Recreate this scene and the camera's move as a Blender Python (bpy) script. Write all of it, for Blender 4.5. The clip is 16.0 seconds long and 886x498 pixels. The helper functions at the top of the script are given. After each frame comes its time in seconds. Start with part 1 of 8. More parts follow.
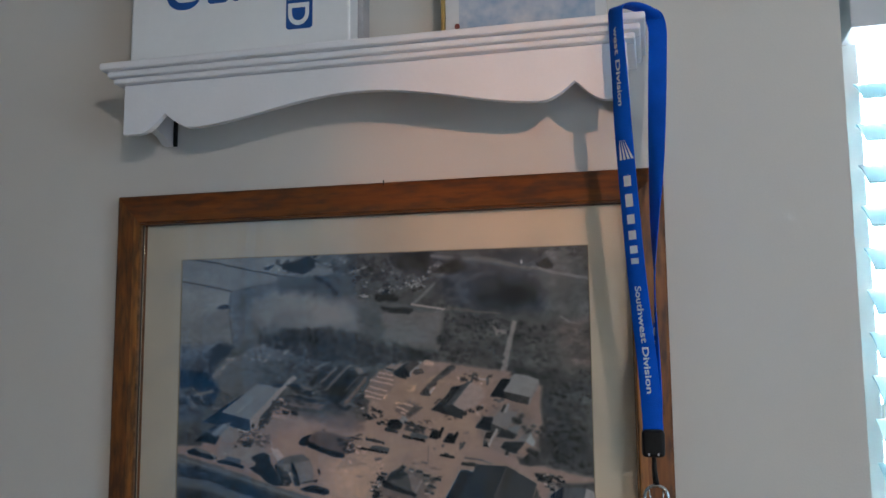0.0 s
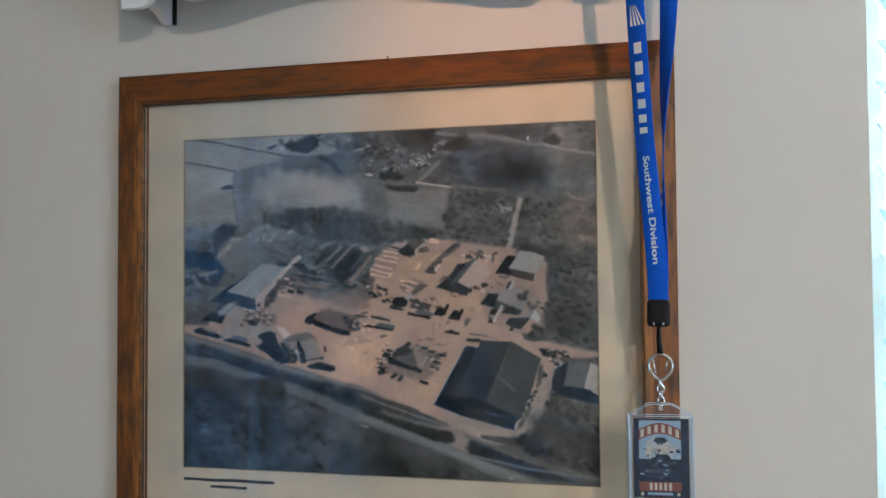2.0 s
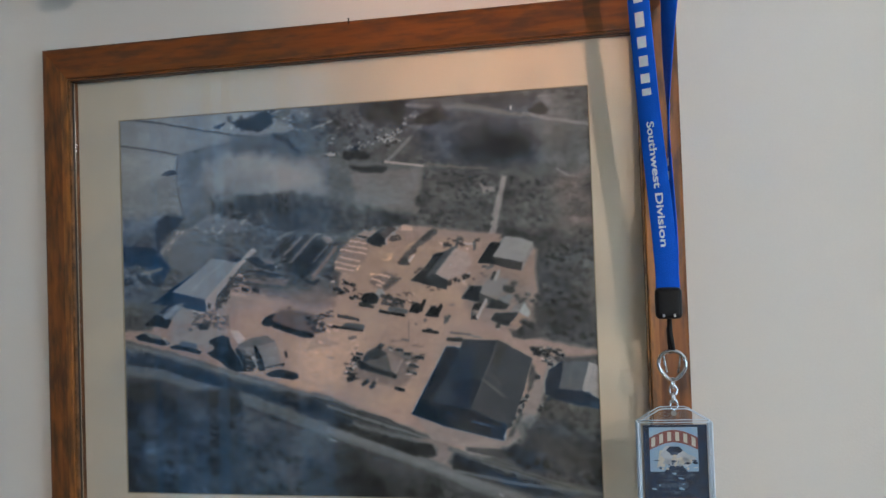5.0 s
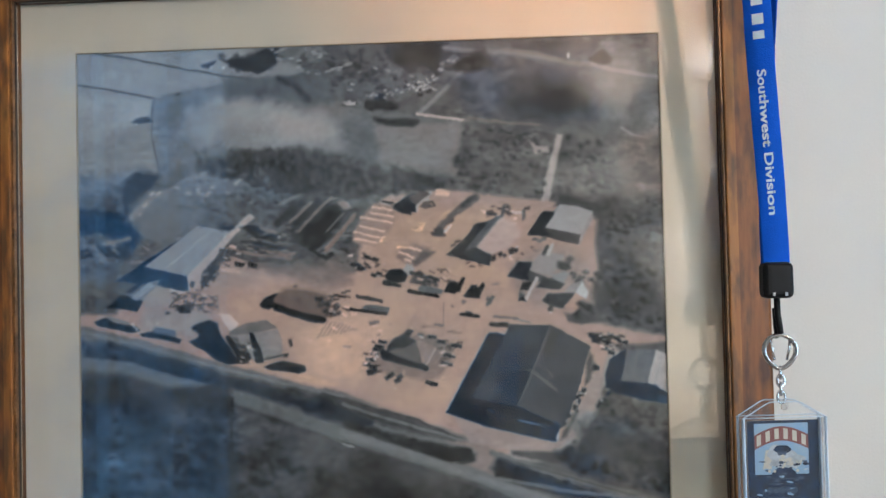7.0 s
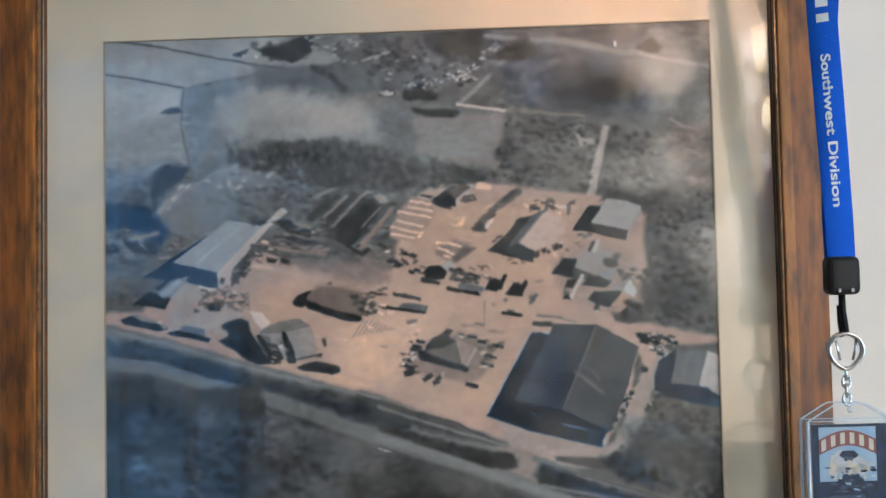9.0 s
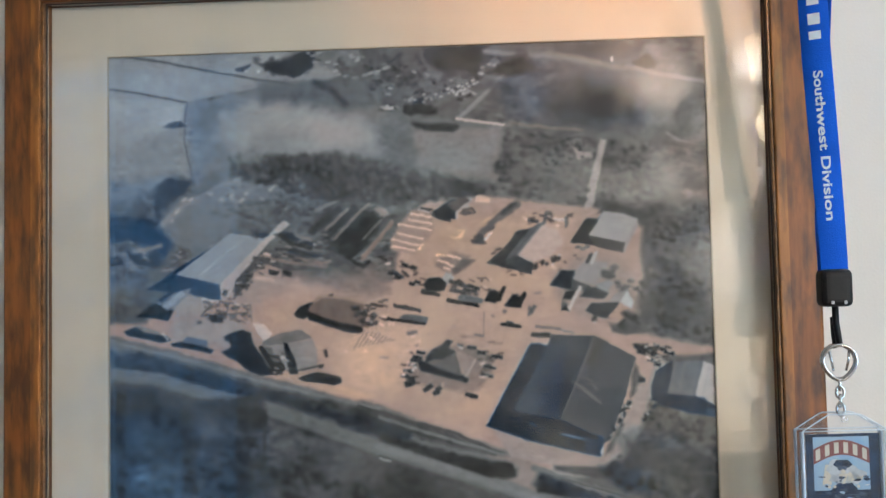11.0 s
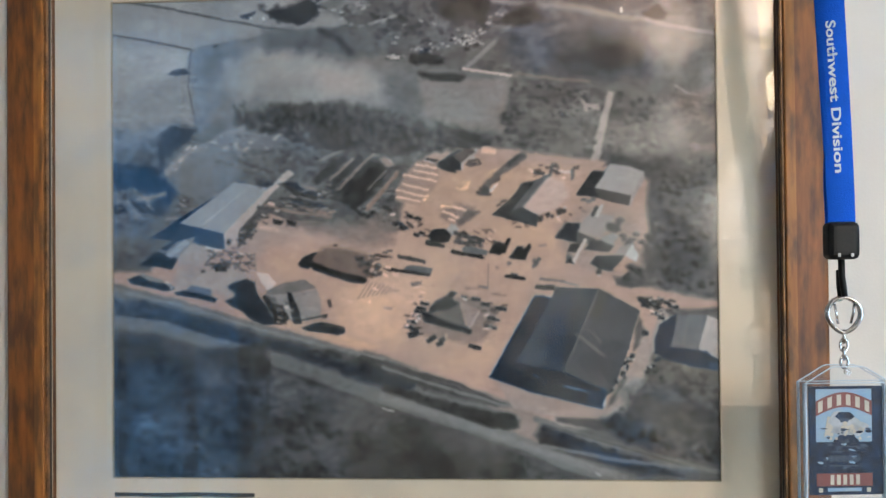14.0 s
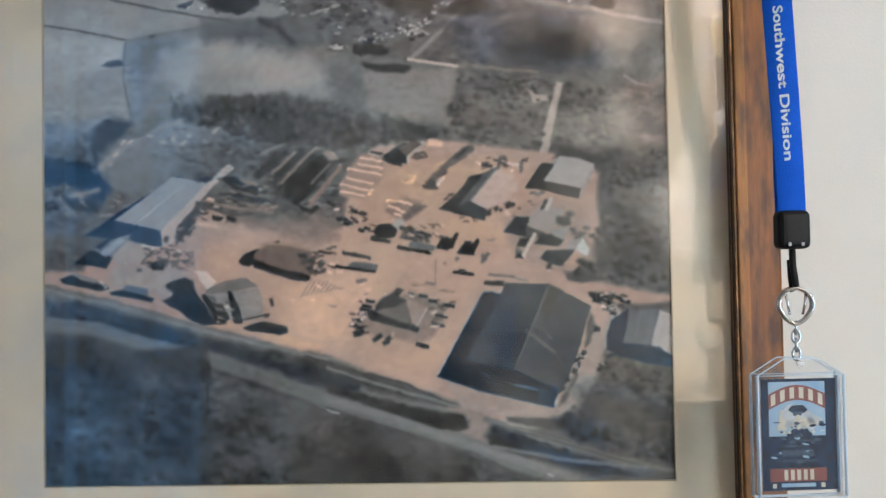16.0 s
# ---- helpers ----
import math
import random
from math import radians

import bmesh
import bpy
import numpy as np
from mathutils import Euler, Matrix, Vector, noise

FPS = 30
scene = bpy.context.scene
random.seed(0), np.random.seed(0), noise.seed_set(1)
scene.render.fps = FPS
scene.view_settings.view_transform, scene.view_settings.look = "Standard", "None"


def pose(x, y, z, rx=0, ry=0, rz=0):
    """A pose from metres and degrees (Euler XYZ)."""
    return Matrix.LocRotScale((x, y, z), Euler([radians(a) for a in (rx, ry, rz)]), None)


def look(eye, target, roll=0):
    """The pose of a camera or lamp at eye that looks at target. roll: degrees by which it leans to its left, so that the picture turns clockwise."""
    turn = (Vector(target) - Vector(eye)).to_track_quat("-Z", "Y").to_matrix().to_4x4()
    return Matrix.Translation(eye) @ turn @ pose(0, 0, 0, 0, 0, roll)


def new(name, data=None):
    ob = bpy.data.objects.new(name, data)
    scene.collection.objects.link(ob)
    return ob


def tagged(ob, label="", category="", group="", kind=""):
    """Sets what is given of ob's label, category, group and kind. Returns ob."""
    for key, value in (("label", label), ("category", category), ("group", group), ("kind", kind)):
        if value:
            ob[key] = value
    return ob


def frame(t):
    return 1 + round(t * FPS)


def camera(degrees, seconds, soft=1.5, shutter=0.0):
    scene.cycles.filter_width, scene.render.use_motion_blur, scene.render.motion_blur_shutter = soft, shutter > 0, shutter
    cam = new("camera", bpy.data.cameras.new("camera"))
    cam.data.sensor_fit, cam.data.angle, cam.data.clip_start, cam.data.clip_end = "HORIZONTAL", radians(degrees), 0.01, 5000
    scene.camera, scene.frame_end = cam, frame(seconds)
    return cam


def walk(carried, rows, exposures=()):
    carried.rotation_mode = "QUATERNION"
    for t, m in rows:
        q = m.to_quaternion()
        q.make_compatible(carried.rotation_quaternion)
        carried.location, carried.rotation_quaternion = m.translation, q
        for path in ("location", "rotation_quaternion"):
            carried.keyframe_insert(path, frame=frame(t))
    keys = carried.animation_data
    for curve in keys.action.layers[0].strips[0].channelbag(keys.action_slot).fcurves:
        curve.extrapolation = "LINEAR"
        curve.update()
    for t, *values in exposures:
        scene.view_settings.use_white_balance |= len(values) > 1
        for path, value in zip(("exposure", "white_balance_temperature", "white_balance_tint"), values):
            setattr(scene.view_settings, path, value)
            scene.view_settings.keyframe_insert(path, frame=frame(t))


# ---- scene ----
cam = camera(53.6, 16.0)
PATH = [
    (0, (0.322, -0.995, 1.576), (-0.138, 0.937, 1.819), -0.5),
    (0.5, (0.319, -0.996, 1.55), (-0.132, 0.945, 1.724), -0.4),
    (1, (0.311, -0.994, 1.543), (-0.157, 0.95, 1.57), -1.7),
    (1.5, (0.314, -0.979, 1.516), (-0.166, 0.962, 1.561), -0.2),
    (2, (0.318, -0.982, 1.523), (-0.157, 0.959, 1.594), -0.4),
    (2.5, (0.328, -0.98, 1.532), (-0.145, 0.962, 1.619), -1.1),
    (3, (0.311, -0.987, 1.533), (-0.101, 0.968, 1.622), -1.3),
    (3.5, (0.323, -0.968, 1.518), (-0.13, 0.979, 1.574), -1.9),
    (6, (0.199, -0.801, 1.523), (-0.092, 1.177, 1.573), -1.9),
    (6.5, (0.139, -0.776, 1.51), (-0.016, 1.218, 1.523), -0.8),
    (7, (0.106, -0.751, 1.503), (0.0, 1.246, 1.548), -1.3),
    (7.5, (0.079, -0.754, 1.51), (-0.004, 1.243, 1.577), -1.7),
    (8, (0.082, -0.74, 1.498), (-0.005, 1.258, 1.542), -1.5),
    (8.5, (0.081, -0.721, 1.492), (-0.029, 1.276, 1.509), -1.2),
    (9, (0.076, -0.721, 1.489), (-0.045, 1.274, 1.567), -1.1),
    (11.5, (0.072, -0.74, 1.498), (-0.036, 1.255, 1.59), -1.1),
    (12, (0.056, -0.747, 1.503), (-0.048, 1.249, 1.592), -0.6),
    (12.5, (0.056, -0.742, 1.492), (-0.057, 1.253, 1.578), -0.3),
    (13, (0.053, -0.734, 1.49), (-0.035, 1.263, 1.555), -0.4),
    (13.5, (0.075, -0.72, 1.483), (-0.034, 1.277, 1.519), -0.8),
    (14, (0.07, -0.729, 1.478), (-0.045, 1.268, 1.502), -0.5),
    (14.5, (0.071, -0.728, 1.48), (-0.042, 1.269, 1.487), -0.7),
    (15, (0.063, -0.711, 1.468), (-0.016, 1.287, 1.478), -1.0),
    (15.5, (0.072, -0.706, 1.466), (-0.008, 1.293, 1.475), -0.9),
    (16, (0.089, -0.706, 1.463), (0.04, 1.292, 1.518), -1.0),
]
walk(cam, [(t, look(eye, target, roll)) for t, eye, target, roll in PATH],
     [(0.0, -1.4, 6310, 14), (0.5, -1.23, 6410, 14), (1.0, -0.98, 6680, 14), (1.5, -0.81, 6690, 14), (3.5, -0.73, 6670, 14), (6.0, -0.64, 6410, 14), (6.5, -0.44, 6380, 14), (7.0, -0.3, 6420, 14), (8.0, -0.36, 6540, 14), (8.5, -0.16, 6600, 14), (9.0, -0.18, 6600, 14), (13.0, -0.11, 6630, 14), (16.0, -0.15, 6750, 14)])


# ---- daylight and lamp light ----
world = bpy.data.worlds.new("daylight")
scene.world = world
world.use_nodes = True
wn, wl = world.node_tree.nodes, world.node_tree.links
sky = wn.new("ShaderNodeTexSky")
sky.sky_type = 'NISHITA'
sky.sun_disc = False
sky.sun_elevation = radians(35)
sky.sun_rotation = radians(140)
wn["Background"].inputs["Strength"].default_value = 0.12
wl.new(sky.outputs["Color"], wn["Background"].inputs["Color"])


def lamp(name, kind, m, energy, color, **settings):
    data = bpy.data.lights.new(name, kind)
    data.energy, data.color = energy, color
    for key, value in settings.items():
        if key == "size":
            data.shape = 'RECTANGLE'
            data.size, data.size_y = value
        elif key == "cone":
            data.spot_size, data.spot_blend = radians(value[0]), value[1]
        elif key == "radius":
            data.shadow_soft_size = value
    ob = new(name, data)
    ob.matrix_world = m
    return ob


LAMP = Vector((1.12, -2.06, 2.04))
COOL, WARM = (0.70, 0.88, 1.0), (1.0, 0.38, 0.10)
# Fitted to the cast shadows; stands apart from the glowing globe in floor_lamp.
lamp("globe_light", 'POINT', pose(*LAMP), 68, (1.0, 0.93, 0.86), radius=0.019)
# Added spot makes the warm pool round the top rail; source unseen.
lamp("warm_pool_light", 'SPOT', look(LAMP, (0.14, 0.0, 1.812)), 124, WARM, cone=(10.5, 1.0), radius=0.020)
# Added fill lamps; the east and west windows behind them are made up too.
lamp("west_fill_light", 'AREA', look((-2.28, -0.95, 1.50), (0, -0.75, 1.45)), 0.8, COOL, size=(0.9, 1.2))
lamp("east_fill_light", 'AREA', look((1.98, -1.65, 1.50), (0.3, -0.6, 1.45)), 34, (0.55, 0.80, 1.0), size=(0.9, 1.2))

# ---- materials ----


def material(name, color, rough=0.6, metal=0.0, vary=0.0, scale=8.0, bump=0.0, fine=120.0, dark=None, stretch=(1, 1, 1), spec=0.5, coat=0.0):
    """Base colour with soft stains at one scale, fine grain and relief at another."""
    m = bpy.data.materials.new(name)
    m.use_nodes = True
    n, l = m.node_tree.nodes, m.node_tree.links
    b = n["Principled BSDF"]
    b.inputs["Roughness"].default_value = rough
    b.inputs["Metallic"].default_value = metal
    b.inputs["Specular IOR Level"].default_value = spec
    b.inputs["Coat Weight"].default_value = coat
    b.inputs["Base Color"].default_value = (*color, 1)
    if vary or bump:
        co, mp = n.new("ShaderNodeTexCoord"), n.new("ShaderNodeMapping")
        mp.inputs["Scale"].default_value = stretch
        l.new(co.outputs["Object"], mp.inputs["Vector"])
    if vary:
        a, f = n.new("ShaderNodeTexNoise"), n.new("ShaderNodeTexNoise")
        a.inputs["Scale"].default_value, a.inputs["Detail"].default_value = scale, 5
        f.inputs["Scale"].default_value, f.inputs["Detail"].default_value = fine, 3
        add = n.new("ShaderNodeMath")
        add.operation = 'MULTIPLY_ADD'
        add.inputs[1].default_value = 0.35
        l.new(mp.outputs[0], a.inputs["Vector"])
        l.new(mp.outputs[0], f.inputs["Vector"])
        l.new(f.outputs["Fac"], add.inputs[0])
        l.new(a.outputs["Fac"], add.inputs[2])
        ramp = n.new("ShaderNodeValToRGB")
        d = dark or tuple(c * (1 - vary) for c in color)
        ramp.color_ramp.elements[0].position, ramp.color_ramp.elements[1].position = 0.45, 0.85
        ramp.color_ramp.elements[0].color, ramp.color_ramp.elements[1].color = (*d, 1), (*color, 1)
        l.new(add.outputs[0], ramp.inputs["Fac"])
        l.new(ramp.outputs["Color"], b.inputs["Base Color"])
    if bump:
        g, bp = n.new("ShaderNodeTexNoise"), n.new("ShaderNodeBump")
        g.inputs["Scale"].default_value, g.inputs["Detail"].default_value = fine, 4
        bp.inputs["Strength"].default_value, bp.inputs["Distance"].default_value = bump, 0.001
        l.new(mp.outputs[0], g.inputs["Vector"])
        l.new(g.outputs["Fac"], bp.inputs["Height"])
        l.new(bp.outputs["Normal"], b.inputs["Normal"])
    return m


def clear(name, tint=(1, 1, 1), rough=0.0, body=0.0, body_color=(0.8, 0.85, 0.9), gloss=1.0):
    """A clear pane: lets light straight through, with a mirror gloss and, for acrylic, a faint milky body."""
    m = bpy.data.materials.new(name)
    m.use_nodes = True
    n, l = m.node_tree.nodes, m.node_tree.links
    n.remove(n["Principled BSDF"])
    t, g, f, mix = (n.new("ShaderNode" + k) for k in ("BsdfTransparent", "BsdfGlossy", "Fresnel", "MixShader"))
    t.inputs["Color"].default_value = (*tint, 1)
    g.inputs["Roughness"].default_value = rough
    f.inputs["IOR"].default_value = 1.5
    scale = n.new("ShaderNodeMath")
    scale.operation = 'MULTIPLY'
    scale.inputs[1].default_value = gloss
    l.new(f.outputs[0], scale.inputs[0])
    l.new(scale.outputs[0], mix.inputs["Fac"])
    l.new(t.outputs[0], mix.inputs[1])
    l.new(g.outputs[0], mix.inputs[2])
    last = mix
    if body:
        d, mb = n.new("ShaderNodeBsdfDiffuse"), n.new("ShaderNodeMixShader")
        d.inputs["Color"].default_value = (*body_color, 1)
        mb.inputs["Fac"].default_value = body
        l.new(mix.outputs[0], mb.inputs[1])
        l.new(d.outputs[0], mb.inputs[2])
        last = mb
    l.new(last.outputs[0], n["Material Output"].inputs["Surface"])
    return m


def glowing(name, color, strength):
    m = bpy.data.materials.new(name)
    m.use_nodes = True
    b = m.node_tree.nodes["Principled BSDF"]
    b.inputs["Base Color"].default_value = (*color, 1)
    b.inputs["Emission Color"].default_value = (*color, 1)
    b.inputs["Emission Strength"].default_value = strength
    return m


def wood_material(name, light, mid, dark, along):
    """Stained frame wood: long grain, dark worn blotches, satin varnish. along: 0 grain runs along x, 2 along z."""
    m = bpy.data.materials.new(name)
    m.use_nodes = True
    n, l = m.node_tree.nodes, m.node_tree.links
    b = n["Principled BSDF"]
    b.inputs["Roughness"].default_value = 0.46
    b.inputs["Specular IOR Level"].default_value = 0.22
    b.inputs["Coat Weight"].default_value = 0.05
    b.inputs["Coat Roughness"].default_value = 0.42
    co = n.new("ShaderNodeTexCoord")
    grain, blot = n.new("ShaderNodeMapping"), n.new("ShaderNodeMapping")
    grain.inputs["Scale"].default_value = (16, 190, 190) if along == 0 else (190, 190, 16)
    blot.inputs["Scale"].default_value = (30, 110, 110) if along == 0 else (110, 110, 30)
    g, s = n.new("ShaderNodeTexNoise"), n.new("ShaderNodeTexNoise")
    for node, mp, det in ((g, grain, 6), (s, blot, 4)):
        node.inputs["Scale"].default_value, node.inputs["Detail"].default_value = 1.0, det
        l.new(co.outputs["Object"], mp.inputs["Vector"])
        l.new(mp.outputs[0], node.inputs["Vector"])
    r1, r2 = n.new("ShaderNodeValToRGB"), n.new("ShaderNodeValToRGB")
    r1.color_ramp.elements[0].position, r1.color_ramp.elements[1].position = 0.3, 0.72
    r1.color_ramp.elements[0].color, r1.color_ramp.elements[1].color = (*mid, 1), (*light, 1)
    r2.color_ramp.elements[0].position, r2.color_ramp.elements[1].position = 0.42, 0.66
    r2.color_ramp.elements[0].color, r2.color_ramp.elements[1].color = (0, 0, 0, 1), (0.72, 0.72, 0.72, 1)
    l.new(g.outputs["Fac"], r1.inputs["Fac"])
    l.new(s.outputs["Fac"], r2.inputs["Fac"])
    mix = n.new("ShaderNodeMix")
    mix.data_type = 'RGBA'
    mix.inputs[7].default_value = (*dark, 1)
    l.new(r2.outputs["Color"], mix.inputs[0])
    l.new(r1.outputs["Color"], mix.inputs[6])
    l.new(mix.outputs[2], b.inputs["Base Color"])
    bp = n.new("ShaderNodeBump")
    bp.inputs["Strength"].default_value, bp.inputs["Distance"].default_value = 0.25, 0.001
    l.new(g.outputs["Fac"], bp.inputs["Height"])
    l.new(bp.outputs["Normal"], b.inputs["Normal"])
    return m


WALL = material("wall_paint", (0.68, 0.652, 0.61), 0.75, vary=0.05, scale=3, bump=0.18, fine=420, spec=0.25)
# Unseen walls coloured darker to cut bounced light and the veil on the glass.
DIMWALL = material("dimmed_wall_paint", (0.33, 0.31, 0.275), 0.75, vary=0.06, scale=3, bump=0.18, fine=420, spec=0.25)
CEIL = material("ceiling_paint", (0.62, 0.61, 0.58), 0.9, vary=0.04, scale=3, bump=0.3, fine=200, spec=0.2)
FLOOR = material("oak_boards", (0.22, 0.13, 0.07), 0.45, vary=0.45, scale=2, bump=0.3, fine=60, stretch=(1, 12, 1))
TRIM = material("white_trim_paint", (0.80, 0.81, 0.80), 0.4, vary=0.04, scale=10, bump=0.15, fine=300)
SHELFWHITE = material("white_shelf_paint", (0.86, 0.865, 0.90), 0.42, vary=0.05, scale=14, bump=0.2, fine=260)
# Upright rail wood is coloured lighter, for lamplight on the right rail.
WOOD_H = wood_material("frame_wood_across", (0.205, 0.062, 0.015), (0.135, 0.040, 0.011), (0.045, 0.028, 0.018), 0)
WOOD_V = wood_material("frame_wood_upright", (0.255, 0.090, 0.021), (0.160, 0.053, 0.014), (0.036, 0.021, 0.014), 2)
# Lip woods: the upright copy is lightened to look lamplit.
LIP_H = wood_material("lip_wood_across", (0.205, 0.068, 0.018), (0.135, 0.045, 0.012), (0.050, 0.030, 0.020), 0)
LIP_V = wood_material("lit_lip_wood_upright", (0.370, 0.145, 0.034), (0.245, 0.090, 0.022), (0.055, 0.034, 0.020), 2)
GILT = material("worn_gilt", (0.27, 0.115, 0.035), 0.38, metal=0.3, vary=0.85, scale=60, bump=0.3, fine=400)
RABBET = material("dark_stained_rabbet", (0.035, 0.018, 0.011), 0.6, vary=0.4, scale=40)
MAT = material("cream_mat_board", (0.665, 0.578, 0.466), 0.9, vary=0.07, scale=9, bump=0.25, fine=700, dark=(0.60, 0.53, 0.43), spec=0.2)


def paint_lamplight(m, warm):
    """Warm lamplight put into the board's colour: it yellows towards one side and along its foot."""
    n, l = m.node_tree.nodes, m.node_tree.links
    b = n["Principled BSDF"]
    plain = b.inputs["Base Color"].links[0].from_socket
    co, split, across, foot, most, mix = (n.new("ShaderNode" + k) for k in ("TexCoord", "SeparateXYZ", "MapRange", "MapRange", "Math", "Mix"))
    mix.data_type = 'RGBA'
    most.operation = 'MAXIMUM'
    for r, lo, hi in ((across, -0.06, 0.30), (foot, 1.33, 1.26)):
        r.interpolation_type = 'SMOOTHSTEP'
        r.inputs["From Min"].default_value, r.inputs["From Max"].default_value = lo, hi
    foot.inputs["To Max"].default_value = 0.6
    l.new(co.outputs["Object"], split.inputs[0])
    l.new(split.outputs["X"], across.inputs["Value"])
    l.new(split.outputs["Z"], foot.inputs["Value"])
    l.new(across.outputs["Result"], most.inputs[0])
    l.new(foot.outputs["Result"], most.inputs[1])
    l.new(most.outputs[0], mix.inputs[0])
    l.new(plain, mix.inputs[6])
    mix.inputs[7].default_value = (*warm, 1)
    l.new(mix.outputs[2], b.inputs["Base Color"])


# Mat colour carries the warm lamplight of its right side and foot.
paint_lamplight(MAT, (0.80, 0.65, 0.49))
CORE = material("mat_bevel_core", (0.42, 0.34, 0.24), 0.9, vary=0.2, scale=30)
INK = material("faded_black_ink", (0.055, 0.05, 0.05), 0.8, vary=0.4, scale=120)
BACKING = material("brown_kraft_backing", (0.30, 0.21, 0.13), 0.9, vary=0.2, scale=12)
GLASS = clear("picture_glass", (0.98, 0.985, 0.98), 0.004, gloss=0.72)


def smudges(m, weight):
    """A dusty film with wiped streaks that spreads a lamp's glare on the glass."""
    n, l = m.node_tree.nodes, m.node_tree.links
    out = n["Material Output"]
    clean = out.inputs["Surface"].links[0].from_socket
    film, mix, tex, amount, co = (n.new("ShaderNode" + k) for k in ("BsdfGlossy", "MixShader", "TexNoise", "MapRange", "TexCoord"))
    film.inputs["Roughness"].default_value = 0.27
    tex.inputs["Scale"].default_value, tex.inputs["Detail"].default_value = 17.0, 5
    amount.inputs["From Min"].default_value, amount.inputs["From Max"].default_value = 0.46, 0.72
    amount.inputs["To Min"].default_value, amount.inputs["To Max"].default_value = 0.06 * weight, weight
    l.new(co.outputs["Object"], tex.inputs["Vector"])
    l.new(tex.outputs["Fac"], amount.inputs["Value"])
    l.new(amount.outputs["Result"], mix.inputs["Fac"])
    l.new(clean, mix.inputs[1])
    l.new(film.outputs[0], mix.inputs[2])
    l.new(mix.outputs[0], out.inputs["Surface"])


smudges(GLASS, 0.125)
PANE = clear("window_glass", (0.98, 1, 0.99), 0.0)
BLUE = material("royal_blue_woven_strap", (0.001, 0.088, 0.54), 0.7, vary=0.2, scale=40, bump=0.5, fine=900, spec=0.12)
INKWHITE = material("white_screen_print", (0.62, 0.68, 0.74), 0.7, vary=0.12, scale=200)
BLACK = material("black_moulded_plastic", (0.006, 0.006, 0.007), 0.5, vary=0.3, scale=40, bump=0.15, fine=300, spec=0.2)
CHROME = material("chrome_plating", (0.72, 0.73, 0.75), 0.16, metal=1.0, vary=0.15, scale=80)
ACRYLIC = clear("clear_acrylic", (0.97, 0.98, 0.99), 0.02, body=0.035, gloss=0.35)
# Milky pale body stands in for light caught in the acrylic's edges.
ACRYLIC_RIM = clear("acrylic_rim", (0.95, 0.97, 1.0), 0.10, body=0.62, body_color=(0.72, 0.86, 1.0), gloss=1.6)
NAVY = material("dark_card_print", (0.010, 0.034, 0.085), 0.5, vary=0.5, scale=150, fine=420, dark=(0.006, 0.008, 0.016), spec=0.2)
SKYCARD = material("pale_sky_card_print", (0.20, 0.36, 0.56), 0.5, vary=0.3, scale=50, dark=(0.30, 0.42, 0.52))
SLATECARD = material("slate_card_print", (0.035, 0.070, 0.130), 0.5, vary=0.5, scale=120)
REDCARD = material("brick_red_card_print", (0.22, 0.050, 0.040), 0.5, vary=0.25, scale=60)
CREAMCARD = material("cream_card_print", (0.58, 0.53, 0.43), 0.5, vary=0.15, scale=60)
SMOKE = material("grey_white_card_print", (0.52, 0.56, 0.60), 0.5, vary=0.5, scale=90, fine=240)
PLASTICWHITE = material("white_kit_plastic", (0.86, 0.88, 0.90), 0.32, vary=0.05, scale=8, bump=0.08, fine=120)
KITBLUE = material("blue_kit_print", (0.008, 0.09, 0.34), 0.4, vary=0.15, scale=40)
GREYEDGE = material("grey_kit_edge", (0.42, 0.42, 0.44), 0.5, vary=0.2, scale=30)
CARD = material("white_photo_card", (0.72, 0.74, 0.76), 0.5, vary=0.08, scale=30)
CARDBLUE = material("pale_blue_photo_print", (0.30, 0.42, 0.58), 0.5, vary=0.45, scale=45, dark=(0.58, 0.62, 0.68))
GOLD = material("thin_gold_edge", (0.62, 0.44, 0.16), 0.35, metal=0.6, vary=0.3, scale=60)
BLIND = material("white_blind_slat", (0.80, 0.88, 0.90), 0.45, vary=0.04, scale=10)
see_through = BLIND.node_tree.nodes.new("ShaderNodeBsdfTranslucent")
see_through.inputs["Color"].default_value = (0.30, 0.66, 0.74, 1)
half_mix = BLIND.node_tree.nodes.new("ShaderNodeMixShader")
half_mix.inputs["Fac"].default_value = 0.45
BLIND.node_tree.links.new(BLIND.node_tree.nodes["Principled BSDF"].outputs[0], half_mix.inputs[1])
BLIND.node_tree.links.new(see_through.outputs[0], half_mix.inputs[2])
BLIND.node_tree.links.new(half_mix.outputs[0], BLIND.node_tree.nodes["Material Output"].inputs["Surface"])
# Greyer than the slats: the headrail's backlit shade is put into its colour.
HEADRAIL = material("shaded_headrail", (0.62, 0.66, 0.70), 0.5, vary=0.05, scale=10)
BRASS = material("aged_brass", (0.50, 0.34, 0.15), 0.35, metal=1.0, vary=0.3, scale=20)
BULB = glowing("warm_frosted_globe", (1.0, 0.85, 0.56), 19.0)
LITSHADE = glowing("lit_shade_rib", (1.0, 0.80, 0.46), 2.6)
OUTDOORS = glowing("bright_overcast_outdoors", (0.84, 0.96, 1.0), 140.0)
BLUESKY = glowing("blue_sky_outdoors", (0.28, 0.62, 1.0), 0.45)
sky_nodes, sky_links = BLUESKY.node_tree.nodes, BLUESKY.node_tree.links
sky_place, sky_cloud, sky_ramp = (sky_nodes.new("ShaderNode" + k) for k in ("TexCoord", "TexNoise", "ValToRGB"))
sky_cloud.inputs["Scale"].default_value, sky_cloud.inputs["Detail"].default_value = 0.9, 4
sky_ramp.color_ramp.elements[0].position, sky_ramp.color_ramp.elements[1].position = 0.36, 0.66
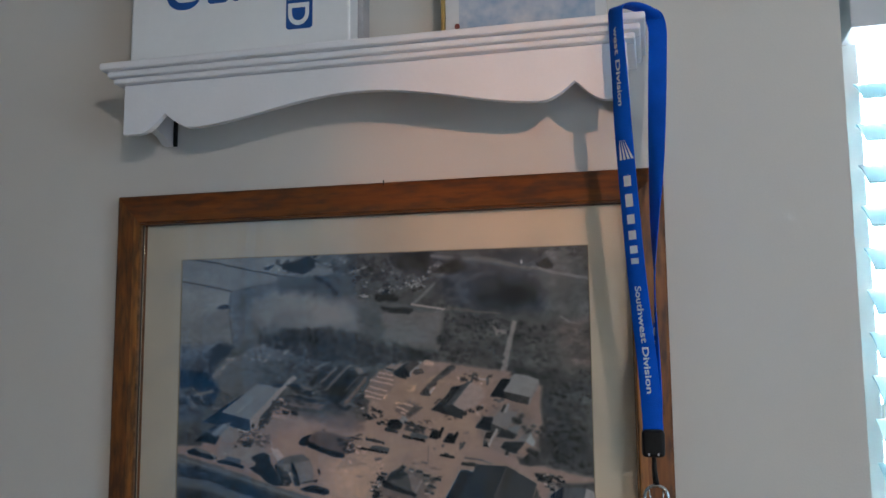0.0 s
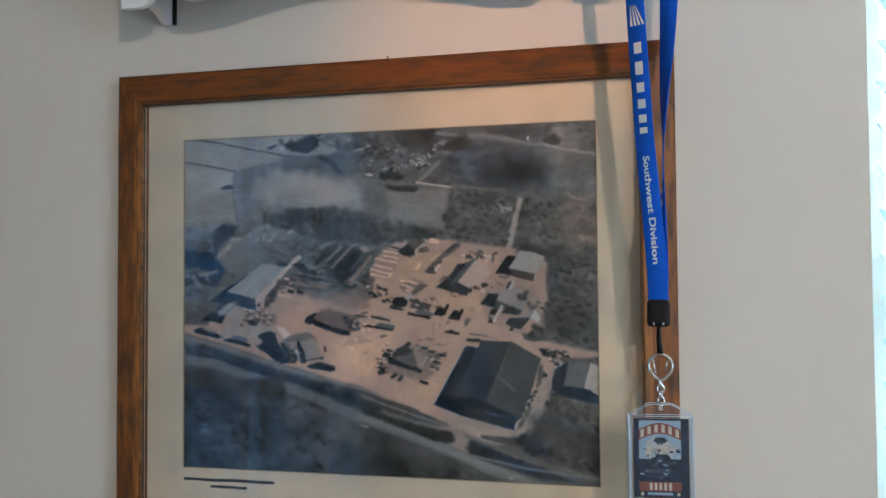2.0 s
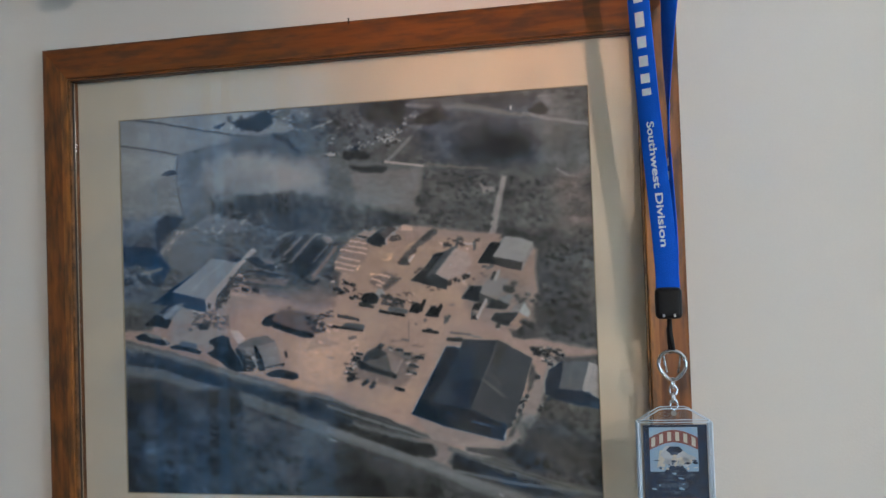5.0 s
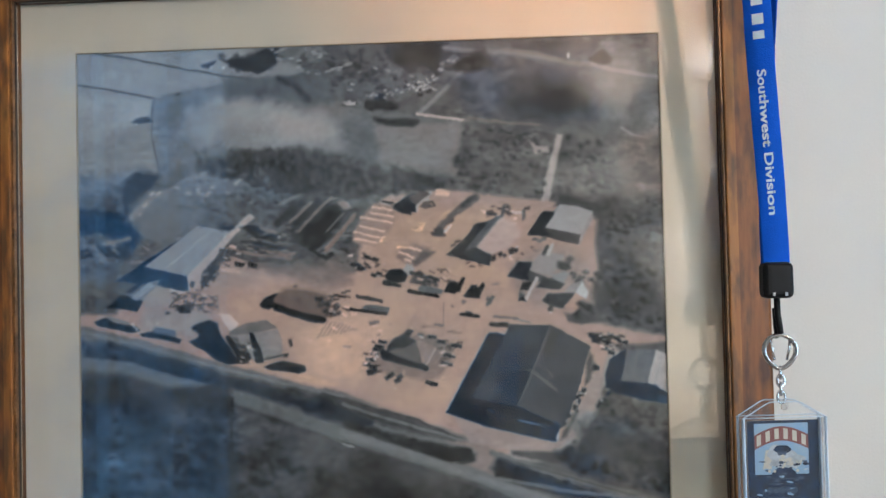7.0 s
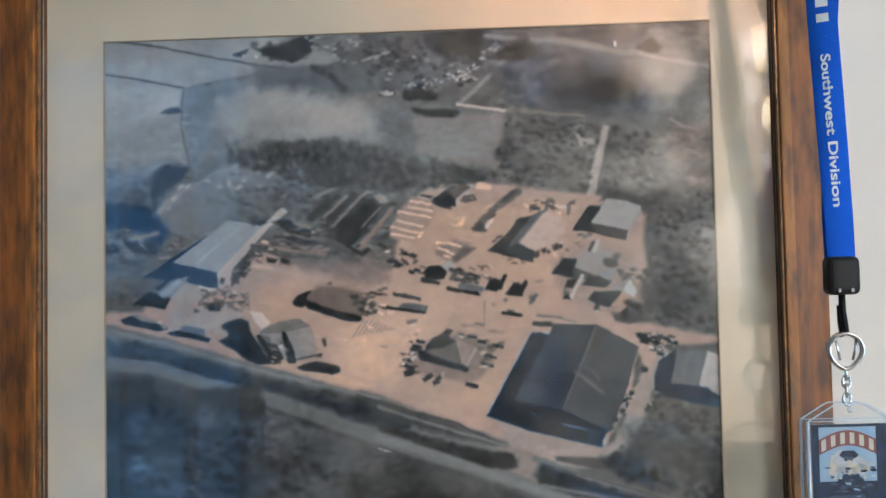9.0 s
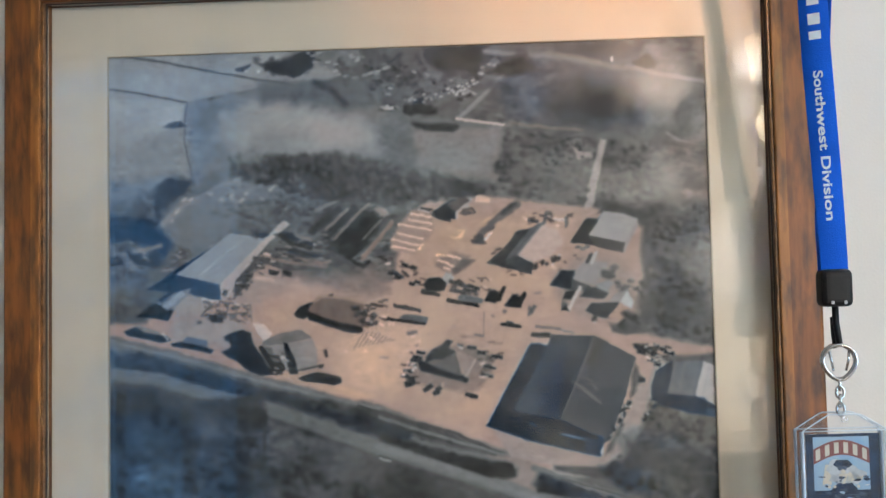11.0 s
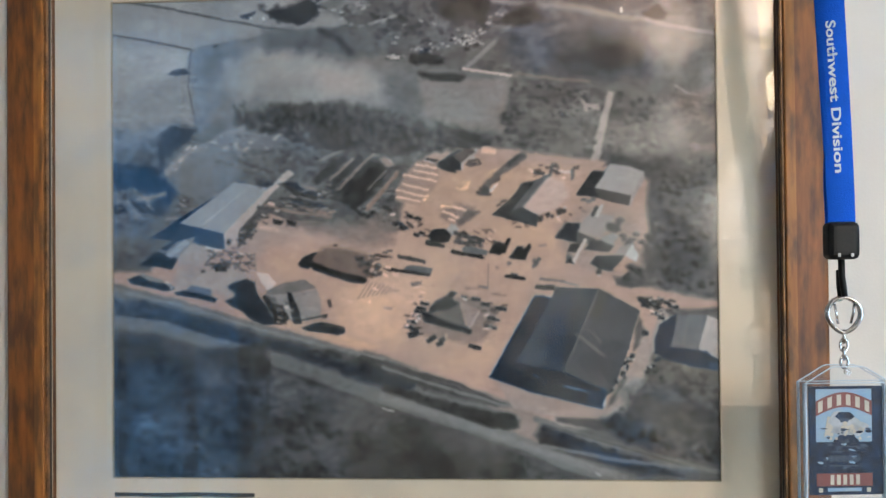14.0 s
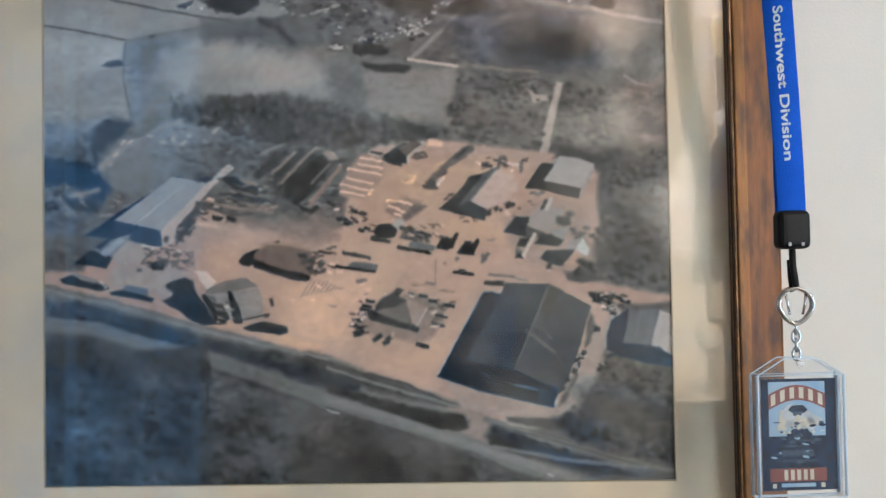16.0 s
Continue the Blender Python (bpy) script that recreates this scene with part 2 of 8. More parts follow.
sky_ramp.color_ramp.elements[0].color, sky_ramp.color_ramp.elements[1].color = (0.07, 0.30, 0.62, 1), (0.24, 0.58, 0.95, 1)
sky_links.new(sky_place.outputs["Object"], sky_cloud.inputs["Vector"])
sky_links.new(sky_cloud.outputs["Fac"], sky_ramp.inputs["Fac"])
sky_links.new(sky_ramp.outputs["Color"], sky_nodes["Principled BSDF"].inputs["Emission Color"])
SHEER = clear("sheer_curtain_cloth", (0.86, 0.92, 0.97), 0.6, body=0.14, body_color=(0.60, 0.63, 0.66), gloss=0.2)

# ---- mesh helpers ----


def mesh_object(name, bm, mat, parent=None, label="", smooth=False):
    bmesh.ops.recalc_face_normals(bm, faces=bm.faces)
    me = bpy.data.meshes.new(name)
    bm.to_mesh(me)
    bm.free()
    me.materials.append(mat)
    if smooth:
        for p in me.polygons:
            p.use_smooth = True
    ob = new(name, me)
    if parent is not None:
        ob.parent = parent
    if label:
        ob["label"] = label
    return ob


def part(name, bm, mat, parent, label="", smooth=False):
    return mesh_object(name, bm, mat, parent, label, smooth)


def holder(name, label, category, group=""):
    return tagged(new(name), label, category, group)


def box(lo, hi, bevel=0.0, segments=2):
    bm = bmesh.new()
    bmesh.ops.create_cube(bm, size=1)
    lo, hi = Vector(lo), Vector(hi)
    for v in bm.verts:
        v.co = Vector((lo[i] + (v.co[i] + 0.5) * (hi[i] - lo[i]) for i in range(3)))
    if bevel:
        bmesh.ops.bevel(bm, geom=bm.edges[:], offset=bevel, segments=segments, affect='EDGES', profile=0.6)
    return bm


def join(*bms):
    out = bmesh.new()
    for b in bms:
        me = bpy.data.meshes.new("joined")
        b.to_mesh(me)
        b.free()
        out.from_mesh(me)
        bpy.data.meshes.remove(me)
    return out


def prism(outline, y0, y1, bevel=0.0):
    """An x, z outline made solid from y0 to y1."""
    bm = bmesh.new()
    a = [bm.verts.new((x, y0, z)) for x, z in outline]
    b = [bm.verts.new((x, y1, z)) for x, z in outline]
    n = len(a)
    bm.faces.new(a)
    bm.faces.new(b[::-1])
    for i in range(n):
        bm.faces.new((a[i], b[i], b[(i + 1) % n], a[(i + 1) % n]))
    if bevel:
        bmesh.ops.recalc_face_normals(bm, faces=bm.faces)
        es = [e for e in bm.edges if len(e.link_faces) == 2 and e.calc_face_angle() > 0.6]
        bmesh.ops.bevel(bm, geom=es, offset=bevel, segments=2, affect='EDGES', profile=0.6)
    return bm


def lathe(profile, at=(0, 0, 0), steps=32):
    """A turned shape from radius, height pairs."""
    bm = bmesh.new()
    rings = []
    for r, z in profile:
        rings.append([bm.verts.new((at[0] + r * math.cos(2 * math.pi * i / steps), at[1] + r * math.sin(2 * math.pi * i / steps), at[2] + z)) for i in range(steps)])
    for a, b in zip(rings, rings[1:]):
        for i in range(steps):
            bm.faces.new((a[i], a[(i + 1) % steps], b[(i + 1) % steps], b[i]))
    bm.faces.new(rings[0][::-1])
    bm.faces.new(rings[-1])
    return bm


def tube(points, radius, sides=8, closed=False):
    """A round wire along points."""
    bm = bmesh.new()
    P = [Vector(p) for p in points]
    n = len(P)
    rings = []
    up = Vector((0.31, 0.85, 0.42)).normalized()
    for i, p in enumerate(P):
        a = P[(i - 1) % n] if closed or i else p
        b = P[(i + 1) % n] if closed or i < n - 1 else p
        t = (b - a).normalized()
        u = t.cross(up).normalized()
        w = t.cross(u)
        rings.append([bm.verts.new(p + radius * (math.cos(2 * math.pi * k / sides) * u + math.sin(2 * math.pi * k / sides) * w)) for k in range(sides)])
    for i in range(n if closed else n - 1):
        a, b = rings[i], rings[(i + 1) % n]
        for k in range(sides):
            bm.faces.new((a[k], a[(k + 1) % sides], b[(k + 1) % sides], b[k]))
    if not closed:
        bm.faces.new(rings[0][::-1])
        bm.faces.new(rings[-1])
    return bm


def flat_text(words, size, width):
    """Lettering in the built-in font as a flat mesh in x, y from 0, fitted to that width."""
    cu = bpy.data.curves.new("lettering", 'FONT')
    cu.body, cu.size, cu.offset = words, size, 0.022 * size
    ob = bpy.data.objects.new("lettering", cu)
    scene.collection.objects.link(ob)
    bpy.context.view_layer.update()
    me = bpy.data.meshes.new_from_object(ob.evaluated_get(bpy.context.evaluated_depsgraph_get()))
    bpy.data.objects.remove(ob)
    bm = bmesh.new()
    bm.from_mesh(me)
    bpy.data.meshes.remove(me)
    xs = [v.co.x for v in bm.verts]
    lo, k = min(xs), width / (max(xs) - min(xs))
    for v in bm.verts:
        v.co.x = (v.co.x - lo) * k
    return bm


# ---- the room ----
WY = 0.012
ROOM = dict(x0=-2.3, x1=2.0, y0=-2.45, z1=2.70)


def structure(name, bm, mat, label="", category=""):
    return tagged(mesh_object(name, bm, mat), label, category, kind="structure")


def wall_with_opening(u0, u1, z1, a0, a1, b0, b1, make):
    """Four blocks round an opening a0..a1, b0..b1."""
    return join(make(u0, a0, 0, z1), make(a1, u1, 0, z1), make(a0, a1, 0, b0), make(a0, a1, b1, z1))


OP = dict(a0=0.535, a1=1.35, b0=0.95, b1=2.03)
structure("wall_north", wall_with_opening(ROOM["x0"], ROOM["x1"], ROOM["z1"], OP["a0"], OP["a1"], OP["b0"], OP["b1"],
          lambda x0, x1, z0, z1: box((x0, WY, z0), (x1, WY + 0.14, z1))), WALL, "off-white painted plaster wall behind the picture", "wall")
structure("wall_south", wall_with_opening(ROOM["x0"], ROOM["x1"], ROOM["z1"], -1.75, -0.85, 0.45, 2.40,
          lambda x0, x1, z0, z1: box((x0, ROOM["y0"] - 0.14, z0), (x1, ROOM["y0"], z1))), DIMWALL, "wall darkened to cut bounced light, with a tall window", "wall")
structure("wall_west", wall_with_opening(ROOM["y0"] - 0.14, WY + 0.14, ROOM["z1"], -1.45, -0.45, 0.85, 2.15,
          lambda y0, y1, z0, z1: box((ROOM["x0"] - 0.14, y0, z0), (ROOM["x0"], y1, z1))), DIMWALL, "unseen wall darkened to cut bounced light, with a window", "wall")
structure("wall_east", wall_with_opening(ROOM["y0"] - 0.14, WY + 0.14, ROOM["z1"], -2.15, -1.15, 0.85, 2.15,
          lambda y0, y1, z0, z1: box((ROOM["x1"], y0, z0), (ROOM["x1"] + 0.14, y1, z1))), DIMWALL, "unseen wall darkened to cut bounced light, with a window", "wall")
structure("floor", box((ROOM["x0"] - 0.14, ROOM["y0"] - 0.14, -0.1), (ROOM["x1"] + 0.14, WY + 0.14, 0)), FLOOR, "oak board floor", "floor")
structure("ceiling", box((ROOM["x0"] - 0.14, ROOM["y0"] - 0.14, ROOM["z1"]), (ROOM["x1"] + 0.14, WY + 0.14, ROOM["z1"] + 0.1)), CEIL, "flat white painted ceiling", "ceiling")


def window(name, m, w, h, label):
    """A white window in its opening, local x along the wall, y outward, z up from the sill line."""
    win = tagged(new(name), label, "window", kind="structure")
    t = 0.035
    frame_bm = join(box((0, 0.085, 0), (t, 0.125, h), 0.003), box((w - t, 0.085, 0), (w, 0.125, h), 0.003),
                    box((t, 0.085, 0), (w - t, 0.125, t), 0.003), box((t, 0.085, h - t), (w - t, 0.125, h), 0.003),
                    box((t, 0.088, h / 2 - t / 2), (w - t, 0.122, h / 2 + t / 2), 0.003))
    part("window_frame", frame_bm, TRIM, win)
    for z0, z1 in ((t, h / 2 - t / 2), (h / 2 + t / 2, h - t)):
        pane = part("pane", box((t, 0.102, z0), (w - t, 0.106, z1)), PANE, win)
        pane.visible_shadow = False
    part("window_sill", box((-0.0, -0.02, -0.022), (w, 0.085, 0.0), 0.004), TRIM, win)
    win.matrix_world = m
    return win


window("window_1", pose(OP["a0"], WY, OP["b0"] + 0.022), OP["a1"] - OP["a0"], OP["b1"] - OP["b0"] - 0.022, "white sash window behind a slatted blind")
# Rear window, its curtains and blue sky are added for the glass's blue reflection.
window("window_2", pose(-0.85, ROOM["y0"], 0.472, 0, 0, 180), 0.90, 1.928, "tall white sash window added for a blue reflection in the glass")
# Both side windows are added, unseen, to go with the fill lamps.
window("window_3", pose(ROOM["x1"], -1.15, 0.872, 0, 0, -90), 1.0, 1.278, "unseen white sash window added to go with a fill lamp")
window("window_4", pose(ROOM["x0"], -1.45, 0.872, 0, 0, 90), 1.0, 1.278, "unseen white sash window added to go with a fill lamp")
structure("backdrop_south", box((-5.5, -4.92, -1.5), (2.5, -4.90, 5.0)), BLUESKY, "glowing blue sky backdrop for the rear window's reflection", "sky")
structure("backdrop_north", box((-1.5, 1.6, -1.5), (4.5, 1.62, 4.5)), OUTDOORS, "bright hazy daylight outside the window", "sky")


def sheer_curtain(x0, x1):
    """A hanging panel of thin pleated cloth over the rear window, added to soften its reflection."""
    curtain = holder("sheer_curtain", "thin grey-white sheer curtain added to soften the rear window's reflection", "curtain")
    bm = bmesh.new()
    cols = []
    n = 60
    for i in range(n + 1):
        f = i / n
        x = x0 + (x1 - x0) * f
        y = ROOM["y0"] + 0.07 + 0.026 * math.sin(f * 11 + 2 * f * f) + 0.010 * math.sin(f * 6 + 1)
        cols.append([bm.verts.new((x + 0.006 * math.sin(3 * k + f * 9), y, z)) for k, z in enumerate((0.04, 0.8, 1.7, 2.64))])
    for p, q in zip(cols, cols[1:]):
        for k in range(3):
            bm.faces.new((p[k], q[k], q[k + 1], p[k + 1]))
    bmesh.ops.solidify(bm, geom=bm.faces[:], thickness=0.0006)
    part("cloth", bm, SHEER, curtain, "", True)
    part("curtain_rod", tube([(x0 - 0.03, ROOM["y0"] + 0.07, 2.655), (x1 + 0.03, ROOM["y0"] + 0.07, 2.655)], 0.009, 12), BRASS, curtain)
    for x in (x0 - 0.01, x1 + 0.01):
        part("rod_bracket", box((x - 0.006, ROOM["y0"], 2.645), (x + 0.006, ROOM["y0"] + 0.07, 2.665), 0.001), BRASS, curtain)
    tagged(curtain, group="curtains at the rear window")
    return curtain


sheer_curtain(-1.28, -0.80)
sheer_curtain(-1.80, -1.32)


def window_blind():
    """Two-inch slats on ladder tapes under a headrail, inside the reveal."""
    blind = holder("window_blind", "white two-inch slatted window blind, slats half open", "window blind")
    x0, x1 = OP["a0"] + 0.012, OP["a1"] - 0.012
    yc = WY + 0.040
    part("headrail", box((x0, WY + 0.006, 1.933), (x1, WY + 0.068, OP["b1"] - 0.003), 0.002), HEADRAIL, blind, "grey-shaded white headrail")
    me = None
    for k in range(19):
        z = 1.868 - 0.0476 * k
        if me is None:
            bm = bmesh.new()
            rows = []
            for j in range(7):
                s = -0.025 + 0.05 * j / 6
                crown = 0.0035 * (1 - (s / 0.025) ** 2)
                rows.append([[bm.verts.new((x, s * math.cos(0.58), s * math.sin(0.58) + crown + dz)) for x in (x0 + 0.010, x1 - 0.010)] for dz in (0, 0.0026)])
            for a, b in zip(rows, rows[1:]):
                bm.faces.new((a[0][0], a[0][1], b[0][1], b[0][0]))
                bm.faces.new((a[1][0], b[1][0], b[1][1], a[1][1]))
                for e in (0, 1):
                    bm.faces.new((a[0][e], b[0][e], b[1][e], a[1][e]))
            for r in (rows[0], rows[-1]):
                bm.faces.new((r[0][0], r[0][1], r[1][1], r[1][0]))
            slat = part("slat", bm, BLIND, blind)
            me = slat.data
        else:
            slat = new("slat", me)
            slat.parent = blind
        slat.location = (0, yc, z)
    for x in (x0 + 0.12, x1 - 0.12):
        for dy in (-0.024, 0.024):
            part("ladder_cord", tube([(x, yc + dy, 1.955), (x, yc + dy, 0.99)], 0.0009, 6), BLIND, blind)
    part("bottom_rail", box((x0 + 0.004, yc - 0.025, 0.985), (x1 - 0.004, yc + 0.025, 0.999), 0.003), BLIND, blind)


window_blind()

# ---- the framed aerial photograph ----
PW, PH, PZ = 0.508, 0.405, 1.700
OX = 0.3402
OZ0, OZ1 = 1.211, 1.783
FX = -0.0015


LIP = [(0.0271, -0.0139), (0.0272, -0.0151), (0.0300, -0.0159), (0.0325, -0.0167), (0.0346, -0.0173), (0.0358, -0.0172), (0.0365, -0.0162), (0.0366, -0.0139)]


def picture_rail(name, length_axis, parent, mat, prof=None):
    """One mitred moulding; a stepped profile that rises from the outer edge to the lip."""
    prof = prof or [(0.0, WY - 0.001), (0.0, -0.0070), (0.0008, -0.0088), (0.0030, -0.0098), (0.008, -0.0107), (0.016, -0.0124), (0.024, -0.0143), (0.0272, -0.0150),
            (0.0276, -0.0138), (0.0366, -0.0138), (0.0370, -0.0125), (0.0385, -0.0122), (0.0385, WY - 0.001)]
    bm = bmesh.new()
    cx, cz = FX, (OZ0 + OZ1) / 2
    hx, hz = OX, (OZ1 - OZ0) / 2
    side = {"top": 0, "bottom": 1, "left": 2, "right": 3}[length_axis]
    ends = []
    for e in (-1, 1):
        ring = []
        for w, y in prof:
            if side == 0:
                co = (cx + e * (hx - w), y, cz + hz - w)
            elif side == 1:
                co = (cx + e * (hx - w), y, cz - hz + w)
            elif side == 2:
                co = (cx - hx + w, y, cz + e * (hz - w))
            else:
                co = (cx + hx - w, y, cz + e * (hz - w))
            ring.append(bm.verts.new(co))
        ends.append(ring)
    a, b = ends
    n = len(a)
    for i in range(n):
        bm.faces.new((a[i], a[(i + 1) % n], b[(i + 1) % n], b[i]))
    bm.faces.new(a[::-1])
    bm.faces.new(b)
    bmesh.ops.recalc_face_normals(bm, faces=bm.faces[:])
    for e in bm.edges:
        e.smooth = len(e.link_faces) == 2 and e.calc_face_angle() < 0.9
    return part(name, bm, mat, parent, "", True)


def inner_bead(parent):
    """A worn gilt bead on the lip of the moulding, and below it the dark rabbet that goes down to the glass."""
    for name, mat, r0, r1, y0, y1, label in (("inner_bead", GILT, 0.0371, 0.0389, -0.0164, -0.0122, "worn gilt inner bead"),
                                             ("rabbet", RABBET, 0.0386, 0.0392, -0.0120, -0.0090, "dark inner edge of the frame")):
        for side in range(4):
            if side < 2:
                z = OZ1 if side == 0 else OZ0
                sg = -1 if side == 0 else 1
                lo, hi = sorted((z + sg * r0, z + sg * r1))
                bm = box((FX - OX + r0, y0, lo), (FX + OX - r0, y1, hi), 0.0004)
            else:
                sg = 1 if side == 2 else -1
                x = FX - OX if side == 2 else FX + OX
                lo, hi = sorted((x + sg * r0, x + sg * r1))
                bm = box((lo, y0 + 0.0001, OZ0 + r1), (hi, y1 + 0.0001, OZ1 - r1), 0.0004)
            # Top and bottom beads take dark wood: their shade put into the colour.
            part(name, bm, LIP_H if name == "inner_bead" and side < 2 else mat, parent, "inner bead in dark wood for its shade" if name == "inner_bead" and side < 2 else label)


# ---- the printed photograph: an old aerial view of a lumber yard, painted tone by tone on a fine flat sheet ----
STEP = 0.65
NX, NY = int(508 / STEP) + 1, int(405 / STEP) + 1
GX, GY = np.meshgrid(np.linspace(0, 508, NX), np.linspace(0, 405, NY))
rng = np.random.default_rng(7)


def clouds(size, octaves=3, seed=0, stretch=1.0):
    """Smooth noise over the print, about -1 to 1, of that grain size in millimetres."""
    r = np.random.default_rng(seed)
    out, amp, total = np.zeros_like(GX), 1.0, 0.0
    for _ in range(octaves):
        lat = r.uniform(-1, 1, (int(405 / size) + 3, int(508 / size / stretch) + 3))
        u, v = GX / size / stretch, GY / size
        i, j = u.astype(int), v.astype(int)
        fu, fv = u - i, v - j
        fu, fv = fu * fu * (3 - 2 * fu), fv * fv * (3 - 2 * fv)
        out += amp * ((lat[j, i] * (1 - fu) + lat[j, i + 1] * fu) * (1 - fv) + (lat[j + 1, i] * (1 - fu) + lat[j + 1, i + 1] * fu) * fv)
        total += amp
        amp, size = amp * 0.6, size / 2
    return out / total * 1.6


FINE, MID, WOBX, WOBY = clouds(3.6, 3, 1, 1.8), clouds(20, 5, 2, 1.4), clouds(9, 3, 3), clouds(9, 3, 4)
PATCHY = np.clip(0.75 + 0.75 * clouds(34, 3, 5), 0.15, 1.6)
TONE = 0.40 + 0.04 * MID + 0.02 * FINE
HUE = np.zeros_like(TONE)


def window_of(points, pad):
    xs, ys = [p[0] for p in points], [p[1] for p in points]
    i0, i1 = max(0, int((min(xs) - pad) / STEP)), min(NX, int((max(xs) + pad) / STEP) + 2)
    j0, j1 = max(0, int((min(ys) - pad) / STEP)), min(NY, int((max(ys) + pad) / STEP) + 2)
    return slice(j0, max(j0, j1)), slice(i0, max(i0, i1))


def to_segment(X, Y, a, b):
    dx, dy = b[0] - a[0], b[1] - a[1]
    k = np.clip(((X - a[0]) * dx + (Y - a[1]) * dy) / (dx * dx + dy * dy + 1e-9), 0, 1)
    return np.hypot(X - a[0] - k * dx, Y - a[1] - k * dy)


def lay(s, mask, v, grain, hue):
    TONE[s] += mask * (v + grain * (0.8 * PATCHY[s] * FINE[s] + 0.9 * MID[s]) - TONE[s])
    HUE[s] += mask * (hue - HUE[s])


# cool also carries the blue cast over dark tones, put into the print
def area(points, v, soft=1.0, wobble=0.0, grain=0.03, warm=0.0, cool=0.0):
    s = window_of(points, soft + 2 * wobble + 1)
    X, Y = GX[s] + wobble * WOBX[s], GY[s] + wobble * WOBY[s]
    if X.size == 0:
        return
    d, inside = np.full(X.shape, 1e9), np.zeros(X.shape, bool)
    for a, b in zip(points, points[1:] + points[:1]):
        d = np.minimum(d, to_segment(X, Y, a, b))
        if a[1] != b[1]:
            inside ^= ((a[1] > Y) != (b[1] > Y)) & (X < (b[0] - a[0]) * (Y - a[1]) / (b[1] - a[1]) + a[0])
    sd = np.where(inside, d, -d)
    lay(s, np.clip(0.5 + sd / soft, 0, 1), v, grain, warm - cool)


def line(points, width, v, soft=1.0, wobble=0.0, grain=0.03, warm=0.0, cool=0.0):
    s = window_of(points, width + soft + 2 * wobble + 1)
    X, Y = GX[s] + wobble * WOBX[s], GY[s] + wobble * WOBY[s]
    if X.size == 0:
        return
    d = np.full(X.shape, 1e9)
    for a, b in zip(points, points[1:]):
        d = np.minimum(d, to_segment(X, Y, a, b))
    lay(s, np.clip(0.5 + (width / 2 - d) / soft, 0, 1), v, grain, warm - cool)


def dots(points, v, w, h, angle, jitter=0.3, warm=0.0):
    """Cars, cottages and stacks: little tilted blocks."""
    c, sn = math.cos(radians(angle)), math.sin(radians(angle))
    for x, y in points:
        x, y = x + rng.uniform(-jitter, jitter), y + rng.uniform(-jitter, jitter)
        s = window_of([(x, y)], w + h)
        X, Y = GX[s] - x, GY[s] - y
        if X.size == 0:
            continue
        k = rng.uniform(0.85, 1.15)
        d = np.maximum(np.abs(X * c + Y * sn) - w * k / 2.4, np.abs(Y * c - X * sn) - h / 2.2)
        lay(s, np.clip(0.5 - d / 1.5, 0, 1), v * rng.uniform(0.9, 1.08), 0.02, warm)


def trees(points, n, size, dark=0.2, light=0.4, warm=0.0):
    """A scatter of crowns inside an outline: a shaded foot to the lower left and a paler top."""
    xs, ys = [p[0] for p in points], [p[1] for p in points]
    done = 0
    for _ in range(n * 6):
        if done >= n:
            return
        x, y = rng.uniform(min(xs), max(xs)), rng.uniform(min(ys), max(ys))
        inside = False
        for a, b in zip(points, points[1:] + points[:1]):
            if (a[1] > y) != (b[1] > y) and x < (b[0] - a[0]) * (y - a[1]) / (b[1] - a[1]) + a[0]:
                inside = not inside
        if not inside:
            continue
        done += 1
        r = size * rng.uniform(0.35, 0.75)
        s = window_of([(x, y)], 2.2 * r)
        X, Y = GX[s] + 0.25 * r * WOBX[s] - x, GY[s] + 0.25 * r * WOBY[s] - y
        if X.size == 0:
            continue
        lay(s, 0.8 * np.clip(1.25 - np.hypot((X + 0.35 * r) / (1.2 * r), (Y - 0.25 * r) / (0.9 * r)), 0, 1), dark, 0.04, warm)
        if rng.random() < 0.75:
            lay(s, 0.6 * np.clip(1.15 - np.hypot((X - 0.2 * r) / (0.7 * r), (Y + 0.3 * r) / (0.8 * r)), 0, 1), light * rng.uniform(0.8, 1.05), 0.04, warm)


def spruces(points, n, size, dark=0.2, light=0.42):
    """Upright ragged trees: a tapered dark stroke with a paler flank, drawn from the back row to the front."""
    xs, ys = [p[0] for p in points], [p[1] for p in points]
    spots = []
    for _ in range(n * 8):
        x, y = rng.uniform(min(xs), max(xs)), rng.uniform(min(ys), max(ys))
        inside = False
        for a, b in zip(points, points[1:] + points[:1]):
            if (a[1] > y) != (b[1] > y) and x < (b[0] - a[0]) * (y - a[1]) / (b[1] - a[1]) + a[0]:
                inside = not inside
        if inside:
            spots.append((y, x))
        if len(spots) >= n:
            break
    for y, x in sorted(spots):
        h = size * rng.uniform(0.7, 1.35)
        s = window_of([(x, y), (x, y - h)], 0.4 * h)
        X, Y = GX[s] + 0.34 * h * WOBX[s] - x, y - GY[s] + 0.2 * h * WOBY[s]
        if X.size == 0:
            continue
        half = rng.uniform(0.16, 0.46) * h * np.clip(1.05 - Y / h, 0, 1) + 0.3
        body = np.clip((half - np.abs(X)) / 1.6 + 0.5, 0, 1) * np.clip(Y / 1.5 + 0.6, 0, 1) * (Y < 1.05 * h)
        lay(s, rng.uniform(0.2, 0.65) * body, dark * rng.uniform(0.85, 1.35), 0.05, 0.0)
        flank = np.clip((0.45 * half - np.abs(X - 0.55 * half)) / 1.5 + 0.4, 0, 1) * np.clip(Y / 1.5, 0, 1) * (Y < 0.95 * h)
        lay(s, rng.uniform(0.05, 0.45) * flank, light * rng.uniform(0.8, 1.1), 0.03, 0.0)


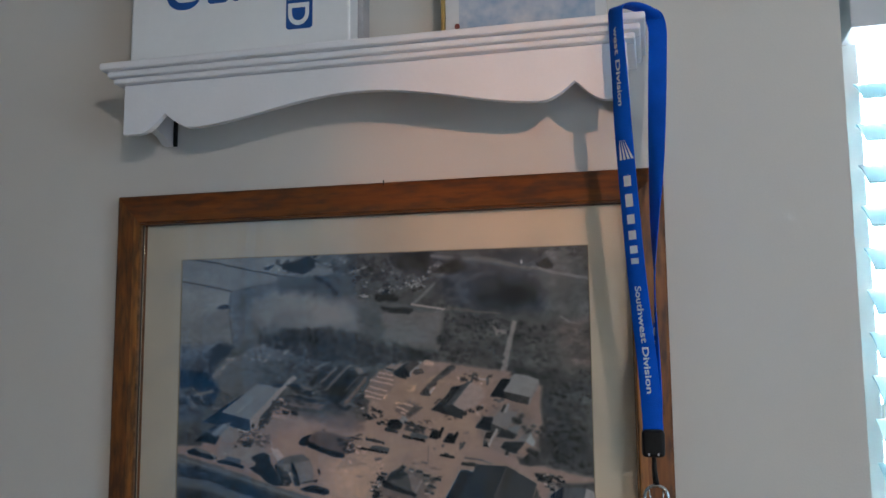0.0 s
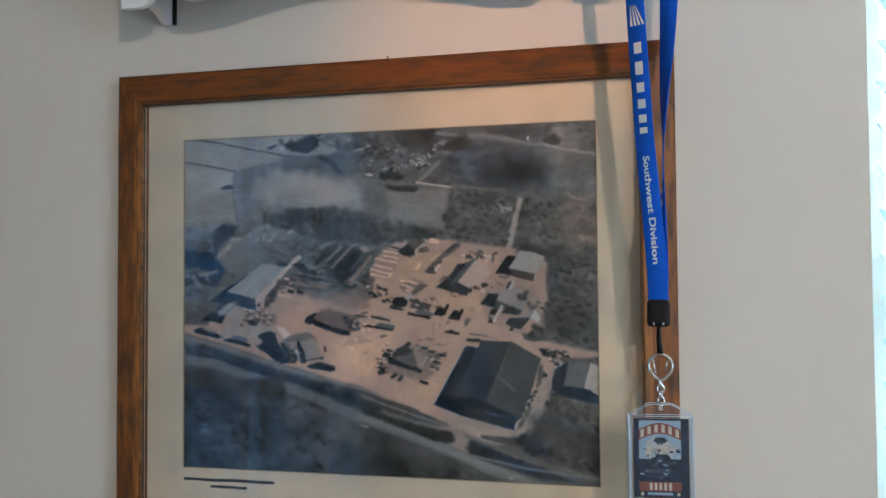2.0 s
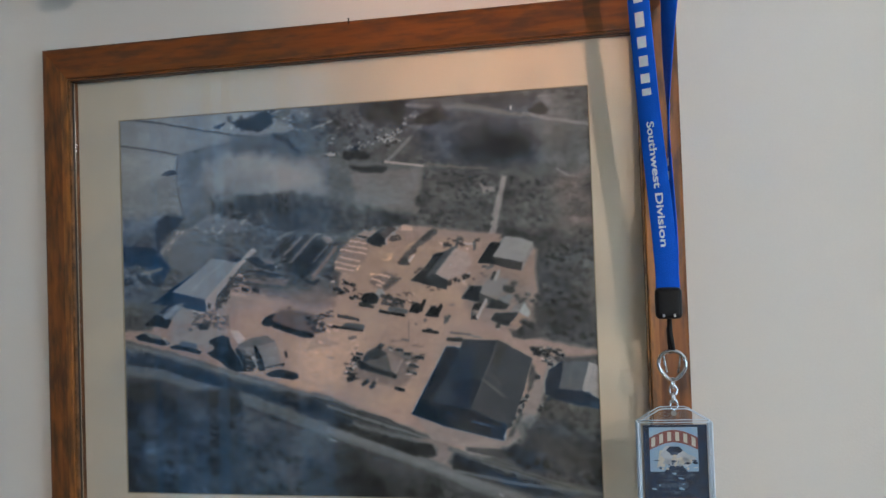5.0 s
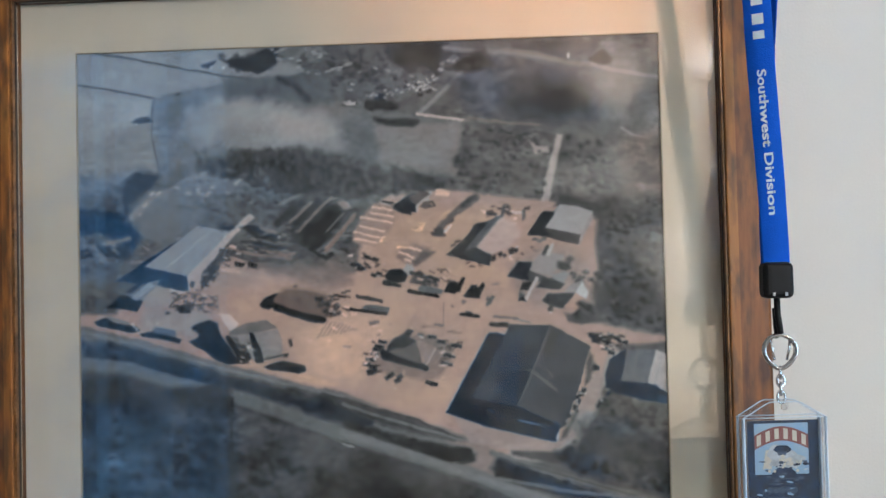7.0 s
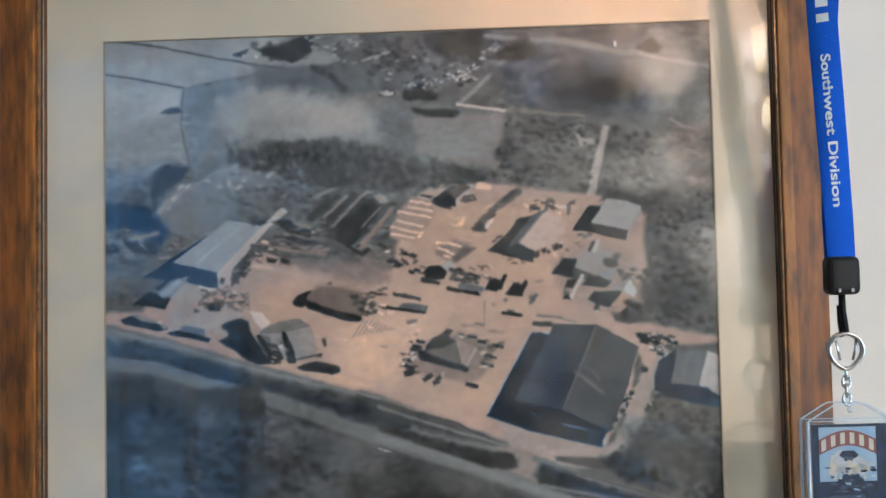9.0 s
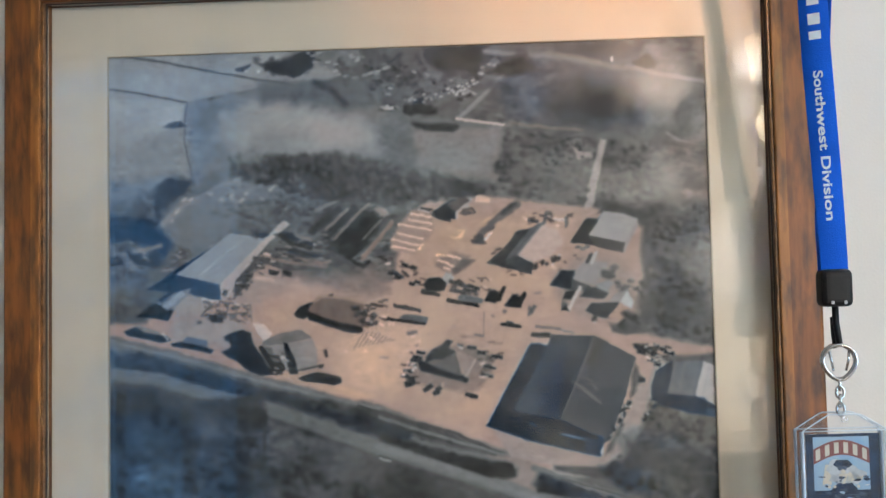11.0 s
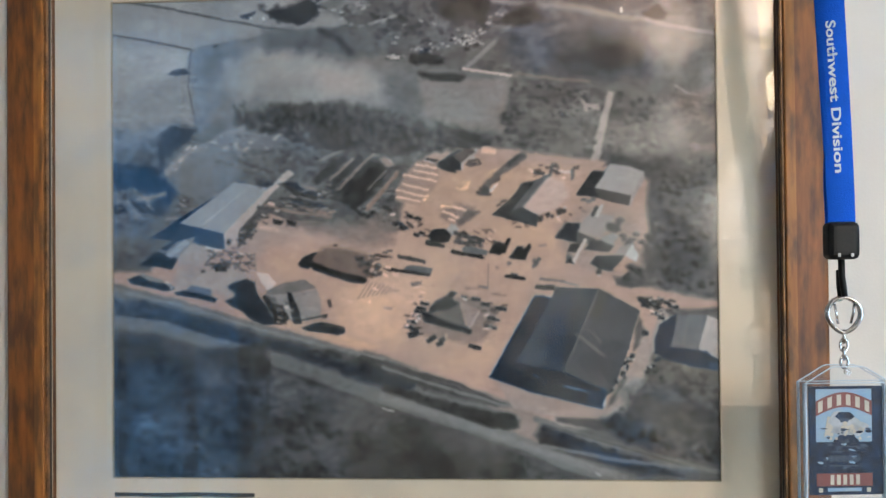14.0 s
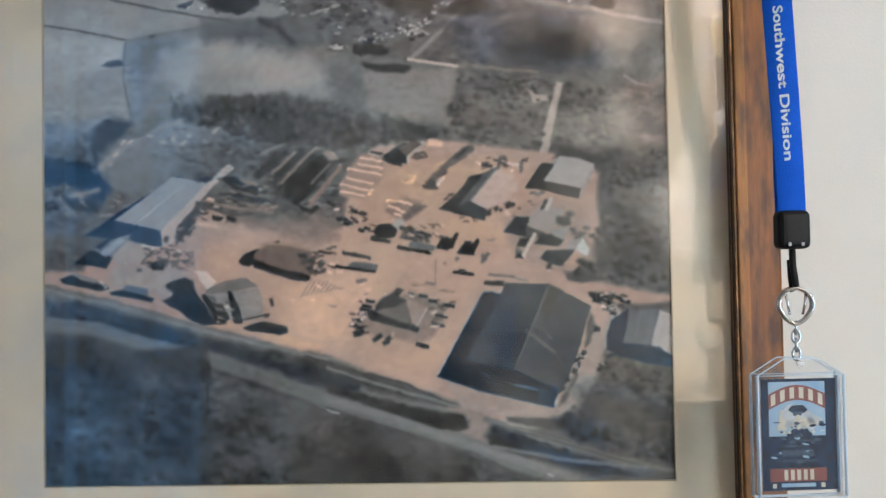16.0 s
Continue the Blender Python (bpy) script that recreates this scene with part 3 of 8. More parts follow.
def clutter(points, n, longest=5.0, dark=0.27, light=0.72, warm=0.6):
    """Scraps of timber, wheels and gear: short strokes at odd angles, some dark, some pale."""
    xs, ys = [p[0] for p in points], [p[1] for p in points]
    done = 0
    while done < n:
        x, y = rng.uniform(min(xs), max(xs)), rng.uniform(min(ys), max(ys))
        inside = False
        for a, b in zip(points, points[1:] + points[:1]):
            if (a[1] > y) != (b[1] > y) and x < (b[0] - a[0]) * (y - a[1]) / (b[1] - a[1]) + a[0]:
                inside = not inside
        done += 1
        if not inside:
            continue
        ang, h = rng.uniform(-0.5, 0.9), rng.uniform(0.3, 1.0) * longest
        pale = rng.random() < 0.38
        line([(x, y), (x + h * math.cos(ang), y + 0.6 * h * math.sin(ang))], rng.uniform(0.6, 1.7), (light if pale else dark) * rng.uniform(0.9, 1.2), soft=1.7, warm=warm if pale else 0.2)


def wash(points, tint, soft=14.0, wobble=3.0, lift=0.0, blotch=0.0):
    """The print's dyes, and reflections in the glass painted into it: tints a stretch warmer or, below zero, bluer."""
    s = window_of(points, soft + 2 * wobble + 1)
    X, Y = GX[s] + wobble * WOBX[s], GY[s] + wobble * WOBY[s]
    if X.size == 0:
        return
    d, inside = np.full(X.shape, 1e9), np.zeros(X.shape, bool)
    for a, b in zip(points, points[1:] + points[:1]):
        d = np.minimum(d, to_segment(X, Y, a, b))
        if a[1] != b[1]:
            inside ^= ((a[1] > Y) != (b[1] > Y)) & (X < (b[0] - a[0]) * (Y - a[1]) / (b[1] - a[1]) + a[0])
    mask = np.clip(0.5 + np.where(inside, d, -d) / soft, 0, 1)
    HUE[s] += mask * tint * (1 + 0.5 * MID[s])
    TONE[s] += mask * (lift + blotch * MID[s])


# open fields and hedges behind the yard
area([(-20.7, -15.2), (198.7, -10.3), (188.9, 28.8), (134.7, 28.8), (69.2, 42.4), (66.4, 61.1), (74.6, 108), (30.9, 122.2), (-19.1, 136.4)], 0.5, soft=5, grain=0.04)
area([(-20.7, -15.2), (10.7, -1.5), (95, 16.7), (152, 27.1), (179, 25.7), (198.7, -10.3)], 0.55, soft=3, grain=0.05)
area([(-0.3, 1.3), (29.9, 3.4), (95, 17.2), (152, 27.6), (69.2, 41.9), (-0.1, 28.2)], 0.53, soft=2, grain=0.03)
area([(0.1, 40.2), (69.2, 42.4), (66.3, 58.7), (45.4, 63.3), (0.4, 79.9)], 0.55, soft=8, grain=0.04)
area([(0.5, 85.8), (52.9, 64.9), (67.4, 62.1), (74.6, 108), (30.9, 122.2), (-19.1, 136.4)], 0.48, soft=3, grain=0.04)
area([(8.2, 104.7), (80.5, 105.6), (45.9, 127.3), (1, 134.2)], 0.43, soft=10, grain=0.05)
area([(69.2, 42.4), (95.1, 35.9), (188.9, 27.9), (203.5, 38.9), (300.4, 64), (339.7, 70.4), (333.5, 118.6), (295.2, 116.2), (256.8, 107.9), (198.6, 92.6), (149.6, 90.9), (95.4, 99.9), (75.6, 108.5), (66.4, 63.6)], 0.46, soft=3, grain=0.04, wobble=1.2)
area([(70.2, 44.4), (114.9, 37.3), (107.6, 49.5), (90.2, 61.5), (100.2, 81.4), (83, 105.7), (73.6, 108), (66.4, 63.6)], 0.42, soft=9, grain=0.04, wobble=2)
area([(100.1, 54.3), (139.7, 42.7), (161.8, 44.1), (188.8, 49.4), (223, 61.3), (244.8, 76.2), (237.5, 89.2), (198.6, 91.6), (159.4, 88.1), (115.1, 85.5), (95.3, 73.9)], 0.57, soft=16, grain=0.012, wobble=4)
area([(107.6, 52), (139.7, 41.7), (166.8, 46.1), (149.6, 52.7)], 0.57, soft=6, grain=0.012, wobble=3, warm=0.3)
area([(129.9, 69.5), (159.4, 65.1), (174.1, 75.1), (149.6, 82.1), (125, 79.3)], 0.52, soft=10, grain=0.015, wobble=3)
area([(174.1, 60.4), (208.4, 61), (235.1, 74.6), (227.8, 87.2), (183.9, 82.6)], 0.59, soft=14, grain=0.012, wobble=3, warm=0.2)
area([(227.9, 58.9), (252.1, 64.2), (259.2, 100.7), (244.7, 100.5), (235.1, 78.5)], 0.45, soft=14, grain=0.04, wobble=3)
area([(261.8, 70.2), (300.4, 70.8), (338.7, 71.4), (334.5, 116.7), (304.8, 114.4), (266.4, 103.2)], 0.52, soft=6, grain=0.03, wobble=1, warm=0.4)
line([(10.8, -0.5), (45, 5.2), (95, 16.7), (134.7, 24.8), (153.5, 27.7)], 1.8, 0.3, soft=1.4, wobble=0.3)
line([(-2.1, 27.7), (30.2, 33.3), (69.2, 41.9)], 1.7, 0.28, soft=1.4, wobble=0.3)
line([(69.2, 41.9), (95.1, 38.4), (134.7, 31.7), (179, 28.6)], 1.2, 0.42, soft=2, wobble=0.5)
line([(69.2, 41.9), (67.3, 56.2), (66.4, 75.9), (69.5, 90.7), (73.6, 108)], 1.6, 0.36, soft=1.6, wobble=0.6)
area([(48.4, 62.3), (54.4, 58.5), (63.3, 58.1), (68.4, 62.2), (56.4, 64.4)], 0.26, soft=1.6, wobble=0.5, cool=1.3)
area([(86.2, 39.7), (90.1, 37.3), (94.1, 38.4), (90.1, 40.8)], 0.3, soft=1.4)
# village along the far edge
area([(151.9, -11.4), (514.7, -3.4), (513, 87.5), (419.4, 81.3), (343.5, 69.5), (300.4, 64), (208.4, 47.8), (191.3, 27.9), (179, 25.7)], 0.4, soft=4, grain=0.06, wobble=2)
area([(159.3, -11.2), (208.5, -10.1), (223.1, 5), (198.7, 24.1), (174.1, 26.6), (157.4, 24.3)], 0.5, soft=5, grain=0.06, wobble=2)
area([(157.4, 25.3), (179, 14.9), (198.7, 23.1), (188.9, 27.9)], 0.6, soft=3, wobble=1)
area([(110.9, 14.5), (125.8, 9.9), (120.8, 17.7), (112.9, 17)], 0.26, soft=1.6, wobble=0.8, cool=1.3)
area([(129.7, 9.9), (153.4, 7.5), (157.4, 17.4), (153.5, 22.2), (139.6, 18)], 0.24, soft=3, wobble=2)
area([(157.4, 21.3), (166.3, 2.8), (179.1, 1.1), (182, 11), (174.1, 20.7)], 0.24, soft=3, wobble=2, cool=1.3)
area([(183, 26.8), (195.7, 28), (201.6, 39.9), (209.4, 46.9), (198.6, 47.6), (187.9, 36.7)], 0.27, soft=4, wobble=2, cool=1.3)
trees([(129.7, 6), (174.1, 3.9), (171.7, 20.6), (139.6, 19)], 20, 4, dark=0.24, light=0.4)
trees([(198.7, 7.4), (344.2, 1.6), (344, 21.1), (315.1, 36.1), (237.7, 34.7), (203.5, 29.1)], 90, 5, dark=0.3, light=0.44)
area([(271.8, 2.1), (329.8, 0.4), (324.9, 12), (300.7, 23.2), (276.6, 15.9)], 0.27, soft=7, grain=0.05, wobble=3)
area([(310.4, 21.4), (320, 19.6), (319.9, 31.3), (311.3, 29.2)], 0.26, soft=3, wobble=1)
area([(257, 49.6), (264.8, 51.7), (261.8, 60.4), (255.1, 56.4)], 0.24, soft=2, wobble=1)
area([(264.3, 44.9), (271.6, 45), (272.5, 49.9), (263.8, 50.7)], 0.26, soft=1.6, wobble=0.8, cool=1.3)
area([(269.1, 54.7), (283.6, 53), (284.1, 57.9), (271.5, 59.6)], 0.25, soft=3, wobble=1)
area([(264.2, 66.3), (282.1, 66.6), (300.4, 67.9), (298.4, 73.7), (276.3, 71.4)], 0.28, soft=3, wobble=1.2)
area([(233.7, 53.1), (241.5, 49.4), (248.3, 51.4), (246.3, 55.3)], 0.3, soft=1.4)
area([(236.6, 51.2), (247.3, 50.5), (247.3, 53.9), (239.5, 53.7)], 0.68, soft=1.2, warm=0.4)
dots([(174.1, 3), (179, 5), (184, 3.2), (180, 11), (191.3, 11.2), (198.7, 13.3), (187.9, 15.1), (212.4, 7.7), (217.3, 8.3), (228, 21.7), (233.8, 22.8), (223.1, 23.6), (239.7, 18.1), (243.6, 17.1), (206, 23.3), (214.3, 25.4), (202.6, 3.5), (159.4, 6.6)], 0.6, 5, 2.2, -4, jitter=0.6)
dots([(296.7, 38.7), (301.5, 39.7), (306.4, 38.8), (300.6, 42.6), (305.4, 35.9), (309.2, 40.8), (294.8, 41.6), (283.7, 42.3), (287.1, 43.4), (274, 50.9), (272.5, 47.5), (260, 45.8), (261.9, 44.9), (322.3, 25.5), (324.8, 23.6), (320.9, 24.5), (315.1, 34.1), (318, 32.3), (311.2, 36)], 0.64, 3.6, 1.9, -12, jitter=0.6)
dots([(184, 16), (189.8, 17.1), (198.7, 15.3), (223.1, 15.8), (228, 16.8), (235.3, 18.9), (266.8, 40.1), (271.6, 40.2), (267.7, 39.1), (290.9, 39.5), (298.2, 40.6), (303.5, 42.7)], 0.26, 5, 1.8, -6, jitter=0.8)
dots([(120.8, 16.2), (131.7, 17.4)], 0.78, 2.4, 2.4, 0)
line([(341.5, 25.9), (327, 40.2), (314.9, 51.6), (301.4, 63)], 4, 0.53, soft=2.2)
line([(300.4, 63), (319.6, 66.3), (340.6, 69.5)], 2.6, 0.7, soft=1.2, warm=0.6)
line([(341.6, 69.5), (372.1, 72.9)], 2, 0.5, soft=1.6, wobble=0.6, warm=0.3)
# dark wood and pale scrub on the far side
area([(327.1, 36.3), (377.5, 16.9), (434.3, 28.7), (462.2, 48.4), (452.5, 69.9), (410, 72.5), (353.1, 67.8)], 0.37, soft=12, grain=0.05, wobble=3)
area([(367.7, 41.9), (415.3, 33.1), (448.3, 38.6), (455.1, 53.1), (450.1, 69.8), (414.8, 69.3), (376.9, 63.8)], 0.3, soft=16, grain=0.04, wobble=4)
area([(400.9, 48.3), (443.5, 43.3), (448, 57.8), (424.3, 64.6), (410.2, 59.6)], 0.25, soft=12, grain=0.03, wobble=4)
area([(399.1, 3.8), (458.3, 3.1), (453.3, 19.4), (415.5, 17.7), (382.3, 9.3)], 0.33, soft=6, grain=0.05, wobble=2)
area([(448.6, 19.3), (465.1, 19.6), (467.3, 24.5), (455.6, 25.2)], 0.24, soft=3, wobble=1)
area([(457.9, 29.1), (514, 35), (511.9, 139.7), (465.7, 120.2), (452.4, 77)], 0.46, soft=20, grain=0.05, wobble=4)
trees([(339.3, 14.7), (401.3, 18.4), (396.3, 32.8), (348.7, 31.9)], 30, 4.5, dark=0.33, light=0.44)
line([(324.9, 6.1), (353.7, 10.6), (372.8, 11), (401.3, 16.4), (420.2, 19.7)], 4, 0.5, soft=3, wobble=0.6)
line([(443.8, 23.1), (467.2, 30.3), (509.2, 38.8)], 2.6, 0.54, soft=2, wobble=0.4)
line([(474.8, 80.3), (485, 87.1), (508.2, 95.1)], 2.2, 0.58, soft=2, wobble=0.4)
dots([(431.1, 17)], 0.86, 2.2, 4.6, 0)
# scrub block and lane to the upper building
area([(341.1, 71.4), (419.4, 79.4), (512.9, 93.2), (509.8, 252.5), (454.3, 245.4), (440.9, 214.7), (448.5, 177), (455.9, 148.6), (411.4, 141.5), (323.9, 127.1), (335.9, 117.6)], 0.42, soft=4, grain=0.07, wobble=2)
trees([(343.5, 74.4), (414.6, 82.2), (408.2, 139.5), (326.3, 124.2)], 80, 3.6, dark=0.36, light=0.46)
trees([(341, 80.1), (414.6, 87), (408.2, 138.6), (327.7, 123.3)], 24, 5.5, dark=0.31, light=0.44)
trees([(424, 86.2), (466.2, 92.6), (465.6, 129.7), (418.6, 133.9)], 60, 4, dark=0.34, light=0.47)
trees([(458.2, 153.4), (507.3, 139.7), (505.1, 252.5), (459, 245.4), (447.9, 214.8), (450.9, 172.3)], 110, 4.6, dark=0.33, light=0.46)
area([(420.8, 143.5), (465.4, 139.2), (507, 153.9), (506.8, 168), (455.8, 158.1)], 0.35, soft=10, grain=0.05, wobble=3)
area([(450.8, 177), (483.1, 191.4), (505.5, 233.8), (463.7, 243.1), (445.4, 224.2)], 0.35, soft=12, grain=0.06, wobble=3)
area([(419.3, 83.7), (425, 84.3), (423, 91.9), (419, 110.1), (414.9, 129.1), (410.9, 144.3), (404.4, 143.3), (409.4, 119.5), (415.3, 100.4)], 0.62, soft=2, wobble=0.4, warm=0.35)
area([(397, 89.6), (402.2, 93.5), (411.6, 94.6), (412.5, 99.4), (400.2, 101.2)], 0.58, soft=1.6, wobble=0.6, warm=0.3)
# tree belt and scrub behind the yard
area([(0.8, 119.4), (45.8, 115), (85.5, 105.7), (159.4, 106.7), (227.7, 116.3), (319.1, 126.1), (275.9, 133.3), (249.3, 146.5), (244.4, 175.4), (222.6, 196.4), (198.4, 203.9), (149.7, 194), (100.8, 205.8), (46.5, 210.3), (1.9, 232), (-18, 231.9), (-19.2, 124.1)], 0.4, soft=5, grain=0.07, wobble=2)
area([(105.3, 101.1), (139.8, 90.8), (198.6, 88.7), (256.8, 100.7), (276, 116.9), (314.3, 123.1), (309.5, 127.9), (247, 130.1), (198.5, 131.5), (159.4, 121.3), (139.8, 106.4)], 0.385, soft=6, grain=0.06, wobble=3)
spruces([(95.4, 103.9), (139.8, 102.5), (198.5, 102.3), (256.7, 115.7), (319.1, 127), (304.7, 130.7), (247, 132), (198.5, 132.4), (159.4, 123.2)], 300, 12, dark=0.27, light=0.42)
trees([(95.4, 103.9), (139.8, 98.6), (198.5, 99.4), (256.7, 112.8), (314.3, 126), (247, 133), (179, 128.8)], 110, 4, dark=0.27, light=0.42)
spruces([(132.4, 104.4), (179, 102.1), (198.5, 107.2), (159.4, 108.6)], 40, 13, dark=0.22, light=0.36)
spruces([(159.4, 121.3), (198.5, 132.4), (247, 133), (208.2, 148.5), (179, 136.1)], 60, 10, dark=0.29, light=0.43)
area([(134.8, 92.7), (179, 88.4), (179, 101.1), (149.6, 104.6)], 0.32, soft=7, grain=0.04, wobble=3)
area([(276, 108.2), (323.9, 123.3), (319.1, 130.4), (290.4, 122.9)], 0.3, soft=4, wobble=2)
area([(1, 140.1), (41, 142), (42.1, 156.2), (26.1, 153.1), (1.2, 154.8)], 0.27, soft=6, grain=0.05, wobble=3)
area([(20.3, 173.6), (31.3, 175.6), (40.3, 175.7), (39.3, 180.6), (23.9, 179.5)], 0.24, soft=2, wobble=0.8, cool=1.3)
trees([(3.2, 104.6), (45.8, 115), (46.1, 164), (31.4, 188.3), (4, 193)], 50, 6, dark=0.33, light=0.43)
area([(43.5, 146.9), (60.8, 129.9), (95.4, 114.6), (149.6, 105.6), (157, 121.3), (139.9, 141.5), (90.6, 144.9), (78.4, 164.3), (51.1, 164.1)], 0.43, soft=6, grain=0.05, wobble=2)
area([(40.8, 119.9), (53.2, 107.7), (70.6, 111.4), (55.8, 127.4), (41, 144.4)], 0.29, soft=7, grain=0.05, wobble=3)
line([(43.5, 149.3), (53.4, 138.7), (73.2, 126.1), (95.4, 114.6), (120.1, 107.6), (152.1, 105.1)], 2.6, 0.5, soft=3, wobble=1)
dots([(68.2, 125.1), (70.7, 125.6), (66.8, 127), (60.8, 132.4), (58.4, 134.8), (55.9, 143.1), (59.9, 143.6), (98, 126.4), (100.4, 126.5), (106.4, 125.5), (112.8, 128.1), (117.7, 129.6), (142.3, 117.2), (140.8, 118.1), (120.1, 120.8), (90.6, 143.9), (98, 146), (41.2, 165.9), (43.7, 164), (48.8, 185.5), (51.3, 184.6), (26.4, 182.4), (31.3, 169.8), (28.8, 167.8)], 0.58, 4.2, 2.2, -20, jitter=1.2, warm=0.3)
trees([(90.6, 135.1), (159.4, 121.3), (198.5, 146), (159.5, 155.3), (120.2, 152.5)], 40, 5, dark=0.33, light=0.44)
area([(100.5, 132.8), (120.2, 139.4), (130.1, 145.3), (115.3, 144.2)], 0.3, soft=4, wobble=2)
area([(120.2, 152.5), (144.8, 154.2), (139.9, 161), (125.2, 157.4)], 0.28, soft=3, wobble=1)
# yard ground
area([(31.8, 230.2), (56.4, 205.5), (81.1, 208.1), (100.7, 203.3), (139.9, 180.4), (152.2, 189.2), (179, 194.2), (222.6, 199.2), (244.3, 199.4), (247.7, 180.2), (256.6, 146.6), (271.1, 133.2), (290.3, 127.7), (323.9, 129), (413.8, 141.5), (427.9, 144.5), (452, 158.1), (449.9, 177), (451.3, 205.4), (435.9, 233.6), (425.5, 242.9), (463.6, 248.7), (509.6, 258.1), (509.5, 263.7), (461.5, 264.6), (458.5, 275.8), (451.2, 299.2), (439.1, 329.5), (427.2, 351.4), (396.8, 358.1), (368.8, 358.3), (322, 339.8), (227.1, 300.5), (120.6, 273.3), (51.7, 254), (2, 240.8), (-18, 231.9), (1.9, 230.1)], 0.605, soft=4, grain=0.018, wobble=1, warm=1)
area([(193.6, 193.3), (222.6, 182.4), (245.9, 170.6), (256.5, 153.8), (244.5, 136.8), (203.4, 131.5), (174.1, 155.4), (159.5, 174.7), (159.5, 194)], 0.38, soft=10, grain=0.07, wobble=3)
area([(159.5, 189.2), (227.4, 189.7), (237, 204.1), (198.4, 208.7), (164.4, 201.3)], 0.46, soft=16, grain=0.06, wobble=3, warm=0.4)
area([(198.3, 251.9), (246.6, 232.9), (284.9, 233), (265.5, 271), (246.3, 290), (198.3, 285.3)], 0.66, soft=20, grain=0.02, wobble=3, warm=1.1)
area([(159.6, 271), (227.1, 294.8), (207.9, 299.6), (159.6, 282.4), (130.4, 275.7)], 0.66, soft=5, grain=0.03, wobble=1, warm=1.6)
area([(95.8, 205.7), (140, 189.1), (188.7, 203.9), (159.5, 213.3), (120.4, 218)], 0.61, soft=10, grain=0.03, wobble=2, warm=0.6)
area([(56.5, 227.4), (100.8, 225.1), (120.5, 232.4), (100.9, 251.7), (51.7, 246.7)], 0.62, soft=8, grain=0.03, wobble=2, warm=0.3)
# log rows and lumber stacks
line([(177, 155.5), (198.5, 137.3)], 5, 0.3, soft=2, wobble=0.8)
line([(188.7, 159.5), (212.1, 135.5)], 5, 0.3, soft=2, wobble=0.8)
line([(195.5, 164.4), (222.8, 140.4)], 5, 0.3, soft=2, wobble=0.8)
line([(198.4, 170.2), (227.6, 142.4)], 5, 0.3, soft=2, wobble=0.8)
area([(203.3, 153.3), (227.6, 141.5), (222.7, 165.6), (208.1, 179.9), (198.4, 175)], 0.27, soft=5, grain=0.05, wobble=2)
line([(187.3, 154.1), (198.5, 145), (209.2, 133.5)], 2.1, 0.52, soft=1.4, wobble=0.5, warm=0.8)
line([(195.5, 161.5), (208.2, 148), (224.7, 132.7)], 2.1, 0.52, soft=1.4, wobble=0.5, warm=0.8)
line([(221.7, 157.8), (228.5, 150.2), (235.3, 142.5)], 1.8, 0.52, soft=1.4, wobble=0.5)
line([(218.8, 177.1), (227.5, 167.5), (235.3, 158.9), (244, 148.4)], 3, 0.52, soft=1.6, wobble=0.5, warm=1.1)
line([(207.2, 178), (217.8, 167.4), (229.5, 154)], 4, 0.2, soft=2, wobble=0.6)
line([(177, 155.5), (189.7, 143)], 3, 0.28, soft=2, wobble=0.6)
line([(200.9, 129.1), (179, 137.1)], 3, 0.5, soft=2.4, wobble=0.8, warm=0.6)
area([(233.4, 136.7), (238.3, 136.7), (242.1, 141.6), (236.3, 143.5)], 0.62, soft=2, wobble=0.6, warm=1)
area([(149.7, 156.2), (159.5, 156.3), (166.3, 162.2), (179, 165.2), (177, 168.1), (159.5, 165), (149.7, 162)], 0.24, soft=1.6, wobble=0.8, cool=1.3)
area([(155.6, 169.8), (169.2, 171.9), (184.8, 176.8), (180.9, 178.7), (164.4, 174.7), (155.6, 172.7)], 0.26, soft=1.6, wobble=0.8, cool=1.3)
area([(160.4, 157.3), (174.1, 160.3), (179, 163.2), (169.2, 163.2)], 0.5, soft=2, wobble=0.6, warm=0.7)
dots([(178, 165.2), (179, 167.1)], 0.74, 2, 3, 10)
line([(157, 166.9), (184.8, 173)], 1.6, 0.5, soft=1.6, wobble=0.6, warm=0.5)
line([(157.5, 177.6), (187.7, 182.6)], 3, 0.5, soft=1.6, wobble=0.8, warm=1.0)
line([(152.2, 174.6), (179, 185.5)], 2, 0.34, soft=1.6, wobble=0.8)
dots([(187.7, 181.7), (190.7, 180.7), (183.8, 183.1)], 0.6, 3, 2, 0, warm=1.2)
area([(149.7, 183.3), (159.5, 186.8), (179, 189.3), (159.5, 192.1), (149.7, 193)], 0.48, soft=3, wobble=1, warm=0.4)
line([(260, 142.3), (275.8, 143.9)], 2.3, 0.84, soft=0.8, warm=1.7, wobble=0.3)
line([(259.9, 145.5), (275.8, 147.7)], 2.3, 0.84, soft=0.8, warm=1.7, wobble=0.3)
line([(257.5, 148.6), (275.8, 151.4)], 2.3, 0.84, soft=0.8, warm=1.7, wobble=0.3)
line([(249.8, 151.7), (275.8, 155.2)], 2.3, 0.84, soft=0.8, warm=1.7, wobble=0.3)
line([(251.7, 159.1), (269, 161.6)], 2.5, 0.86, soft=0.8, warm=1.7, wobble=0.3)
line([(245.9, 162.4), (269.9, 165)], 2.5, 0.86, soft=0.8, warm=1.7, wobble=0.3)
line([(244.9, 165.7), (269, 168.4)], 2.5, 0.86, soft=0.8, warm=1.7, wobble=0.3)
line([(244.9, 169.1), (267, 171.7)], 2.5, 0.86, soft=0.8, warm=1.7, wobble=0.3)
line([(262.4, 139.9), (260.4, 155.3)], 0.5, 0.6, soft=0.7, warm=1.5)
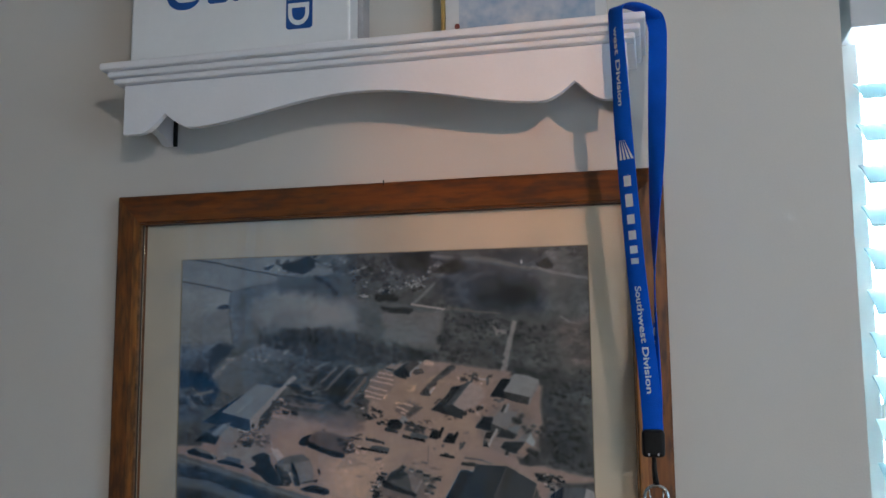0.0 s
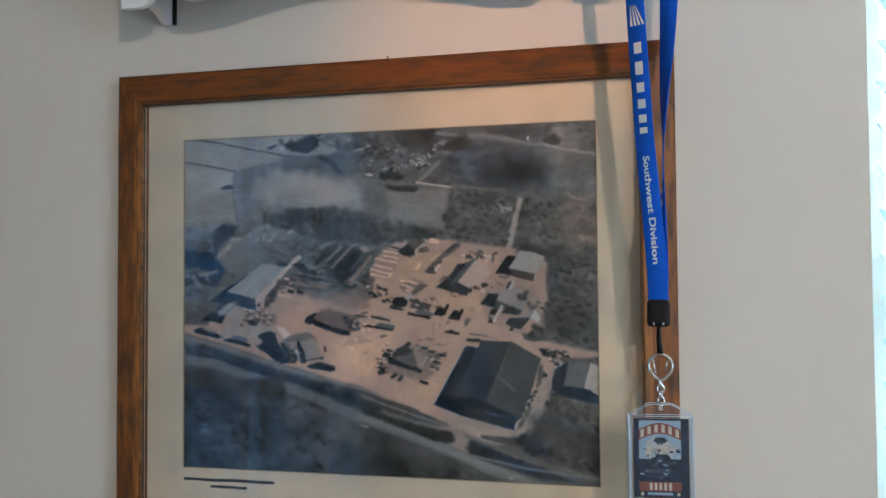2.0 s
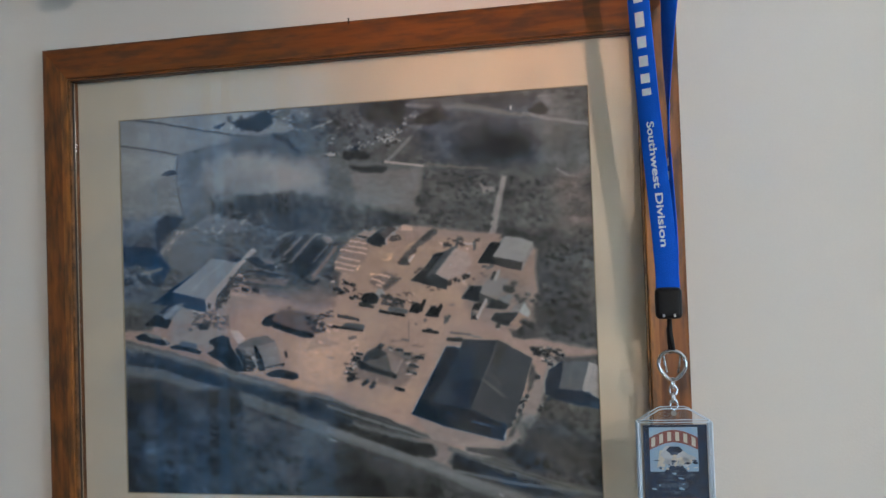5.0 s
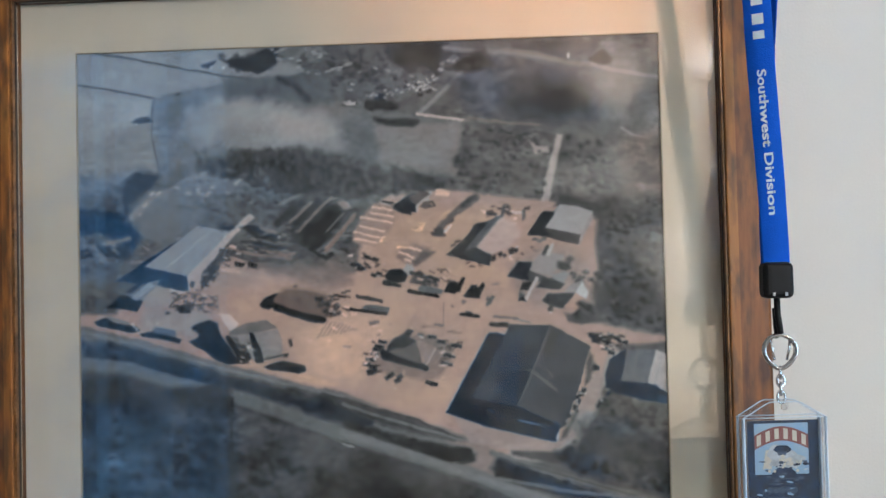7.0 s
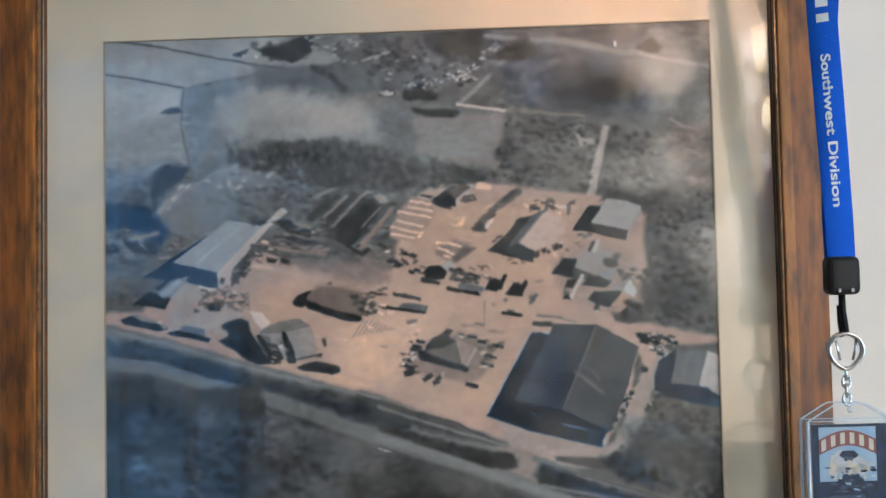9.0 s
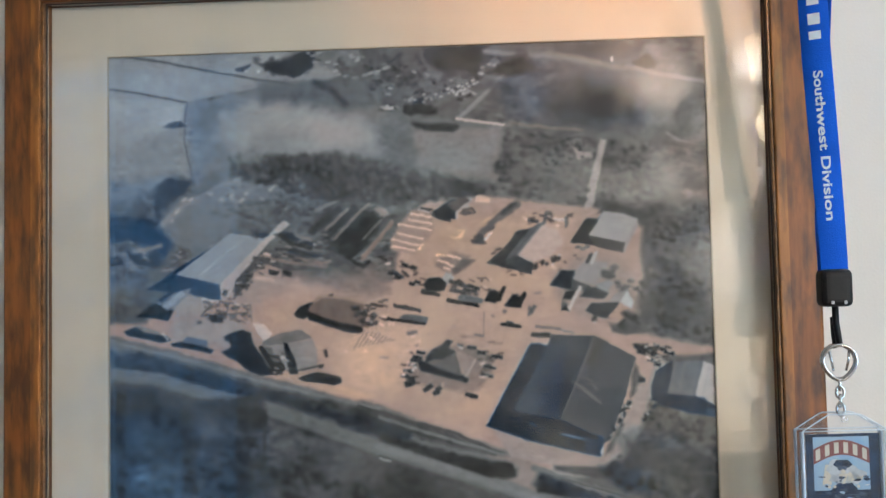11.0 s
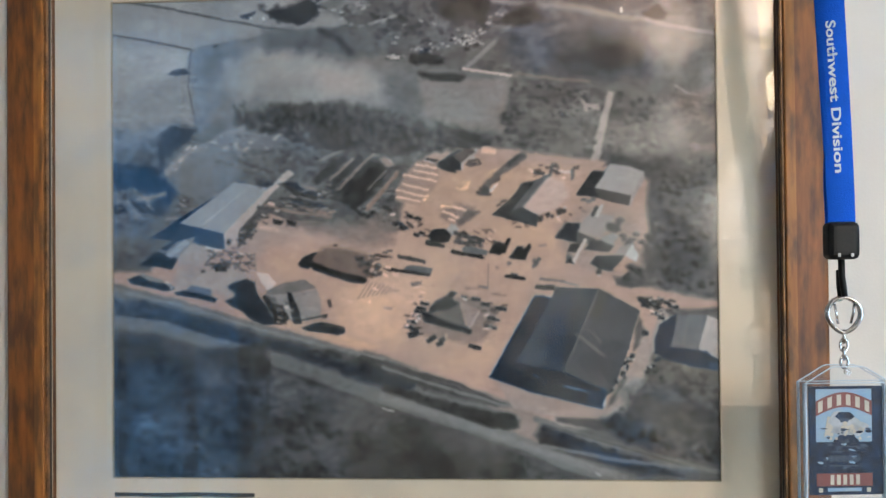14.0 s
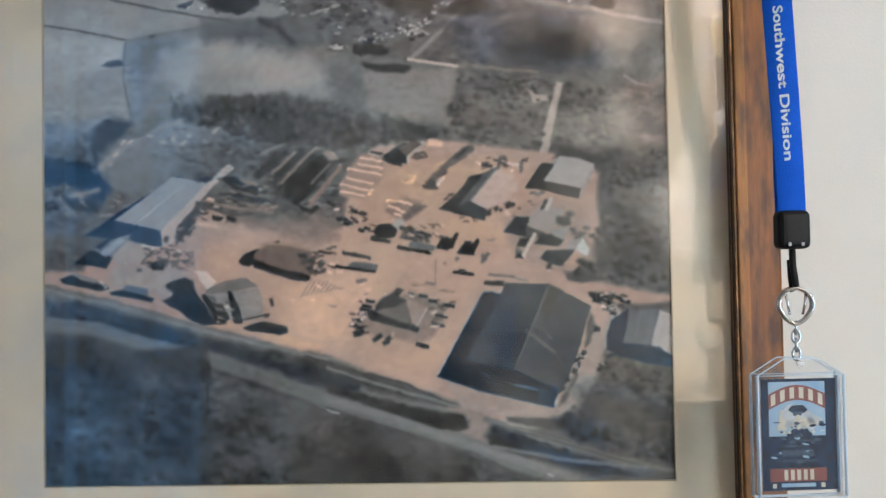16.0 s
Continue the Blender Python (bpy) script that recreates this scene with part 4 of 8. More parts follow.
line([(266.2, 139.9), (264.2, 155.3)], 0.5, 0.6, soft=0.7, warm=1.5)
line([(270.1, 140), (268.1, 155.4)], 0.5, 0.6, soft=0.7, warm=1.5)
line([(273.5, 140), (271.4, 155.4)], 0.5, 0.6, soft=0.7, warm=1.5)
line([(252.7, 158.1), (250.7, 171.6)], 0.5, 0.62, soft=0.7, warm=1.5)
line([(257.5, 158.2), (255.5, 171.6)], 0.5, 0.62, soft=0.7, warm=1.5)
line([(262.3, 158.2), (260.3, 171.6)], 0.5, 0.62, soft=0.7, warm=1.5)
line([(268.7, 138), (275.9, 141)], 2, 0.6, soft=1)
dots([(273.5, 139.1)], 0.26, 6, 2, 10)
line([(283.3, 180), (294.8, 181.5)], 2.7, 0.82, soft=0.9, warm=1.8, wobble=0.3)
line([(285.2, 183.4), (293.8, 185.3)], 2.7, 0.82, soft=0.9, warm=1.8, wobble=0.3)
line([(287.1, 188.2), (290.9, 189.1)], 2.7, 0.82, soft=0.9, warm=1.8, wobble=0.3)
line([(292.9, 178.6), (300.5, 179.6)], 2.7, 0.82, soft=0.9, warm=1.8, wobble=0.3)
line([(281.4, 177.6), (290, 178.6)], 2.7, 0.82, soft=0.9, warm=1.8, wobble=0.3)
area([(291.9, 175.7), (309.1, 178.8), (305.2, 190.2), (293.7, 192)], 0.46, soft=4, grain=0.05, wobble=1.5, warm=0.4)
area([(315.3, 128), (326.7, 130), (324.8, 134.8), (314.3, 133.2)], 0.8, soft=1.2, warm=1.6)
area([(293, 162.3), (299.7, 156.6), (305.5, 157.6), (302.5, 164.3), (295.8, 164.3)], 0.72, soft=1.6, warm=1.9)
dots([(321.3, 152), (322.7, 150.1), (324.6, 148.7)], 0.66, 6, 2, -35, warm=1.6)
line([(323.6, 155.9), (335.6, 145.5), (348.6, 137)], 5.5, 0.36, soft=2.4, wobble=0.8)
line([(314, 163.5), (328.4, 155)], 4, 0.3, soft=2, wobble=0.8)
dots([(326, 161.7), (327.4, 159.8), (322.6, 164.5)], 0.78, 2, 2.4, 0)
line([(311.1, 166.3), (321.6, 168.3)], 2.4, 0.28, soft=1.2)
area([(275.8, 142.9), (290.3, 133.5), (296.1, 130.6), (305.6, 133.6), (299.9, 137.4), (291.2, 145), (294, 148.9), (281.6, 146.8)], 0.24, soft=1.4, wobble=0.5, cool=1.3)
line([(298.9, 138.4), (305.6, 133.6), (310.5, 130.8)], 1.6, 0.7, soft=1)
area([(300.8, 143.2), (305.6, 138.4), (313.2, 143.3), (305.6, 145.2)], 0.36, soft=1.6)
dots([(297.9, 143.2), (307.5, 138.5)], 0.7, 3, 5, 40)
# long shed by the log yard
area([(31.5, 202), (45.4, 194.3), (59.2, 184.6), (90.7, 166.4), (107.9, 154.8), (115.3, 153.9), (61.2, 188.5), (64.3, 206.1), (46.4, 203)], 0.25, soft=1.2, cool=3)
area([(106.5, 154.8), (136, 160.4), (95.8, 198), (61.2, 188.5)], 0.6, soft=0.8, cool=1.2, grain=0.01)
area([(61.2, 188.5), (95.8, 198), (95.9, 211.6), (76.1, 210), (62.2, 199.2)], 0.31, soft=0.8, cool=2.2, grain=0.01)
area([(95.8, 198), (136, 160.4), (141.8, 156.1), (144.8, 157.1), (130.1, 173.5), (119.4, 185), (111.5, 193.7), (105.7, 208.2), (96.9, 212)], 0.66, soft=1, warm=0.4)
dots([(80, 188.7)], 0.66, 5, 1.6, -37, jitter=0.1)
dots([(85.5, 184.5)], 0.66, 5, 1.6, -37, jitter=0.1)
dots([(91, 180.4)], 0.66, 5, 1.6, -37, jitter=0.1)
dots([(96.5, 176.2)], 0.66, 5, 1.6, -37, jitter=0.1)
dots([(102, 172.1)], 0.66, 5, 1.6, -37, jitter=0.1)
dots([(107.5, 168)], 0.66, 5, 1.6, -37, jitter=0.1)
dots([(113, 163.8)], 0.66, 5, 1.6, -37, jitter=0.1)
dots([(118.5, 159.7)], 0.66, 5, 1.6, -37, jitter=0.1)
area([(140.9, 156.1), (152.6, 145.5), (157.5, 148.5), (147.7, 155.2)], 0.66, soft=0.9, warm=0.4)
line([(136, 160.4), (143.8, 155.2)], 3.4, 0.62, soft=1)
area([(124.2, 156.9), (136, 155.1), (139.9, 157.1), (133, 159.9)], 0.24, soft=1.2, cool=1.3)
area([(110.5, 194.7), (120.3, 187), (125.3, 191.9), (115.5, 203.4), (106.7, 210.2)], 0.32, soft=2, wobble=1.2)
trees([(108.1, 203.4), (130.1, 174.5), (139.9, 169.7), (130.2, 189), (115.5, 208.3)], 20, 3, dark=0.26, light=0.5)
dots([(99.8, 206.2), (101.7, 203.4), (115.5, 192.8), (119.4, 188.9), (126.2, 177.3), (134, 172.6), (137.5, 173.5)], 0.3, 4, 3, 20, jitter=1)
dots([(136, 173.5), (138, 174.5)], 0.72, 5, 3.4, 10, warm=1)
dots([(140.9, 188.1), (144.8, 189.1), (152.7, 189.2), (155.6, 190.1)], 0.24, 6, 2.2, 8)
line([(129.2, 193.8), (140.9, 194.9)], 3, 0.68, soft=1.6, warm=0.8)
line([(123.3, 194.8), (119.4, 198.6)], 1.4, 0.5, soft=1)
# lean-to, tangled conveyor, trailers
area([(23.8, 224.8), (37.6, 213.7), (46.5, 214.7), (56.4, 219.6), (51.6, 228.3), (41.6, 226.3), (31.7, 225.3)], 0.19, soft=1.2, cool=1.3)
area([(40.5, 212.7), (57.3, 201.2), (68.2, 199.3), (75.1, 203.2), (56.4, 219.6), (46.5, 215.7)], 0.5, soft=1, cool=1)
area([(45.5, 216.6), (62.3, 203.1), (67.2, 206.1), (51.5, 219.1)], 0.62, soft=0.9, cool=2)
area([(41.5, 211.8), (56.3, 201.1), (59.3, 202.1), (46.5, 212.8)], 0.24, soft=1, cool=2.9000000000000004)
area([(56.4, 217.7), (67.2, 206.1), (86, 209.1), (90.9, 213), (83.1, 222.6), (69.3, 226.4), (57.5, 225.4)], 0.62, soft=3, grain=0.03, wobble=1, warm=0.3)
trees([(82.1, 217.8), (95.9, 212), (121.4, 215.1), (122.4, 225.2), (100.9, 230.4), (87.1, 228.5)], 26, 3, dark=0.32, light=0.56)
line([(80.2, 224.6), (91, 214)], 1.1, 0.34, soft=1)
line([(81.1, 210), (93.9, 212.5)], 1.3, 0.74, soft=0.8)
line([(80.2, 225), (120.4, 222.8)], 1.1, 0.34, soft=1)
line([(95.9, 213), (122.4, 217)], 1, 0.36, soft=1)
line([(122.4, 216), (123.4, 228.6)], 1, 0.5, soft=1)
line([(103.7, 215), (100.8, 227.5)], 1.2, 0.36, soft=1)
line([(111.6, 217.9), (109.7, 225.6)], 1, 0.4, soft=1)
area([(87.1, 225.6), (93, 222.7), (98.9, 224.6), (97.9, 230.4), (89.1, 230.4)], 0.24, soft=1.6, wobble=0.6)
dots([(78.7, 230.4)], 0.34, 4, 2.4, 0)
area([(12.9, 236.9), (23.8, 233.1), (31.8, 237.9), (49.7, 240.9), (53.7, 244.8), (46.7, 246.7), (26.9, 242.8), (15.9, 239.8)], 0.22, soft=1.4, wobble=0.5, cool=1.8)
line([(25.8, 233.1), (42.7, 238)], 3, 0.52, soft=1.6, wobble=1)
dots([(46.7, 239.9), (48.7, 241.9), (50.7, 243.8)], 0.8, 2, 2, 0)
area([(53.7, 247.7), (67.5, 245.8), (91.1, 253.6), (88.2, 256.5), (71.5, 252.6), (56.7, 250.6)], 0.22, soft=1.2, cool=2.5)
area([(64.5, 244.8), (68.4, 241.9), (85.2, 245.8), (85.2, 250.7), (67.5, 247.7)], 0.46, soft=1, cool=2.2)
# mill with silo
area([(97, 255.5), (104.9, 251.7), (106.8, 246.9), (100.9, 245.9), (98.9, 243), (103.8, 240.1), (114.6, 237.2), (122.5, 240.2), (123.5, 246.9), (128.4, 255.6), (142.1, 270.9), (143, 274.8), (130.4, 275.7), (120.6, 271.9), (110.8, 263.2), (103.9, 260.3)], 0.23, soft=1.4, wobble=0.5, cool=1.7000000000000002)
area([(101.9, 242), (115.6, 236.8), (122.5, 240.6), (121.5, 248.8), (111.7, 250.7), (103.9, 247.8)], 0.19, soft=1.4, wobble=0.4, cool=1.3)
area([(123.9, 231.5), (134.2, 232.5), (141, 241.2), (134.2, 247.9), (128.3, 240.2)], 0.74, soft=1, warm=0.3)
area([(133.2, 246.9), (144.9, 241.2), (165.4, 237.4), (175.1, 245.1), (149.8, 249.8), (132.3, 250.8)], 0.46, soft=0.9)
area([(130.3, 250.8), (149.8, 249.8), (175.1, 245.6), (179, 254.7), (179, 270), (164.4, 272.9), (153.7, 271), (145, 261.4)], 0.56, soft=1, warm=0.1)
area([(130.3, 250.8), (140.1, 252.7), (145, 264.2), (153.7, 271), (142.1, 274.8), (135.2, 266.1)], 0.44, soft=1.2)
line([(131.3, 252.7), (136.2, 260.4), (140.1, 266.2)], 4, 0.16, soft=1)
line([(136.2, 257.5), (149.8, 264.2)], 1.4, 0.26, soft=0.8)
area([(138.1, 265.2), (149.8, 264.2), (151.8, 271), (145, 275.7), (138.2, 274.8)], 0.24, soft=1.4, wobble=0.8)
line([(147.9, 258.5), (153.7, 271)], 3, 0.6, soft=1)
area([(150.3, 248.9), (153.7, 248.9), (160.5, 264.3), (162.5, 274.8), (155.7, 274.8), (152.7, 261.4)], 0.18, soft=1, cool=1.3)
line([(162.5, 271.9), (181.9, 268.1)], 1.1, 0.28, soft=0.8)
dots([(181.4, 269.1), (182.8, 268.1)], 0.26, 5, 2, 0)
area([(162.5, 278.6), (169.3, 275.7), (179, 273.8), (198.3, 277.7), (199.2, 282.4), (193.4, 284.8), (180.9, 282.4), (169.3, 281.5)], 0.2, soft=1.2, cool=1.3)
area([(179, 273.4), (197.3, 277.2), (198.3, 279.6), (180.9, 277.7)], 0.27, soft=1)
dots([(186.7, 259), (185.7, 257.1)], 0.26, 3, 5, -20)
# arched barn
area([(160.5, 223.9), (165.4, 218.2), (177, 214.4), (174.1, 225.9), (167.3, 228.8)], 0.2, soft=1.4, wobble=0.3, cool=1.3)
area([(171.2, 221.1), (179.9, 210.5), (186.7, 208.7), (208.1, 215.5), (227.3, 225.6), (222.5, 237.6), (215.7, 235.7), (174.1, 226.9)], 0.43, soft=1.2, warm=1.4, grain=0.03)
line([(181.9, 210.1), (198.4, 213.5), (211.9, 218.4)], 2, 0.56, soft=1.4, warm=1.4)
area([(170.7, 225.9), (179, 226.9), (198.3, 232.7), (215.7, 234.7), (215.7, 241.4), (208, 241.4), (188.7, 235.6), (172.2, 229.7)], 0.21, soft=1.2, cool=1.3)
area([(208, 218.4), (215.8, 218.4), (215.8, 222.2), (210, 222.2)], 0.22, soft=1.2, wobble=0.5, cool=1.3)
trees([(208, 218.4), (235.1, 223.3), (230.2, 235.7), (217.7, 232.8)], 18, 3, dark=0.26, light=0.5)
dots([(226.3, 233.8), (229.2, 232.8), (215.7, 236.6), (218.6, 234.7)], 0.3, 3, 4, 30)
dots([(226.4, 217.5), (233.2, 215.6), (237, 214.7), (222.5, 218.4)], 0.3, 6, 2, 5)
dots([(191.1, 209.2)], 0.24, 4, 2.4, 0)
line([(210.4, 253.8), (219.6, 239.5)], 1.0, 0.5, soft=1.1, warm=0.6)
line([(214.2, 253.1), (222.7, 240.5)], 1.0, 0.5, soft=1.1, warm=0.6)
line([(218.1, 252.4), (225.8, 241.4)], 1.0, 0.5, soft=1.1, warm=0.6)
line([(222, 251.7), (229, 242.4)], 1.0, 0.5, soft=1.1, warm=0.6)
line([(225.8, 251), (232.1, 243.4)], 1.0, 0.5, soft=1.1, warm=0.6)
line([(229.7, 250.3), (235.2, 244.3)], 1.0, 0.5, soft=1.1, warm=0.6)
line([(233.5, 249.6), (238.3, 245.3)], 1.0, 0.5, soft=1.1, warm=0.6)
line([(237.4, 248.9), (241.5, 246.2)], 1.0, 0.5, soft=1.1, warm=0.6)
line([(241.2, 248.1), (244.6, 247.2)], 1.0, 0.5, soft=1.1, warm=0.6)
area([(245.6, 219.5), (254.3, 218.6), (266.7, 223.4), (265.8, 225.3), (251.4, 222.4)], 0.26, soft=1.4, wobble=0.5)
area([(248.5, 228.1), (256.2, 226.2), (273.4, 229.2), (272.4, 233), (261.9, 232.9)], 0.38, soft=1, cool=0.4)
line([(238.9, 230), (268.6, 233.9)], 2.2, 0.18, soft=1)
area([(239.8, 232.9), (245.6, 231.9), (244.6, 236.7), (239.8, 235.7)], 0.7, soft=1.6, warm=0.9)
dots([(258, 242.5), (260.9, 241.5)], 0.46, 7, 3, 0)
dots([(233, 262.4), (236.8, 262.4)], 0.52, 5, 2, 0)
# office, its parking and cars
area([(260.8, 269.1), (275.2, 256.8), (299, 251.1), (313.3, 256.9), (328.4, 262.6), (325.4, 275.8), (313, 291.9), (303.5, 292.8), (260.7, 284.3), (252.1, 278.6)], 0.47, soft=4, grain=0.03, wobble=0.8, warm=0.3)
area([(267.9, 269.1), (289.5, 254.9), (295.2, 257.8), (300.7, 278.6), (275.1, 272.9)], 0.38, soft=0.9)
area([(295.2, 257.8), (308.5, 262.5), (313.2, 265.4), (303.6, 277.7), (300.7, 278.6)], 0.56, soft=0.9, warm=0.7)
area([(263.6, 267.2), (275.1, 271), (301.7, 277.7), (304.5, 280.5), (294.1, 281.5), (265.5, 273.9)], 0.19, soft=1, cool=1.3)
area([(268.4, 267.2), (275.2, 255.8), (284.7, 252.1), (289.5, 248.3), (293.3, 250.2), (287.6, 254.9), (296.1, 258.7), (278, 263.4)], 0.21, soft=2, wobble=0.8, cool=1.3)
line([(311.3, 265.4), (302.6, 279.6)], 1.2, 0.68, soft=0.8, warm=0.6)
line([(284.5, 284.3), (278.8, 294.7)], 2, 0.6, soft=1.4, warm=0.6)
dots([(298.1, 253), (300, 254.9)], 0.8, 4, 1.6, 15)
dots([(299, 253)], 0.23, 5, 1.4, 10, warm=-1.0)
dots([(266.6, 258.7), (263.7, 262.5), (261.7, 265.3), (258.9, 268.6), (255, 273.9), (252.1, 277.7), (257.8, 279.6)], 0.2, 9, 3, 8, warm=-1.0)
dots([(268.5, 257.7), (265.6, 261.5), (259.8, 271), (260.8, 267.2)], 0.55, 4, 1.2, 20)
dots([(259.8, 272.9), (261.7, 271)], 0.74, 3, 2, 30)
dots([(255.9, 284.3), (257.8, 282.4)], 0.19, 8, 5, -12, jitter=0.1, warm=-1.0)
dots([(270.2, 289), (273.1, 287.2), (278.8, 291.9), (280.7, 289)], 0.2, 6, 4, -30, jitter=0.1, warm=-1.0)
dots([(307.3, 294.7), (309.2, 295.6)], 0.18, 10, 3.4, 12, jitter=0.1, warm=-1.0)
dots([(328.4, 262.6), (331.2, 263.5), (321.7, 271.1), (325.5, 272), (318.8, 277.7), (322.6, 278.6), (317, 259.7), (309.5, 255)], 0.21, 8, 3, 6, warm=-1.0)
dots([(320.7, 276.7), (324.5, 277.7), (310.4, 254)], 0.55, 5, 1.2, 5)
line([(319.7, 226), (318.6, 246.4)], 0.7, 0.45, soft=0.6)
dots([(317.2, 245.5), (313.4, 244.5)], 0.5, 6, 2.4, 0)
dots([(325.2, 251.2), (331.3, 252.2), (302.9, 246.4), (308.6, 246.4)], 0.52, 8, 2, 0, warm=0.6)
# big shed and the lane round it
area([(356.8, 254.1), (364.4, 252.2), (372.8, 257), (375.7, 247.5), (416.3, 299.2), (412.8, 345), (401.7, 343.2), (373.8, 336.8), (350.4, 331.3), (320.3, 319.6)], 0.25, soft=1.2, cool=3.4, grain=0.01)
area([(375.8, 245.6), (410.5, 247.6), (380.5, 318), (363.7, 312.5), (341.2, 306.9), (365.1, 271.1)], 0.255, soft=1, grain=0.015, cool=1.0)
area([(410.5, 247.6), (442.4, 264.6), (435, 294.5), (420.5, 332.8), (413, 336.6), (379.6, 317.1)], 0.33, soft=0.9, grain=0.015, cool=0.8)
area([(382.4, 317.1), (415.8, 331), (414.7, 345), (398.9, 342.3), (397.2, 331.1), (378.6, 323.7)], 0.26, soft=1, cool=3.6)
area([(400, 332), (414.9, 334.7), (412.9, 344.5), (400.8, 342.2)], 0.25, soft=1.4, cool=4)
line([(410.5, 247.6), (395, 284.3), (380.5, 317.1)], 1.1, 0.4, soft=0.9)
line([(395, 284.3), (410.8, 294.6)], 2.2, 0.38, soft=2)
line([(378.2, 281.5), (393.1, 284.3)], 1, 0.28, soft=1.6)
line([(379.5, 325.5), (398.1, 331.1)], 1.6, 0.48, soft=1)
line([(375.8, 246.6), (410.5, 248.1)], 0.7, 0.3, soft=0.8)
line([(350.5, 314.4), (357.5, 320)], 1.2, 0.3, soft=1)
area([(442.3, 271.1), (447.3, 280.5), (443.3, 294.5), (437.7, 299.2), (439.8, 280.5)], 0.36, soft=3, wobble=1)
dots([(433.9, 306.7), (431.9, 312.3), (429, 317.9), (430.1, 309.5), (424.3, 323.5), (421.4, 329.1), (436.7, 302.9)], 0.25, 4, 5, 20, jitter=0.8, warm=-1.0)
dots([(434.8, 304.8), (431, 313.2), (425.3, 321.6), (421.5, 328.2), (436.7, 305.7)], 0.62, 2.4, 2, 20, jitter=0.8)
dots([(414.8, 340.3), (413.8, 343.1)], 0.8, 1.8, 4, 0)
dots([(448.1, 284.2), (447.2, 283.3)], 0.23, 5, 4, 0, warm=-1.0)
area([(430, 317.9), (436.8, 327.2), (424.9, 348.6), (414.7, 345.9), (421.4, 331.9)], 0.44, soft=3, grain=0.06, wobble=1)
area([(459.5, 271.2), (463.3, 264.6), (468.8, 271.2), (463, 280.5), (457, 308.5), (438.9, 341.1), (422.9, 359.8), (396.8, 362.8), (368.8, 359.2), (373.6, 353.6), (406.2, 355.3), (421.2, 348.7), (439.2, 322.5), (451.7, 294.5), (454.7, 280.5)], 0.6, soft=3, wobble=0.6, warm=0.4)
area([(441.2, 255.2), (452.3, 255.2), (458.8, 259.9), (461.4, 266.5), (444.8, 261.8)], 0.26, soft=2.4, wobble=1)
dots([(444.8, 258), (449.4, 260.8), (454.1, 258), (458.7, 262.7), (461.6, 257.1), (466.2, 259), (469.9, 261.8), (473.5, 262.7), (456.8, 268.3), (461.3, 271.2)], 0.23, 6, 3, 20, jitter=1, warm=-1.0)
dots([(455, 259.9), (467.1, 258.1), (470.8, 260.9), (451.4, 257.1)], 0.55, 3, 1.4, 20, jitter=1)
dots([(479.5, 267.4)], 0.4, 5, 2, 0)
# cut-off shed beside the lane
area([(455.5, 289.9), (459.4, 276.8), (473.4, 268.4), (470.2, 294.5), (508.7, 306.1), (508.5, 314.9), (491.1, 311.2), (468.2, 304.8), (455.3, 301)], 0.24, soft=1.4, cool=2.5)
area([(475.3, 269.3), (498.4, 269.3), (490.5, 297.7), (468.3, 295.4)], 0.44, soft=0.9, cool=0.6, grain=0.01)
area([(498.4, 269.3), (509.3, 274), (508.7, 307.5), (490.5, 297.7)], 0.68, soft=0.9, warm=0.2)
line([(483.6, 269.3), (477.6, 296.4)], 0.7, 0.48, soft=0.8)
line([(503.8, 273), (496, 299.1)], 0.6, 0.62, soft=0.8)
area([(468.3, 295.4), (490.5, 297.7), (508.7, 306.5), (508.6, 314), (492.1, 310.3), (469.1, 302.9)], 0.23, soft=1, cool=3.7)
area([(498.6, 305.6), (506.8, 308.4), (505.8, 314), (498.5, 311.2)], 0.32, soft=2, cool=3.4)
area([(453.4, 301.5), (508.5, 315.3), (507.5, 368.5), (420, 362.1), (429.6, 345.8), (443.8, 327.2)], 0.38, soft=5, grain=0.09, wobble=2)
trees([(453.3, 308.5), (508.4, 320), (507.6, 363.9), (424.7, 357.5), (443.7, 331.8)], 60, 5, dark=0.3, light=0.46)
dots([(450.5, 313.2), (453.3, 311.3), (449.5, 316), (456, 316), (460.5, 319.7), (438.8, 345.8)], 0.21, 4, 3, 0, jitter=0.8, warm=-1.0)
dots([(452.3, 312.2), (439.7, 347.6), (443.4, 349.5)], 0.66, 2.6, 1.8, 20, jitter=0.6)
# sheds on the upper side
area([(392.7, 168.9), (405.2, 151), (414.6, 151), (407.9, 163.4), (405.9, 170.9)], 0.21, soft=1, cool=1.3)
area([(420.8, 143.5), (448.4, 150.4), (446.4, 158), (436.9, 170.3), (407.9, 162.9), (413.7, 152)], 0.58, soft=0.9, cool=0.4, grain=0.01)
area([(420.8, 143.5), (435.3, 147.4), (428.6, 160.7), (420.1, 165.4), (407.9, 162.9)], 0.55, soft=1, cool=0.5)
area([(407.9, 162.9), (436.9, 170.3), (434.9, 178.8), (418, 174.8), (406.8, 171)], 0.27, soft=0.9)
area([(448.4, 151.4), (448.3, 158), (436.7, 179.7), (433.9, 178.8), (437.3, 170.3)], 0.62, soft=1, warm=0.4)
area([(418.5, 145.4), (421.4, 138.7), (427.9, 140.7), (424.1, 144.5)], 0.28, soft=1.6)
area([(326.2, 184.6), (337.7, 176.1), (347.4, 159.5), (351.2, 158.1), (353.1, 161), (337.7, 179), (348.1, 181), (358.5, 186.8), (357.5, 192.5), (342.3, 190.5)], 0.2, soft=1.1, cool=1.3)
area([(336.7, 179.9), (353.1, 161), (359.8, 156.2), (367.4, 154.4), (348.1, 179.1), (344.3, 181.9)], 0.35, soft=1, cool=0.6)
